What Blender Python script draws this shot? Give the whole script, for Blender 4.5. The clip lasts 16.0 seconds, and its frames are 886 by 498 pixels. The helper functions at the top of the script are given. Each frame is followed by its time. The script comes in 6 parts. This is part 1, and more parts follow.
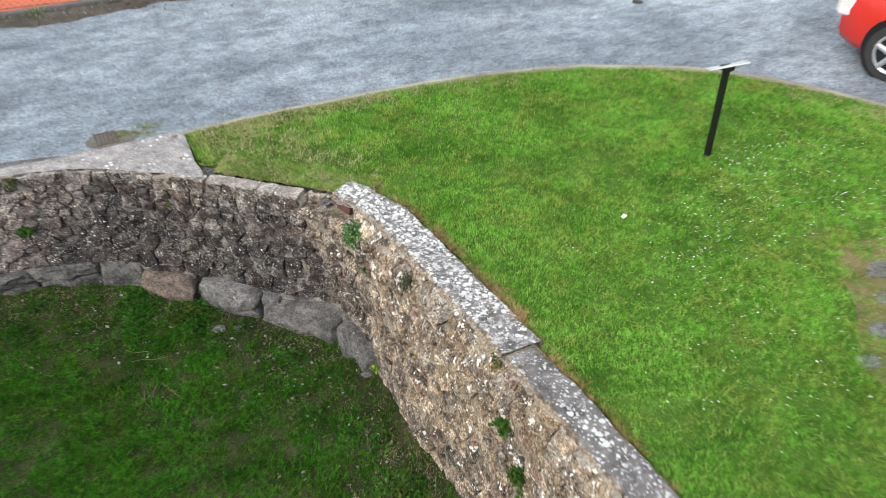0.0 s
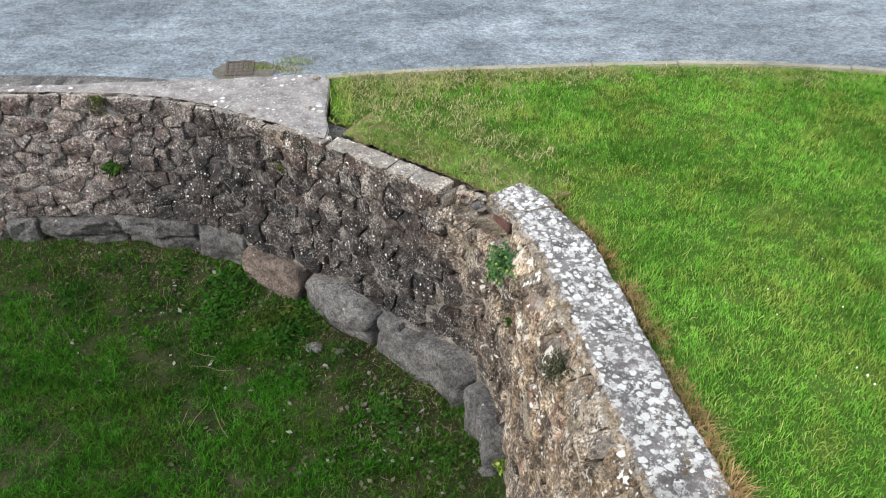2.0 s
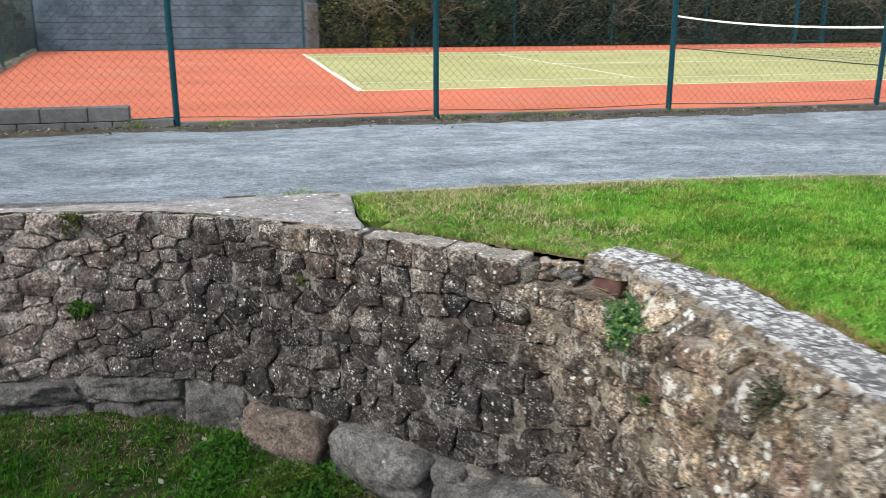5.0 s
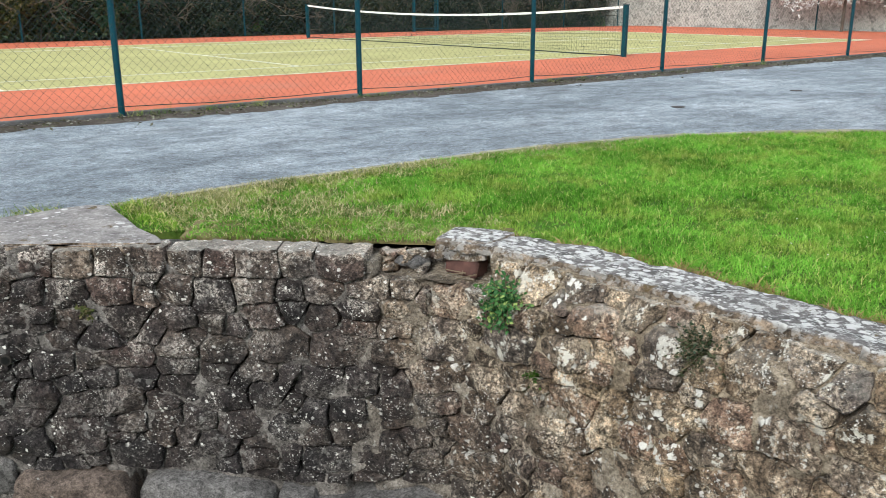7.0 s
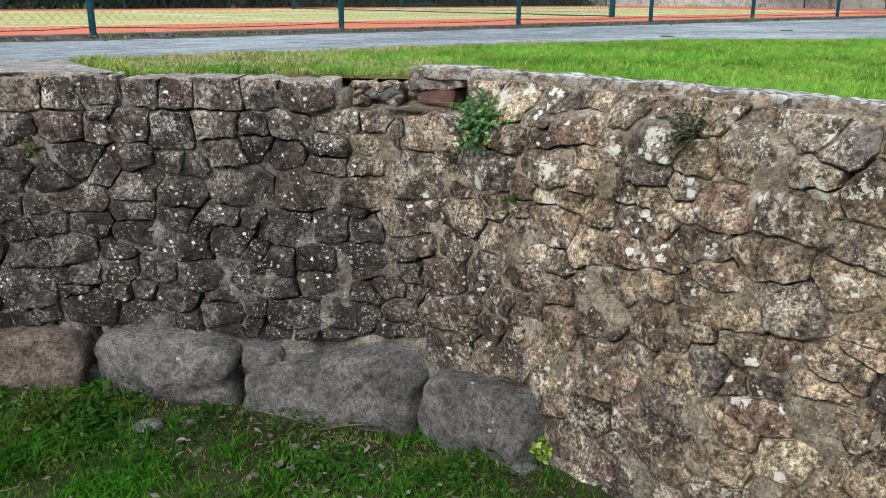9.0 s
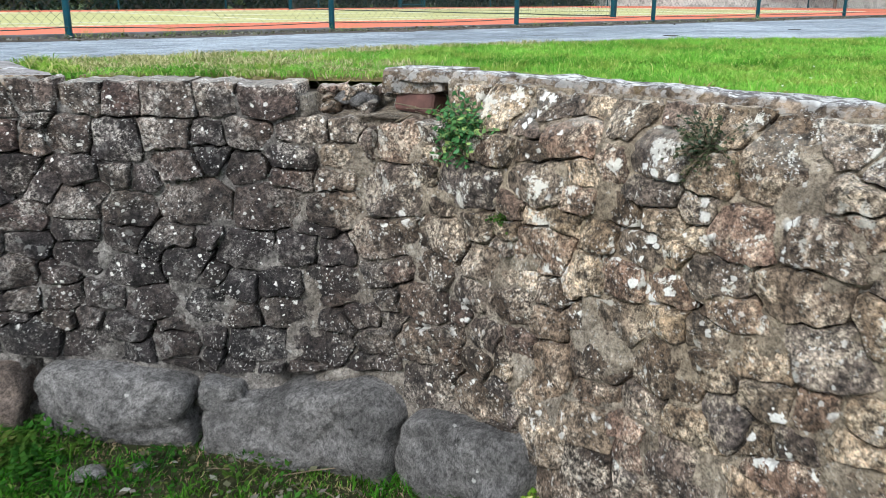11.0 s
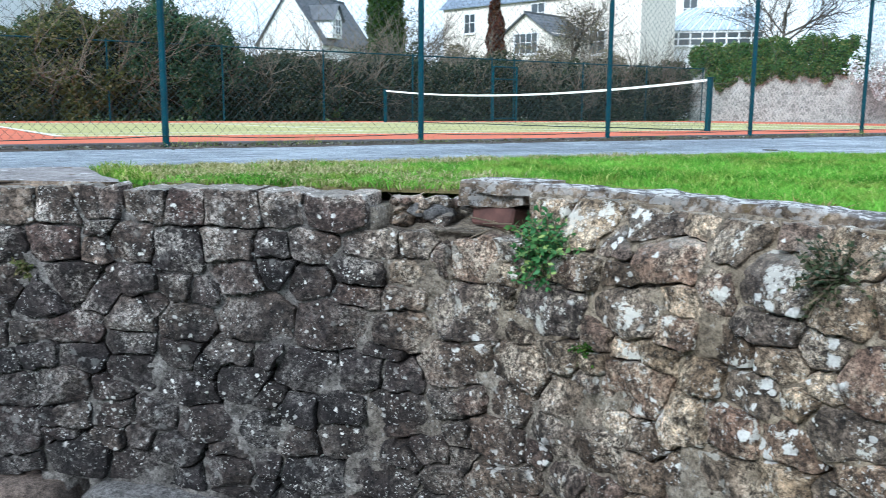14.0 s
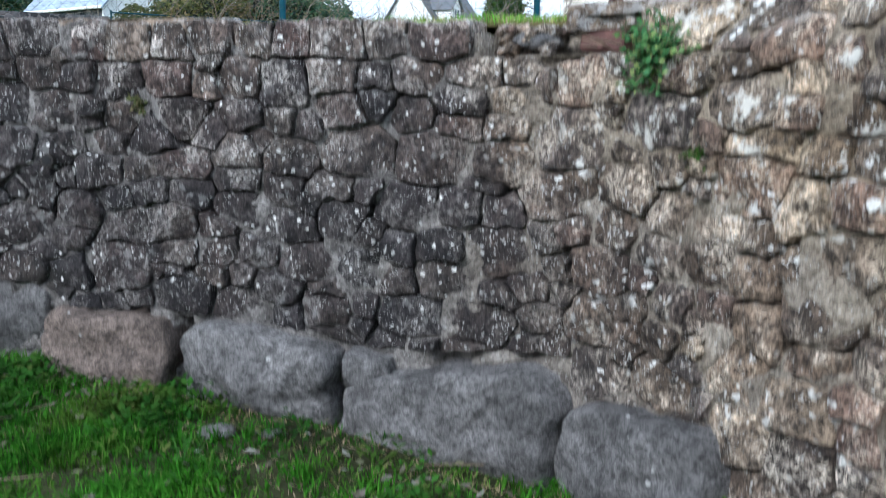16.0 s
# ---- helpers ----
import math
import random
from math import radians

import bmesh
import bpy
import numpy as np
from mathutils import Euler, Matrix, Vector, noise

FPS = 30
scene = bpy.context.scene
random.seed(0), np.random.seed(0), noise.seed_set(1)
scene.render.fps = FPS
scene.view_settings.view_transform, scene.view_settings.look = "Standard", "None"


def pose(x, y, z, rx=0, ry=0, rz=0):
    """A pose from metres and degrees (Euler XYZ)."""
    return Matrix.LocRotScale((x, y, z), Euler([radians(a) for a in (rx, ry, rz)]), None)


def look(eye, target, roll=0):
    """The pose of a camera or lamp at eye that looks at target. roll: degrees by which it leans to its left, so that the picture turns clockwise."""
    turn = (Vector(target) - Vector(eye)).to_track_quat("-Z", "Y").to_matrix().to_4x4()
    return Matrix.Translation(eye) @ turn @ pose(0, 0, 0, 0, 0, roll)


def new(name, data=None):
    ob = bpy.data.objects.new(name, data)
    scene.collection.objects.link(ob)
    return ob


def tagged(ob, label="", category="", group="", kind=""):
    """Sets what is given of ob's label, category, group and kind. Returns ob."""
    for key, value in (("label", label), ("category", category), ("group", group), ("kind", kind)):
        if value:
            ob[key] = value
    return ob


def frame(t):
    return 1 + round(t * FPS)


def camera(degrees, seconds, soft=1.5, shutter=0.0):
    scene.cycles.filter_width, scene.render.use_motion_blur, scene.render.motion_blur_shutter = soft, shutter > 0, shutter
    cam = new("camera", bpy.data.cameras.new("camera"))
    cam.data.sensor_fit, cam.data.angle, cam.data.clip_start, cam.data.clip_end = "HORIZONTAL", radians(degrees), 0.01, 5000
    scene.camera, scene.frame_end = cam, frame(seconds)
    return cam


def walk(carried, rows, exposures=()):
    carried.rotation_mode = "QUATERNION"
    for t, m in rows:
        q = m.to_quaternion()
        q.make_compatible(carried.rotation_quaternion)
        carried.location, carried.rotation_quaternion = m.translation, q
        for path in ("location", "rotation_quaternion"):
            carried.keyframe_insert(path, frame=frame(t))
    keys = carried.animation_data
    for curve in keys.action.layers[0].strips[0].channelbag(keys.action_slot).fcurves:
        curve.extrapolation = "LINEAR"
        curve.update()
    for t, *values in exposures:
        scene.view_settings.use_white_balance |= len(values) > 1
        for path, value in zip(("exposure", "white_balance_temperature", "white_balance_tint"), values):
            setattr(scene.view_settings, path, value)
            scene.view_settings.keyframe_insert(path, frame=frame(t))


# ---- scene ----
cam = camera(55.3, 16.0, soft=0.75, shutter=0.5)
PATH = [
    (0, (-0.164, -0.213, 1.61), (0.621, 1.207, 0.439), 1.3),
    (0.5, (0.442, 0.651, 0.943), (1.172, 2.084, -0.246), 1.5),
    (1, (0.863, 1.3, 0.682), (1.459, 2.787, -0.516), 1.4),
    (1.5, (1.015, 1.548, 0.491), (1.354, 3.112, -0.708), 1.5),
    (2, (1.074, 1.637, 0.397), (1.313, 3.22, -0.801), 1.4),
    (2.5, (1.094, 1.643, 0.069), (1.317, 3.234, -1.123), 1.3),
    (3, (1.108, 1.627, -0.421), (1.319, 3.355, -1.405), 1.2),
    (3.5, (1.1, 1.584, -0.834), (1.321, 3.459, -1.496), 0.7),
    (3.7, (1.105, 1.557, -0.982), (1.323, 3.464, -1.543), 0.6),
    (5.8, (-0.046, 2.677, -1.126), (0.629, 4.476, -1.681), -0.1),
    (6, (-0.134, 2.752, -1.137), (0.608, 4.523, -1.695), 0.0),
    (6.5, (-0.204, 2.777, -1.18), (0.845, 4.385, -1.739), -0.0),
    (7, (-0.2, 2.764, -1.178), (1.0, 4.263, -1.739), -0.1),
    (7.5, (-0.186, 2.755, -1.198), (1.024, 4.244, -1.76), -0.0),
    (8, (-0.171, 2.755, -1.505), (1.045, 4.239, -2.068), 0.1),
    (8.5, (-0.154, 2.759, -1.772), (1.063, 4.239, -2.342), 0.1),
    (8.7, (-0.146, 2.758, -1.844), (1.073, 4.237, -2.417), 0.2),
    (11, (0.173, 3.004, -1.889), (1.388, 4.486, -2.459), 0.1),
    (11.5, (0.315, 3.153, -1.889), (1.531, 4.634, -2.459), 0.2),
    (12, (0.373, 3.216, -1.907), (1.602, 4.716, -2.397), 0.2),
    (12.5, (0.384, 3.225, -1.914), (1.626, 4.739, -2.319), 0.3),
    (13, (0.384, 3.219, -1.915), (1.635, 4.746, -2.235), 0.3),
    (13.5, (0.378, 3.209, -1.912), (1.507, 4.829, -2.232), 0.4),
    (14, (0.37, 3.201, -1.908), (1.452, 4.852, -2.229), 0.4),
    (14.5, (0.357, 3.202, -1.907), (1.305, 4.933, -2.23), 0.4),
    (15, (0.349, 3.201, -1.911), (1.24, 4.962, -2.235), 0.5),
    (15.5, (0.35, 3.194, -2.072), (1.233, 4.957, -2.404), 0.6),
    (16, (0.4, 3.173, -2.439), (1.251, 4.952, -2.77), 0.9),
]
walk(cam, [(t, look(eye, target, roll)) for t, eye, target, roll in PATH], [(0, 0.2, 6500, 10), (2, 0.25, 6500, 10), (3.2, 0.35, 6500, 10), (3.7, 0.35, 6500, 10), (5.8, 0.05, 6400, 8), (8.7, 0.05, 6400, 7), (11, 0.35, 6050, 8), (12.8, 0.36, 5600, 6), (14.5, 0.17, 5400, 5), (15.4, 0.19, 5400, 7), (16, 0.40, 5500, 9)])

# ---- levels ----
COURT_Z, ROAD_Z, LAWN_Z, CAP_Z, PIT_Z = -2.25, -2.25, -2.19, -2.14, -3.48
FENCE_Y = 11.2

# ---- world, sun, exposure ----
world = bpy.data.worlds.new("overcast_sky")
scene.world = world
world.use_nodes = True
wn, wl = world.node_tree.nodes, world.node_tree.links
sky = wn.new("ShaderNodeTexSky")
sky.sky_type = "NISHITA"
sky.sun_disc = False
sky.sun_elevation, sky.sun_rotation = radians(35), radians(244)
sky.air_density, sky.dust_density, sky.ozone_density = 1.0, 4.0, 1.0
haze = wn.new("ShaderNodeMix")
haze.data_type = "RGBA"
haze.inputs[0].default_value = 0.72
haze.inputs[7].default_value = (9.6, 10.3, 11.0, 1)
wl.new(sky.outputs[0], haze.inputs[6])
wl.new(haze.outputs[2], wn["Background"].inputs[0])
wn["Background"].inputs[1].default_value = 0.135

sun = new("sun", bpy.data.lights.new("sun", "SUN"))
sun.data.energy, sun.data.angle, sun.data.color = 2.7, radians(13), (1.0, 0.96, 0.9)
sun.matrix_world = look((-13.5, -6.5, 10.5), (0, 0, 0))


# ---- node helpers ----
class Nodes:
    """A material under construction: short calls that return sockets."""

    def __init__(self, name, rough=0.8, metal=0.0, spec=0.5):
        self.m = bpy.data.materials.new(name)
        self.m.use_nodes = True
        self.n, self.l = self.m.node_tree.nodes, self.m.node_tree.links
        self.b = self.n["Principled BSDF"]
        self.b.inputs["Roughness"].default_value = rough
        self.b.inputs["Metallic"].default_value = metal
        self.b.inputs["Specular IOR Level"].default_value = spec
        self.pos = self.n.new("ShaderNodeNewGeometry").outputs["Position"]

    def put(self, socket, value):
        if isinstance(value, bpy.types.NodeSocket):
            self.l.new(value, socket)
        elif value is not None:
            socket.default_value = value

    def noise(self, scale, detail=4, rough=0.55, stretch=None, distort=0.0):
        t = self.n.new("ShaderNodeTexNoise")
        t.inputs["Scale"].default_value, t.inputs["Detail"].default_value = scale, detail
        t.inputs["Roughness"].default_value, t.inputs["Distortion"].default_value = rough, distort
        if stretch:
            mp = self.n.new("ShaderNodeMapping")
            mp.inputs["Scale"].default_value = stretch
            self.l.new(self.pos, mp.inputs[0])
            self.l.new(mp.outputs[0], t.inputs["Vector"])
        else:
            self.l.new(self.pos, t.inputs["Vector"])
        return t.outputs["Fac"]

    def voronoi(self, scale, what="Distance", feature="F1", warp=0.0):
        t = self.n.new("ShaderNodeTexVoronoi")
        t.feature = feature
        t.inputs["Scale"].default_value = scale
        vec = self.pos
        if warp:
            nz = self.n.new("ShaderNodeTexNoise")
            nz.inputs["Scale"].default_value = scale * 2.2
            self.l.new(self.pos, nz.inputs["Vector"])
            mx = self.n.new("ShaderNodeMix")
            mx.data_type, mx.blend_type = "RGBA", "LINEAR_LIGHT"
            mx.inputs[0].default_value = warp
            self.l.new(self.pos, mx.inputs[6])
            self.l.new(nz.outputs["Color"], mx.inputs[7])
            vec = mx.outputs[2]
        self.l.new(vec, t.inputs["Vector"])
        return t.outputs[what]

    def dots(self, scale, share, least, most, warp=0.006):
        """Round spots in a share of the cells, of uneven size: radii in cells."""
        t = self.n.new("ShaderNodeTexVoronoi")
        t.inputs["Scale"].default_value = scale
        nz_ = self.n.new("ShaderNodeTexNoise")
        nz_.inputs["Scale"].default_value, nz_.inputs["Detail"].default_value = scale * 2.0, 3
        self.l.new(self.pos, nz_.inputs["Vector"])
        mx = self.n.new("ShaderNodeMix")
        mx.data_type, mx.blend_type = "RGBA", "LINEAR_LIGHT"
        mx.inputs[0].default_value = warp
        self.l.new(self.pos, mx.inputs[6])
        self.l.new(nz_.outputs["Color"], mx.inputs[7])
        self.l.new(mx.outputs[2], t.inputs["Vector"])
        pick = self.n.new("ShaderNodeSeparateColor")
        self.l.new(t.outputs["Color"], pick.inputs[0])
        there = self.math("GREATER_THAN", pick.outputs[0], 1 - share)
        size = self.math("ADD", least, self.math("MULTIPLY", pick.outputs[1], most - least))
        near_ = self.math("MULTIPLY", self.math("SUBTRACT", size, t.outputs["Distance"]), 14.0)
        edge = self.math("MINIMUM", self.math("MAXIMUM", near_, 0.0), 1.0)
        return self.math("MULTIPLY", edge, there)

    def ramp(self, fac, *stops):
        r = self.n.new("ShaderNodeValToRGB")
        e = r.color_ramp.elements
        while len(e) < len(stops):
            e.new(0.5)
        for el, (p, c) in zip(e, stops):
            el.position = p
            el.color = (c, c, c, 1) if isinstance(c, (int, float)) else (*c, 1)
        self.put(r.inputs[0], fac)
        return r.outputs[0]

    def mix(self, fac, a, b, blend="MIX"):
        mx = self.n.new("ShaderNodeMix")
        mx.data_type, mx.blend_type = "RGBA", blend
        self.put(mx.inputs[0], fac)
        for i, v in ((6, a), (7, b)):
            self.put(mx.inputs[i], (*v, 1) if isinstance(v, tuple) and len(v) == 3 else v)
        return mx.outputs[2]

    def math(self, op, a, b=0.0):
        t = self.n.new("ShaderNodeMath")
        t.operation = op
        self.put(t.inputs[0], a)
        self.put(t.inputs[1], b)
        return t.outputs[0]

    def axis(self, i):
        t = self.n.new("ShaderNodeSeparateXYZ")
        self.l.new(self.pos, t.inputs[0])
        return t.outputs[i]

    def chance(self):
        """A value of its own for each piece, joined or separate."""
        a = self.n.new("ShaderNodeObjectInfo").outputs["Random"]
        b = self.n.new("ShaderNodeNewGeometry").outputs["Random Per Island"]
        return self.math("FRACT", self.math("ADD", a, self.math("MULTIPLY", b, 5.37)))

    def bump(self, height, strength=0.5, distance=0.01, under=None):
        t = self.n.new("ShaderNodeBump")
        t.inputs["Strength"].default_value, t.inputs["Distance"].default_value = strength, distance
        self.put(t.inputs["Height"], height)
        if under is not None:
            self.l.new(under, t.inputs["Normal"])
        self.l.new(t.outputs[0], self.b.inputs["Normal"])
        return t.outputs[0]

    def contrast(self, c, power, gain, sat=1.0):
        """Spreads the light and dark of a colour."""
        h = self.n.new("ShaderNodeHueSaturation")
        self.put(h.inputs["Saturation"], sat)
        self.put(h.inputs["Color"], c)
        c = h.outputs[0]
        t = self.n.new("ShaderNodeGamma")
        self.put(t.inputs[0], c)
        t.inputs[1].default_value = power
        return self.mix(1.0, t.outputs[0], (gain, gain, gain), "MULTIPLY")

    def color(self, c):
        self.put(self.b.inputs["Base Color"], (*c, 1) if isinstance(c, tuple) and len(c) == 3 else c)
        return self.m

    def rough(self, v):
        self.put(self.b.inputs["Roughness"], v)


def plain(name, c, rough=0.6, metal=0.0, vary=0.12, scale=8.0, spec=0.5):
    k = Nodes(name, rough, metal, spec)
    f = k.noise(scale, 5)
    lo, hi = tuple(v * (1 - vary) for v in c), tuple(min(1, v * (1 + vary)) for v in c)
    k.bump(k.noise(scale * 6, 3), 0.15, 0.003)
    return k.color(k.ramp(f, (0.3, lo), (0.7, hi)))


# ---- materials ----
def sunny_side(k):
    """0 on the dark damp side of the wall, 1 on its dry sandy side, less towards the foot. The sandy colour also
    carries part of the sunlight there.
    """
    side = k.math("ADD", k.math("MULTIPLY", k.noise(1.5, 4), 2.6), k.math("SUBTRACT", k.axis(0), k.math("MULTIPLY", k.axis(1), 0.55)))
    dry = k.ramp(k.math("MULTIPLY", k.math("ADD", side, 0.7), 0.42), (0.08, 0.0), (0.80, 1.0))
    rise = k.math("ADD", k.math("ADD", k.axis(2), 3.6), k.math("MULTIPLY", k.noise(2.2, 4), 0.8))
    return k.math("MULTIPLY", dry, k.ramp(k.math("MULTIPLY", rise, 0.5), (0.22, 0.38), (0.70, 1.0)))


def west_side(k):
    """1 on the western reach of the wall, which is filmed with grey lime."""
    return k.ramp(k.math("ADD", k.axis(0), k.math("MULTIPLY", k.noise(1.7, 4), 1.2)), (0.55, 1.0), (1.0, 0.0))


def lichen_crusts(k, sunny):
    """White crusts: fine freckles, round rosettes and a few broad clusters."""
    drift = k.ramp(k.noise(2.4, 5, 0.65), (0.42, 0.0), (0.58, 1.0))
    fine = k.math("MULTIPLY", k.dots(105, 0.55, 0.12, 0.42, 0.009), k.ramp(k.noise(6.5, 7, 0.75), (0.47, 0.06), (0.57, 1.0)))
    mid = k.math("MULTIPLY", k.dots(46, 0.25, 0.08, 0.42, 0.009), drift)
    big = k.math("MULTIPLY", k.dots(21, 0.16, 0.08, 0.32, 0.02), k.ramp(k.noise(3.1, 3), (0.50, 0.0), (0.56, 1.0)))
    clump = k.math("MULTIPLY", k.dots(28, 0.75, 0.15, 0.58, 0.018), k.ramp(k.noise(3.6, 4, 0.6), (0.57, 0.0), (0.60, 1.0)))
    clump = k.math("MULTIPLY", clump, k.ramp(k.math("ADD", sunny, k.math("MULTIPLY", k.noise(1.2, 2), 0.5)), (0.40, 0.15), (0.75, 1.0)))
    out = k.math("MAXIMUM", k.math("MAXIMUM", fine, mid), k.math("MAXIMUM", big, clump))
    return k.math("MULTIPLY", out, k.ramp(k.noise(140, 3), (0.3, 0.72), (0.6, 1.0)))


def stone_material(name):
    k = Nodes(name, 0.85, spec=0.3)
    ch = k.chance()
    sunny = sunny_side(k)
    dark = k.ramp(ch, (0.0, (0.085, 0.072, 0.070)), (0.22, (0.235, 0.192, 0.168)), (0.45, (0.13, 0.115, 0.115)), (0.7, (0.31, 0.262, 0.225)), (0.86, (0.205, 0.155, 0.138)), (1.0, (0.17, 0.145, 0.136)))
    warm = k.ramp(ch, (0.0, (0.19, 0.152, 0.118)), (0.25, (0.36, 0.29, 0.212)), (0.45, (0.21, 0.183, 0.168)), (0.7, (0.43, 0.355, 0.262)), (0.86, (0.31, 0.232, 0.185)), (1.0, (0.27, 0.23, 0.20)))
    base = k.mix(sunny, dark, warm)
    base = k.mix(0.85, base, k.ramp(k.noise(5.5, 8, 0.7, distort=0.5), (0.34, 0.3), (0.52, 0.85), (0.66, 1.0)), "MULTIPLY")
    base = k.mix(0.9, base, k.ramp(k.noise(24, 8, 0.75), (0.37, 0.28), (0.5, 0.85), (0.62, 1.0)), "MULTIPLY")
    base = k.mix(0.8, base, k.ramp(k.noise(120, 6, 0.8), (0.38, 0.35), (0.5, 0.85), (0.6, 1.0)), "MULTIPLY")
    # thin grey film of lichen, grainy, on some faces only
    film = k.math("MULTIPLY", k.ramp(k.noise(7, 8, 0.75), (0.47, 0.0), (0.57, 0.95)), k.ramp(k.noise(75, 6, 0.9), (0.47, 0.0), (0.53, 1.0)))
    film = k.math("MULTIPLY", film, k.math("SUBTRACT", 0.82, k.math("MULTIPLY", sunny, 0.5)))
    base = k.mix(film, base, k.mix(sunny, (0.50, 0.475, 0.445), (0.68, 0.61, 0.50)))
    lime = k.math("MULTIPLY", k.ramp(k.noise(5, 8, 0.75), (0.44, 0.0), (0.58, 0.22)), k.ramp(k.noise(90, 5, 0.85), (0.42, 0.0), (0.54, 1.0)))
    base = k.mix(k.math("MULTIPLY", west_side(k), 0.4), base, k.ramp(ch, (0.0, (0.15, 0.122, 0.125)), (0.5, (0.225, 0.185, 0.175)), (1.0, (0.125, 0.105, 0.112))))
    base = k.mix(k.math("MULTIPLY", lime, west_side(k)), base, (0.46, 0.45, 0.43))
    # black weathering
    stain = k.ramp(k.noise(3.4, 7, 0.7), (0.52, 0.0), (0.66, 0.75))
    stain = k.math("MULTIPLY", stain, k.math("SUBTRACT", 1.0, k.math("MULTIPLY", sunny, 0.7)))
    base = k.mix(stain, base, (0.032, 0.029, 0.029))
    # two broad darker patches, low in the bend of the wall
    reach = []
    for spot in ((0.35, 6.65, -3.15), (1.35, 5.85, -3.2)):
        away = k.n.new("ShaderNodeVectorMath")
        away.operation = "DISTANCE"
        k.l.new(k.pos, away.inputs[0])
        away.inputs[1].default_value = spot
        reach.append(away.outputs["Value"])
    darker = k.math("ADD", k.math("MINIMUM", *reach), k.math("MULTIPLY", k.noise(4.5, 6, 0.7), 0.9))
    darker = k.ramp(k.math("MULTIPLY", darker, 0.6), (0.58, 0.66), (0.95, 0.0))
    base = k.mix(darker, base, (0.033, 0.032, 0.036))
    base = k.mix(k.ramp(k.noise(1.9, 5), (0.6, 0.0), (0.78, 0.15)), base, (0.10, 0.10, 0.045))
    base = k.mix(0.9, base, k.ramp(k.noise(58, 8, 0.85), (0.41, 0.28), (0.5, 0.9), (0.56, 1.2)), "MULTIPLY")
    base = k.contrast(base, 1.6, 3.7, 0.97)
    # paler upward faces of the stones near the wall's top
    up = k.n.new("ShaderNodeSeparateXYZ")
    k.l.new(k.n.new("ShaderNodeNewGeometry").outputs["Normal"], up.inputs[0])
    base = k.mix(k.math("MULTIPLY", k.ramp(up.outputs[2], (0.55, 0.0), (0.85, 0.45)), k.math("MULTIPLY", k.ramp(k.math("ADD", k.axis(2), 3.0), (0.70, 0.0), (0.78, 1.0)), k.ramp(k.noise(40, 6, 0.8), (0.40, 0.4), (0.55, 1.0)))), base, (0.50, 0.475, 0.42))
    # broad white crusts high on the dry reach
    high = k.math("MULTIPLY", k.ramp(k.math("ADD", k.axis(2), 3.6), (0.75, 0.0), (1.2, 1.0)), k.ramp(sunny, (0.45, 0.0), (0.8, 1.0)))
    crust = k.math("MULTIPLY", k.ramp(k.noise(13, 9, 0.72), (0.575, 0.0), (0.60, 0.9)), high)
    base = k.mix(crust, base, (0.74, 0.72, 0.65))
    base = k.mix(lichen_crusts(k, sunny), base, (0.84, 0.83, 0.79))
    b1 = k.bump(k.noise(10, 7, 0.65, distort=0.6), 0.55, 0.03)
    b2 = k.bump(k.noise(42, 6, 0.72), 0.6, 0.012, b1)
    k.bump(k.noise(170, 6, 0.85), 0.9, 0.007, b2)
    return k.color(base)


def boulder_material(name, tone):
    k = Nodes(name, 0.85, spec=0.3)
    base = k.ramp(k.chance(), (0.0, tuple(v * 0.88 for v in tone)), (1.0, tuple(v * 1.1 for v in tone)))
    base = k.mix(0.7, base, k.ramp(k.noise(4.5, 7, 0.65, distort=0.4), (0.36, 0.3), (0.52, 0.85), (0.64, 1.0)), "MULTIPLY")
    base = k.mix(0.8, base, k.ramp(k.noise(28, 7, 0.75), (0.37, 0.35), (0.52, 0.9), (0.62, 1.0)), "MULTIPLY")
    base = k.mix(0.75, base, k.ramp(k.noise(150, 6, 0.85), (0.38, 0.3), (0.5, 0.85), (0.6, 1.0)), "MULTIPLY")
    base = k.mix(0.8, base, k.ramp(k.noise(62, 8, 0.88), (0.42, 0.4), (0.5, 0.95), (0.56, 1.25)), "MULTIPLY")
    base = k.contrast(base, 1.25, 2.0, 0.95)
    base = k.mix(k.ramp(k.noise(3.1, 6, 0.7), (0.56, 0.0), (0.7, 0.45)), base, (0.06, 0.056, 0.054))
    few = k.math("MULTIPLY", k.dots(30, 0.03, 0.10, 0.30, 0.014), k.ramp(k.noise(150, 3), (0.3, 0.5), (0.6, 0.95)))
    base = k.mix(few, base, (0.66, 0.655, 0.63))
    b1 = k.bump(k.noise(13, 8, 0.72), 0.9, 0.04)
    b2 = k.bump(k.noise(48, 7, 0.8), 0.8, 0.014, b1)
    k.bump(k.noise(150, 6, 0.85), 0.8, 0.007, b2)
    return k.color(base)


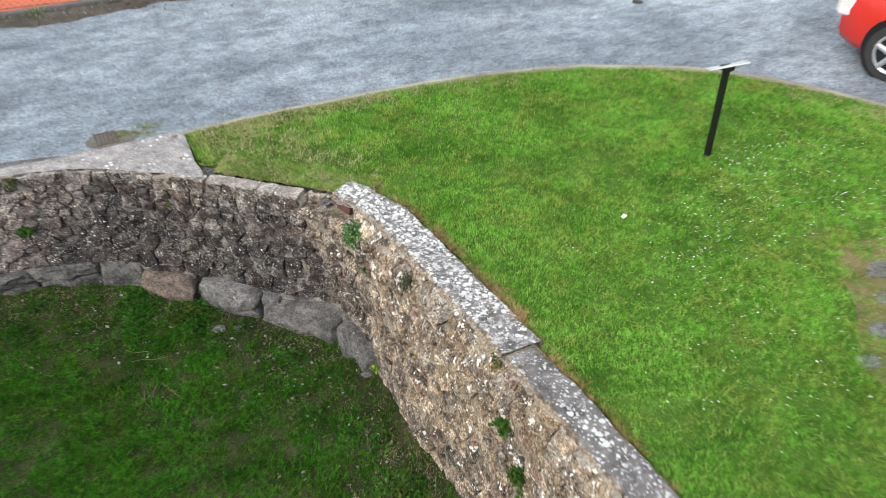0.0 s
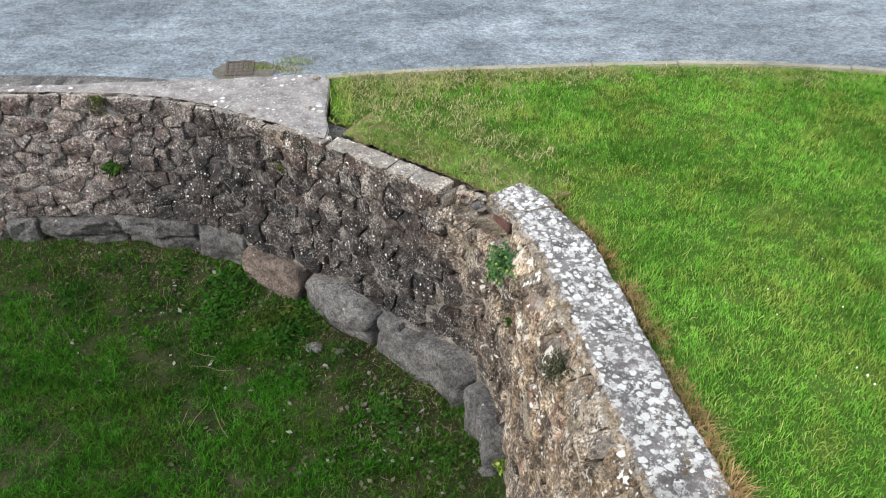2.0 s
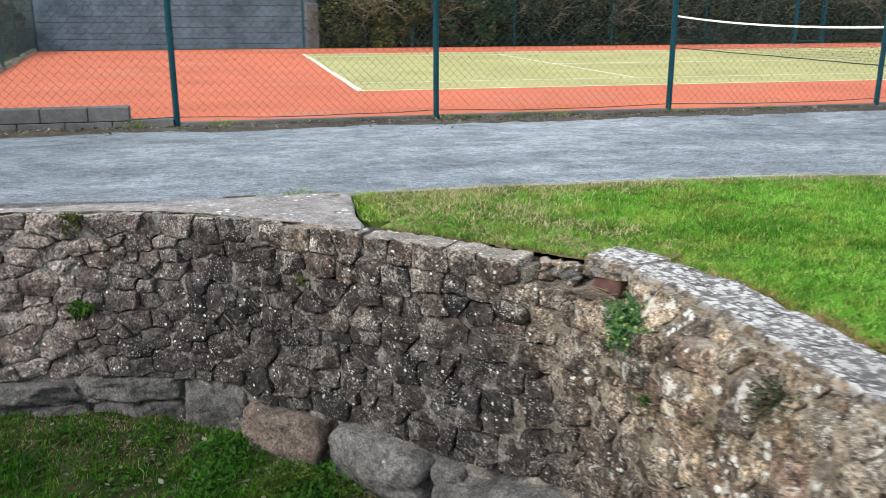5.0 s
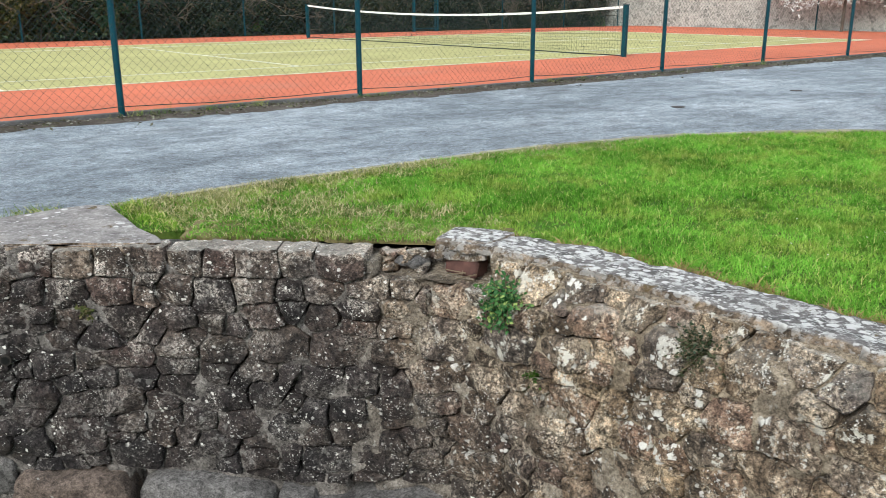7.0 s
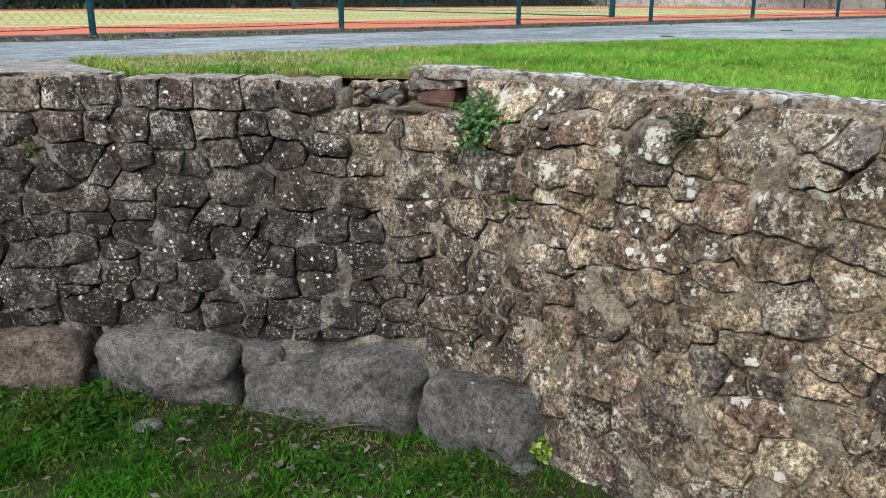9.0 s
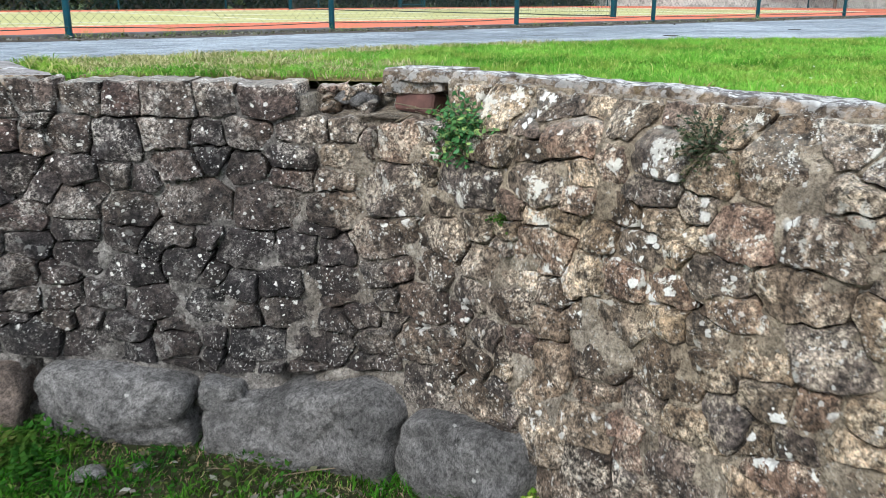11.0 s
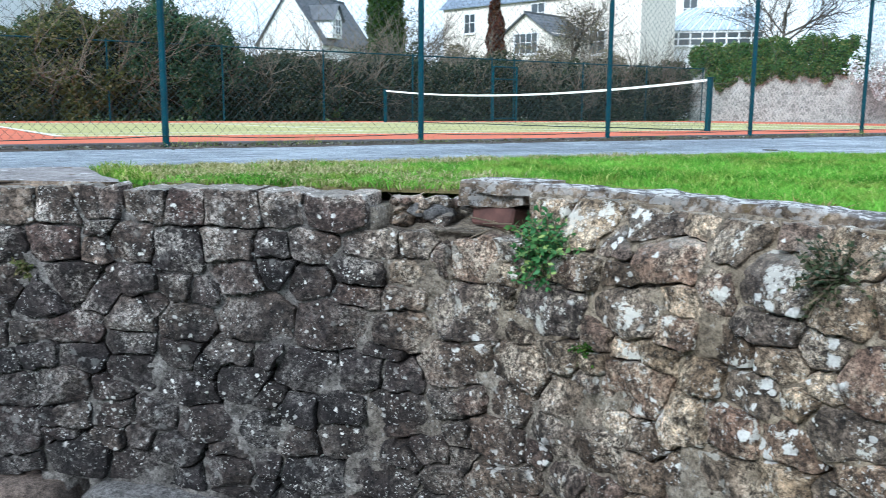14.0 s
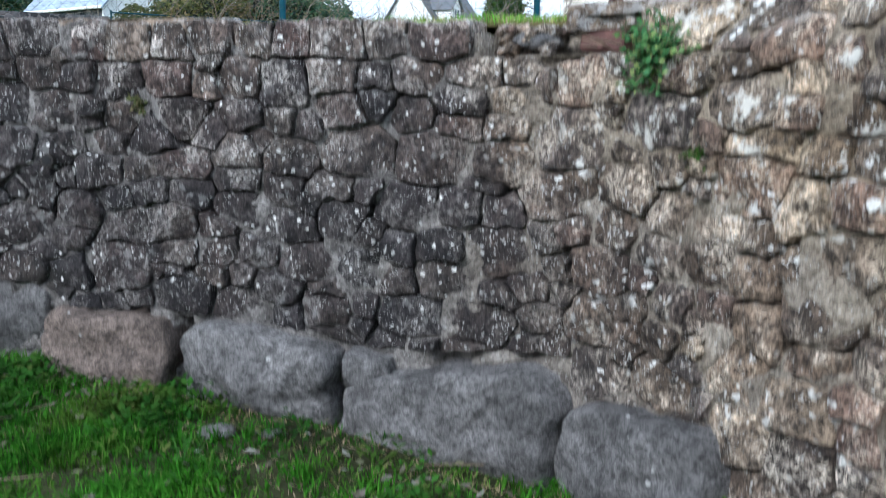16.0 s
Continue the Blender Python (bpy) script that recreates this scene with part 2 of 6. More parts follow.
def mortar_material():
    k = Nodes("lime_mortar", 0.92, spec=0.2)
    sunny = sunny_side(k)
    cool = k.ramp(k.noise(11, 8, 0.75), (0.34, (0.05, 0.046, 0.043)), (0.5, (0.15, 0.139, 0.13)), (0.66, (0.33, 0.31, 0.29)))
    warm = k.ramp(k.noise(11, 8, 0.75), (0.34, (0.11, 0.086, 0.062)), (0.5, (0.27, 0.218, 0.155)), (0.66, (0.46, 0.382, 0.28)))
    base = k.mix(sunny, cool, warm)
    base = k.mix(k.math("MULTIPLY", west_side(k), 0.42), base, (0.28, 0.27, 0.26))
    base = k.mix(0.9, base, k.ramp(k.noise(70, 8, 0.88), (0.41, 0.35), (0.5, 1.15), (0.56, 1.6)), "MULTIPLY")
    base = k.mix(k.math("MULTIPLY", lichen_crusts(k, sunny), 0.6), base, (0.78, 0.77, 0.73))
    b1 = k.bump(k.noise(30, 7, 0.75), 1.0, 0.022)
    k.bump(k.noise(150, 4, 0.8), 0.7, 0.005, b1)
    return k.color(base)


def coping_material(name, lichen, tone=1.0):
    k = Nodes(name, 0.9, spec=0.25)
    base = k.ramp(k.noise(7, 7, 0.7), (0.3, tuple(tone * v for v in (0.11, 0.103, 0.102))), (0.7, tuple(tone ** 0.5 * v for v in (0.34, 0.322, 0.315))))
    base = k.mix(0.6, base, k.ramp(k.noise(110, 4, 0.8), (0.33, 0.35), (0.66, 1.0)), "MULTIPLY")
    spots = k.ramp(k.noise(21, 10, 0.80, distort=0.15), (0.69 - 0.175 * lichen, 0.0), (0.72 - 0.175 * lichen, 1.0))
    spots = k.math("MULTIPLY", spots, k.ramp(k.noise(2.2, 3), (0.32, 0.25), (0.5, 1.0)))
    fleck = k.math("MULTIPLY", k.ramp(k.voronoi(30, warp=0.008), (0.27, 1.0), (0.34, 0.0)), k.ramp(k.noise(6, 4), (0.42, 0.0), (0.5, 0.95 * min(1, lichen + 0.2))))
    disc = k.math("MULTIPLY", k.dots(24, 0.82 * lichen, 0.18, 0.58, 0.012), k.ramp(k.noise(3.0, 3), (0.36, 0.0), (0.46, 1.0)))
    fleck = k.math("MAXIMUM", k.math("MAXIMUM", fleck, disc), k.math("MULTIPLY", k.dots(55, 0.4 * lichen, 0.15, 0.42), 0.9))
    crust = k.math("MULTIPLY", k.math("MAXIMUM", k.math("MULTIPLY", spots, 0.75), fleck), k.ramp(k.noise(85, 3), (0.3, 0.8), (0.6, 1.0)))
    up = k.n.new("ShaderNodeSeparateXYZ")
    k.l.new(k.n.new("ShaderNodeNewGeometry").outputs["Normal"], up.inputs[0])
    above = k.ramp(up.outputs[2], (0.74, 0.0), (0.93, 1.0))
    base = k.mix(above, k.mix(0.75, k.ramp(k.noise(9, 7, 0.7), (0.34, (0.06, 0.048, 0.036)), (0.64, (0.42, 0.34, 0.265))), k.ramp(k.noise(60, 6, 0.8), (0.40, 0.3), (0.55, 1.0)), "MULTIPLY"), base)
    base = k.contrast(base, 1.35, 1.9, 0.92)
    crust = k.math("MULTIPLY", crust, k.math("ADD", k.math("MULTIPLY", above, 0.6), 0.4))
    base = k.mix(crust, base, (0.82, 0.815, 0.80))
    moss = k.ramp(k.noise(7.5, 6, 0.7), (0.61, 0.0), (0.66, 0.9))
    base = k.mix(moss, base, (0.13, 0.09, 0.035))
    b1 = k.bump(k.noise(22, 8, 0.75), 0.9, 0.03)
    k.bump(k.noise(110, 5, 0.8), 0.8, 0.007, b1)
    return k.color(base)


def asphalt_material():
    k = Nodes("damp_asphalt", 0.5)
    wet = k.noise(0.55, 8, 0.72, stretch=(0.75, 1.15, 1), distort=0.3)
    mid = k.noise(5.0, 8, 0.78, stretch=(0.8, 1.2, 1), distort=0.3)
    base = k.ramp(wet, (0.36, (0.135, 0.168, 0.202)), (0.5, (0.27, 0.32, 0.37)), (0.64, (0.47, 0.53, 0.59)))
    base = k.mix(0.7, base, k.ramp(mid, (0.37, 0.4), (0.5, 0.9), (0.60, 1.25)), "MULTIPLY")
    base = k.mix(0.9, base, k.ramp(k.noise(24, 7, 0.9), (0.42, 0.42), (0.5, 0.95), (0.56, 1.3)), "MULTIPLY")
    base = k.mix(0.85, base, k.ramp(k.noise(70, 6, 0.9), (0.42, 0.35), (0.55, 1.1)), "MULTIPLY")
    base = k.mix(k.math("MULTIPLY", k.dots(60, 0.35, 0.15, 0.45), 0.5), base, (0.60, 0.61, 0.62))
    base = k.mix(k.ramp(k.noise(0.42, 7, 0.7, stretch=(0.5, 1.5, 1)), (0.58, 0.0), (0.70, 0.6)), base, (0.075, 0.085, 0.095))
    k.rough(k.ramp(mid, (0.36, 0.62), (0.64, 0.42)))
    b1 = k.bump(k.noise(36, 7, 0.88), 0.9, 0.016)
    k.bump(k.noise(190, 2), 0.5, 0.003, b1)
    return k.color(base)


def court_material(name, c, dirt):
    k = Nodes(name, 0.9, spec=0.2)
    base = k.ramp(k.noise(0.6, 6, 0.65), (0.3, tuple(v * 0.82 for v in c)), (0.7, tuple(min(1, v * 1.12) for v in c)))
    base = k.mix(0.35, base, k.ramp(k.noise(60, 4, 0.7), (0.35, 0.6), (0.65, 1.0)), "MULTIPLY")
    base = k.mix(k.ramp(k.noise(0.35, 5, stretch=(1, 2.4, 1)), (0.58, 0.0), (0.75, 0.35)), base, dirt)
    k.bump(k.noise(120, 3), 0.3, 0.004)
    return k.color(base)


def grass_material(name, dark, mid, dry, dry_share=0.8):
    k = Nodes(name, 0.7, spec=0.08)
    ch = k.chance()
    patch = k.ramp(k.noise(1.6, 5, 0.65), (0.36, 0.0), (0.64, 1.0))
    c = k.mix(patch, k.mix(ch, dark, mid), k.mix(ch, mid, (min(0.9, mid[0] * 1.4), min(0.9, mid[1] * 1.22), min(0.85, mid[2] * 1.8))))
    c = k.mix(k.ramp(k.noise(3.4, 6, 0.7), (0.48, 0.0), (0.64, 0.65)), c, (dry[0] * 0.75, dry[1] * 0.85, dry[2] * 0.5))
    c = k.mix(0.9, c, k.ramp(k.noise(19, 5, 0.65), (0.37, (0.30, 0.38, 0.25)), (0.52, 0.9), (0.62, 1.0)), "MULTIPLY")
    c = k.mix(0.85, c, k.ramp(k.noise(2.6, 5, 0.7), (0.34, (0.48, 0.55, 0.45)), (0.5, 0.9), (0.66, 1.0)), "MULTIPLY")
    c = k.mix(k.ramp(ch, (dry_share, 0.0), (min(1, dry_share + 0.12), 0.9)), c, dry)
    out, tr, mx = k.n["Material Output"], k.n.new("ShaderNodeBsdfTranslucent"), k.n.new("ShaderNodeMixShader")
    k.color(c)
    k.put(tr.inputs[0], c)
    mx.inputs[0].default_value = 0.3
    k.l.new(k.b.outputs[0], mx.inputs[1])
    k.l.new(tr.outputs[0], mx.inputs[2])
    k.l.new(mx.outputs[0], out.inputs[0])
    return k.m


def soil_material(name, a, b, c):
    k = Nodes(name, 0.95, spec=0.15)
    base = k.ramp(k.noise(3.2, 7, 0.7), (0.3, a), (0.52, b), (0.75, c))
    base = k.mix(0.5, base, k.ramp(k.noise(75, 4, 0.8), (0.35, 0.4), (0.65, 1.0)), "MULTIPLY")
    k.bump(k.noise(35, 6, 0.75), 0.9, 0.02)
    return k.color(base)


def block_material(name, c):
    k = Nodes(name, 0.9, spec=0.2)
    base = k.ramp(k.noise(1.3, 7, 0.7), (0.3, tuple(v * 0.45 for v in c)), (0.6, c), (0.8, tuple(min(1, v * 1.2) for v in c)))
    base = k.mix(0.4, base, k.ramp(k.noise(40, 4), (0.35, 0.5), (0.65, 1.0)), "MULTIPLY")
    k.bump(k.noise(30, 5), 0.5, 0.01)
    return k.color(base)


def rubble_material(name, a, b, pale, pointed=4.5):
    """A far rubble wall: stones too small to build there."""
    k = Nodes(name, 0.92, spec=0.2)
    cell = k.voronoi(pointed, "Color", warp=0.05)
    edge = k.ramp(k.voronoi(pointed, feature="DISTANCE_TO_EDGE", warp=0.05), (0.02, 0.0), (0.09, 1.0))
    base = k.mix(k.ramp(cell, (0.2, 0.0), (0.8, 1.0)), a, b)
    base = k.mix(edge, tuple(v * 1.15 for v in b), base)
    base = k.mix(k.ramp(k.noise(0.9, 6, 0.7), (0.5, 0.0), (0.68, 0.8)), base, pale)
    base = k.mix(0.5, base, k.ramp(k.noise(9, 6, 0.75), (0.3, 0.35), (0.65, 1.0)), "MULTIPLY")
    b1 = k.bump(edge, 0.6, 0.03)
    k.bump(k.noise(14, 5), 0.6, 0.03, b1)
    return k.color(base)


def slate_material(name, c):
    k = Nodes(name, 0.7)
    base = k.ramp(k.noise(2.0, 6, 0.7), (0.3, tuple(v * 0.7 for v in c)), (0.7, tuple(v * 1.3 for v in c)))
    base = k.mix(0.5, base, k.ramp(k.chance(), (0.0, 0.6), (1.0, 1.0)), "MULTIPLY")
    return k.color(base)


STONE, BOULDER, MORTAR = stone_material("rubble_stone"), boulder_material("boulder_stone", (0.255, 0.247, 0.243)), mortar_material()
RED_BOULDER = boulder_material("ruddy_boulder_stone", (0.32, 0.262, 0.228))
COPING, COPING_GREY = coping_material("lichened_coping", 1.0), coping_material("grey_coping", 0.65)
PAVE = coping_material("worn_concrete", 0.14, 1.95)
ASPHALT = asphalt_material()
CLAY, GREEN_COURT = court_material("terracotta_court", (0.60, 0.165, 0.09), (0.52, 0.28, 0.20)), court_material("sanded_green_court", (0.44, 0.42, 0.18), (0.52, 0.46, 0.24))
LINE = plain("court_line", (0.66, 0.66, 0.55), 0.85, 0, 0.2, 3)
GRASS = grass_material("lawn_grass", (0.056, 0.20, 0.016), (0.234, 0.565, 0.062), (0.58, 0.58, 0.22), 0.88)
# darker than the lawn: the pit's shade is mixed into this green
PIT_GRASS = grass_material("shade_toned_grass", (0.015, 0.074, 0.005), (0.06, 0.235, 0.013), (0.15, 0.20, 0.05), 0.9)
VERGE_GRASS = grass_material("verge_grass", (0.10, 0.24, 0.018), (0.26, 0.46, 0.05), (0.55, 0.52, 0.22), 0.72)
THATCH = grass_material("thatch", (0.20, 0.23, 0.06), (0.38, 0.39, 0.15), (0.60, 0.54, 0.32), 0.6)
DRY_GRASS = grass_material("dry_grass", (0.32, 0.20, 0.08), (0.56, 0.38, 0.18), (0.20, 0.24, 0.06), 0.85)
STALKS = grass_material("dead_stalks", (0.25, 0.18, 0.10), (0.45, 0.35, 0.21), (0.20, 0.24, 0.06), 0.8)
SOIL = soil_material("lawn_soil", (0.05, 0.11, 0.015), (0.085, 0.17, 0.025), (0.16, 0.19, 0.05))
WORN_SOIL = soil_material("worn_soil", (0.12, 0.12, 0.045), (0.22, 0.19, 0.085), (0.32, 0.27, 0.16))
# pit earth, with the shade down there kept in its dark tones
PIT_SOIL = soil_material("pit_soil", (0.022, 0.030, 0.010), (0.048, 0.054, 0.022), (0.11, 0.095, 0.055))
FIELD = soil_material("far_ground", (0.05, 0.09, 0.02), (0.09, 0.14, 0.035), (0.16, 0.17, 0.06))
GRAVEL = soil_material("gutter_grit", (0.06, 0.05, 0.04), (0.12, 0.10, 0.085), (0.23, 0.21, 0.19))
KERB = block_material("kerb_stone", (0.37, 0.35, 0.275))
TEAL = plain("teal_paint", (0.003, 0.046, 0.064), 0.5, 0.0, 0.2, 8.0, 0.15)
WIRE = plain("green_wire", (0.015, 0.04, 0.04), 0.7, 0.0)
NETTING = plain("black_netting", (0.015, 0.025, 0.025), 0.8)
BAND = plain("white_webbing", (0.8, 0.8, 0.78), 0.7)
BLACK = plain("black_steel", (0.012, 0.012, 0.013), 0.4, 0.3)
WORN_SILT = soil_material("silt", (0.10, 0.094, 0.085), (0.20, 0.185, 0.16), (0.34, 0.32, 0.29))
GRATE = plain("rusty_grate", (0.10, 0.075, 0.06), 0.75, 0.2, 0.3, 25)
IRON = plain("rusty_iron", (0.055, 0.048, 0.043), 0.7, 0.5, 0.4)
BRICK = plain("old_red_brick", (0.085, 0.04, 0.033), 0.9, 0, 0.4, 25)
BLOCK = block_material("grey_block", (0.125, 0.18, 0.23))
LOWBLOCK = block_material("kerb_block", (0.17, 0.17, 0.17))
OLD_WALL = rubble_material("old_dark_wall", (0.025, 0.03, 0.034), (0.13, 0.135, 0.135), (0.17, 0.18, 0.185), 4.5)
EAST_WALL = rubble_material("pale_rubble", (0.27, 0.285, 0.265), (0.50, 0.52, 0.49), (0.70, 0.73, 0.71), 6.0)
WHITE_WALL = plain("white_render", (0.82, 0.83, 0.83), 0.9, 0, 0.04, 1.0)
CREAM_WALL = plain("cream_render", (0.80, 0.74, 0.66), 0.9, 0, 0.05, 1.0)
SLATE = slate_material("slate_roof", (0.115, 0.125, 0.14))
BLUE_SLATE = slate_material("blue_slate_roof", (0.2, 0.25, 0.32))
PALE_SLATE = slate_material("pale_slate_roof", (0.34, 0.42, 0.50))
TRIM = plain("white_joinery", (0.8, 0.8, 0.8), 0.5)
BARK = soil_material("bark", (0.06, 0.045, 0.035), (0.12, 0.10, 0.08), (0.2, 0.175, 0.15))
DRY = plain("dead_twig", (0.17, 0.13, 0.085), 0.9, 0, 0.3)
TWIG = plain("bare_twig", (0.15, 0.13, 0.10), 0.9, 0, 0.35)
HEDGE = grass_material("hedge_leaf", (0.010, 0.024, 0.014), (0.05, 0.085, 0.045), (0.19, 0.165, 0.12), 0.78)
OLIVE = grass_material("olive_leaf", (0.035, 0.055, 0.016), (0.14, 0.17, 0.055), (0.27, 0.23, 0.12), 0.78)
LAUREL = grass_material("laurel_leaf", (0.018, 0.062, 0.036), (0.07, 0.165, 0.085), (0.20, 0.20, 0.11), 0.78)
IVY = grass_material("ivy_leaf", (0.03, 0.09, 0.025), (0.12, 0.26, 0.07), (0.26, 0.27, 0.10), 0.8)
CYPRESS = grass_material("cypress_leaf", (0.018, 0.05, 0.010), (0.065, 0.135, 0.028), (0.11, 0.15, 0.04), 0.9)
RUSSET = grass_material("russet_leaf", (0.06, 0.02, 0.015), (0.15, 0.055, 0.035), (0.2, 0.1, 0.05), 0.8)
TWIGGY = grass_material("bare_twig_spray", (0.09, 0.075, 0.05), (0.22, 0.19, 0.12), (0.30, 0.26, 0.17), 0.7)
BLOSSOM = plain("white_blossom", (0.78, 0.88, 0.90), 0.8, 0, 0.06, 8.0, 0.2)
SHADE_CORE = soil_material("inner_foliage", (0.008, 0.012, 0.006), (0.014, 0.02, 0.01), (0.03, 0.03, 0.018))
WALL_LEAF = grass_material("wall_plant_leaf", (0.014, 0.07, 0.03), (0.085, 0.24, 0.075), (0.36, 0.46, 0.15), 0.76)
WEED = grass_material("weed_leaf", (0.012, 0.055, 0.008), (0.045, 0.15, 0.018), (0.15, 0.16, 0.05), 0.9)
DAISY = plain("daisy_petal", (0.85, 0.85, 0.82), 0.8)
DEAD_LEAF = grass_material("fallen_leaf", (0.07, 0.06, 0.035), (0.17, 0.16, 0.11), (0.34, 0.34, 0.30), 0.85)
CAR_RED = plain("red_car_paint", (0.55, 0.03, 0.02), 0.25, 0.1, 0.03)
RUBBER, RIM = plain("tyre_rubber", (0.02, 0.02, 0.02), 0.8), plain("alloy_rim", (0.6, 0.6, 0.62), 0.3, 0.8)
LAMP_GLASS = plain("tail_lamp", (0.66, 0.62, 0.62), 0.2)
SIGN = plain("sign_panel", (0.55, 0.56, 0.57), 0.35)


def glass_material():
    k = Nodes("window_glass", 0.05, 0, 0.8)
    return k.color((0.06, 0.075, 0.085))


GLASS = glass_material()
ROOF_GLASS = plain("pale_roof_glazing", (0.42, 0.5, 0.56), 0.2, 0, 0.15, 1.5)


# ---- mesh helpers ----
def mesh_of(name, verts, faces, material, smooth=False):
    me = bpy.data.meshes.new(name)
    me.from_pydata([tuple(v) for v in verts], [], faces)
    me.materials.append(material)
    if smooth:
        me.polygons.foreach_set("use_smooth", [True] * len(me.polygons))
    me.update()
    return me


def thing(name, label, category, group="", kind="", at=(0, 0, 0)):
    ob = new(name)
    ob.location = at
    return tagged(ob, label, category, group, kind)


def part(name, bm, material=None, parent=None, label="", smooth=False):
    """Links a bmesh or a mesh as one object, under parent where one is given. Its vertices are in the parent's space."""
    if isinstance(bm, bmesh.types.BMesh):
        me = bpy.data.meshes.new(name)
        bm.to_mesh(me)
        bm.free()
        me.materials.append(material)
        if smooth:
            me.polygons.foreach_set("use_smooth", [True] * len(me.polygons))
    else:
        me = bm
    ob = new(name, me)
    if parent is not None:
        ob.parent = parent
    return tagged(ob, label)


def box_bm(x0, x1, y0, y1, z0, z1, bevel=0.0, bm=None):
    bm = bm or bmesh.new()
    made = bmesh.ops.create_cube(bm, size=1.0)["verts"]
    bmesh.ops.scale(bm, vec=(x1 - x0, y1 - y0, z1 - z0), verts=made)
    bmesh.ops.translate(bm, vec=((x0 + x1) / 2, (y0 + y1) / 2, (z0 + z1) / 2), verts=made)
    if bevel:
        bmesh.ops.bevel(bm, geom=list({e for v in made for e in v.link_edges}), offset=bevel, segments=1, affect="EDGES")
    return bm


def rod(bm, a, b, r0, r1=None, sides=8):
    """A round bar from a to b."""
    a, b, r1 = Vector(a), Vector(b), r0 if r1 is None else r1
    d = (b - a).normalized()
    u = d.orthogonal().normalized()
    w = d.cross(u)
    rings = []
    for p, r in ((a, r0), (b, r1)):
        rings.append([bm.verts.new(p + (u * math.cos(2 * math.pi * i / sides) + w * math.sin(2 * math.pi * i / sides)) * r) for i in range(sides)])
    for i in range(sides):
        j = (i + 1) % sides
        bm.faces.new((rings[0][i], rings[0][j], rings[1][j], rings[1][i]))
    bm.faces.new(rings[0][::-1])
    bm.faces.new(rings[1])
    return bm


def slab_bm(outline, z0, z1, bevel=0.0):
    """A flat slab with the given outline, counter-clockwise or not."""
    bm = bmesh.new()
    low = [bm.verts.new((x, y, z0)) for x, y in outline]
    f = bm.faces.new(low)
    top = bmesh.ops.extrude_face_region(bm, geom=[f])["geom"]
    bmesh.ops.translate(bm, vec=(0, 0, z1 - z0), verts=[g for g in top if isinstance(g, bmesh.types.BMVert)])
    bmesh.ops.recalc_face_normals(bm, faces=bm.faces)
    if bevel:
        edges = [e for e in bm.edges if all(abs(v.co.z - z1) < 1e-6 for v in e.verts)]
        bmesh.ops.bevel(bm, geom=edges, offset=bevel, segments=2, affect="EDGES")
    return bm


def nz(x, y=0.0, z=0.0):
    return noise.noise((x, y, z))


def inside(poly, x, y):
    """Which of the points lie in the polygon (numpy)."""
    hit = np.zeros(len(x), bool)
    for (x0, y0), (x1, y1) in zip(poly, poly[1:] + poly[:1]):
        if y0 != y1:
            hit ^= ((y0 > y) != (y1 > y)) & (x < (x1 - x0) * (y - y0) / (y1 - y0) + x0)
    return hit


# ---- the sunken garden's retaining wall: its line, from the west round to the south ----
LINE_PTS = [(-4.2, 7.12), (-2.2, 7.10), (-1.08, 7.02), (-0.37, 6.93), (0.1, 6.80), (0.48, 6.58), (0.85, 6.31), (1.05, 6.15), (1.36, 5.86),
            (1.65, 5.60), (1.85, 5.34), (1.96, 4.95), (2.0, 4.45), (2.02, 3.9), (2.05, 3.4), (2.07, 2.6), (2.07, 1.0), (2.07, -3.0)]


def spline(points, step=0.02):
    out = []
    p = [Vector(q) for q in points]
    p = [2 * p[0] - p[1]] + p + [2 * p[-1] - p[-2]]
    for a, b, c, d in zip(p, p[1:], p[2:], p[3:]):
        n = max(2, int((c - b).length / step))
        for i in range(n):
            t = i / n
            out.append(0.5 * (2 * b + (c - a) * t + (2 * a - 5 * b + 4 * c - d) * t * t + (3 * b - a - 3 * c + d) * t ** 3))
    return out + [p[-2]]


WALL_LINE = spline(LINE_PTS)
WALL_S = np.concatenate(([0], np.cumsum([(b - a).length for a, b in zip(WALL_LINE, WALL_LINE[1:])])))
WALL_X, WALL_Y = np.array([p.x for p in WALL_LINE]), np.array([p.y for p in WALL_LINE])


def s_of(x, y):
    return float(WALL_S[np.argmin((WALL_X - x) ** 2 + (WALL_Y - y) ** 2)])


def wall_at(s, d=0.0, z=0.0):
    """The point of the wall's face at s metres along it, d metres out of it, at the height z. The face leans back a little towards the top."""
    x, y = np.interp(s, WALL_S, WALL_X), np.interp(s, WALL_S, WALL_Y)
    e = 0.06
    tx, ty = np.interp(s + e, WALL_S, WALL_X) - np.interp(s - e, WALL_S, WALL_X), np.interp(s + e, WALL_S, WALL_Y) - np.interp(s - e, WALL_S, WALL_Y)
    k = math.hypot(tx, ty)
    lean = 0.02 + 0.11 * min(1, max(0, (s - S_BEND) / 1.2))
    shoulder = min(1, max(0, (z + 2.30) / 0.15)) * min(1, max(0, (s - 6.42) / 0.3))
    d = d + lean * (CAP_Z - z) / 1.34 - 0.07 * shoulder * shoulder * (3 - 2 * shoulder)
    return Vector((x + ty / k * d, y - tx / k * d, z))


S_BEND = s_of(1.9, 5.2)
S_CORNER, S_CAP = s_of(1.05, 6.15), s_of(1.87, 5.31)
S_FIRST, S_LAST = s_of(-2.6, 7.1), s_of(2.07, 0.9)
HOLE_A, HOLE_B = 6.345, 6.82
PIT = [(p.x, p.y) for p in WALL_LINE[::12]] + [(2.07, -3.0), (-4.2, -3.0)]


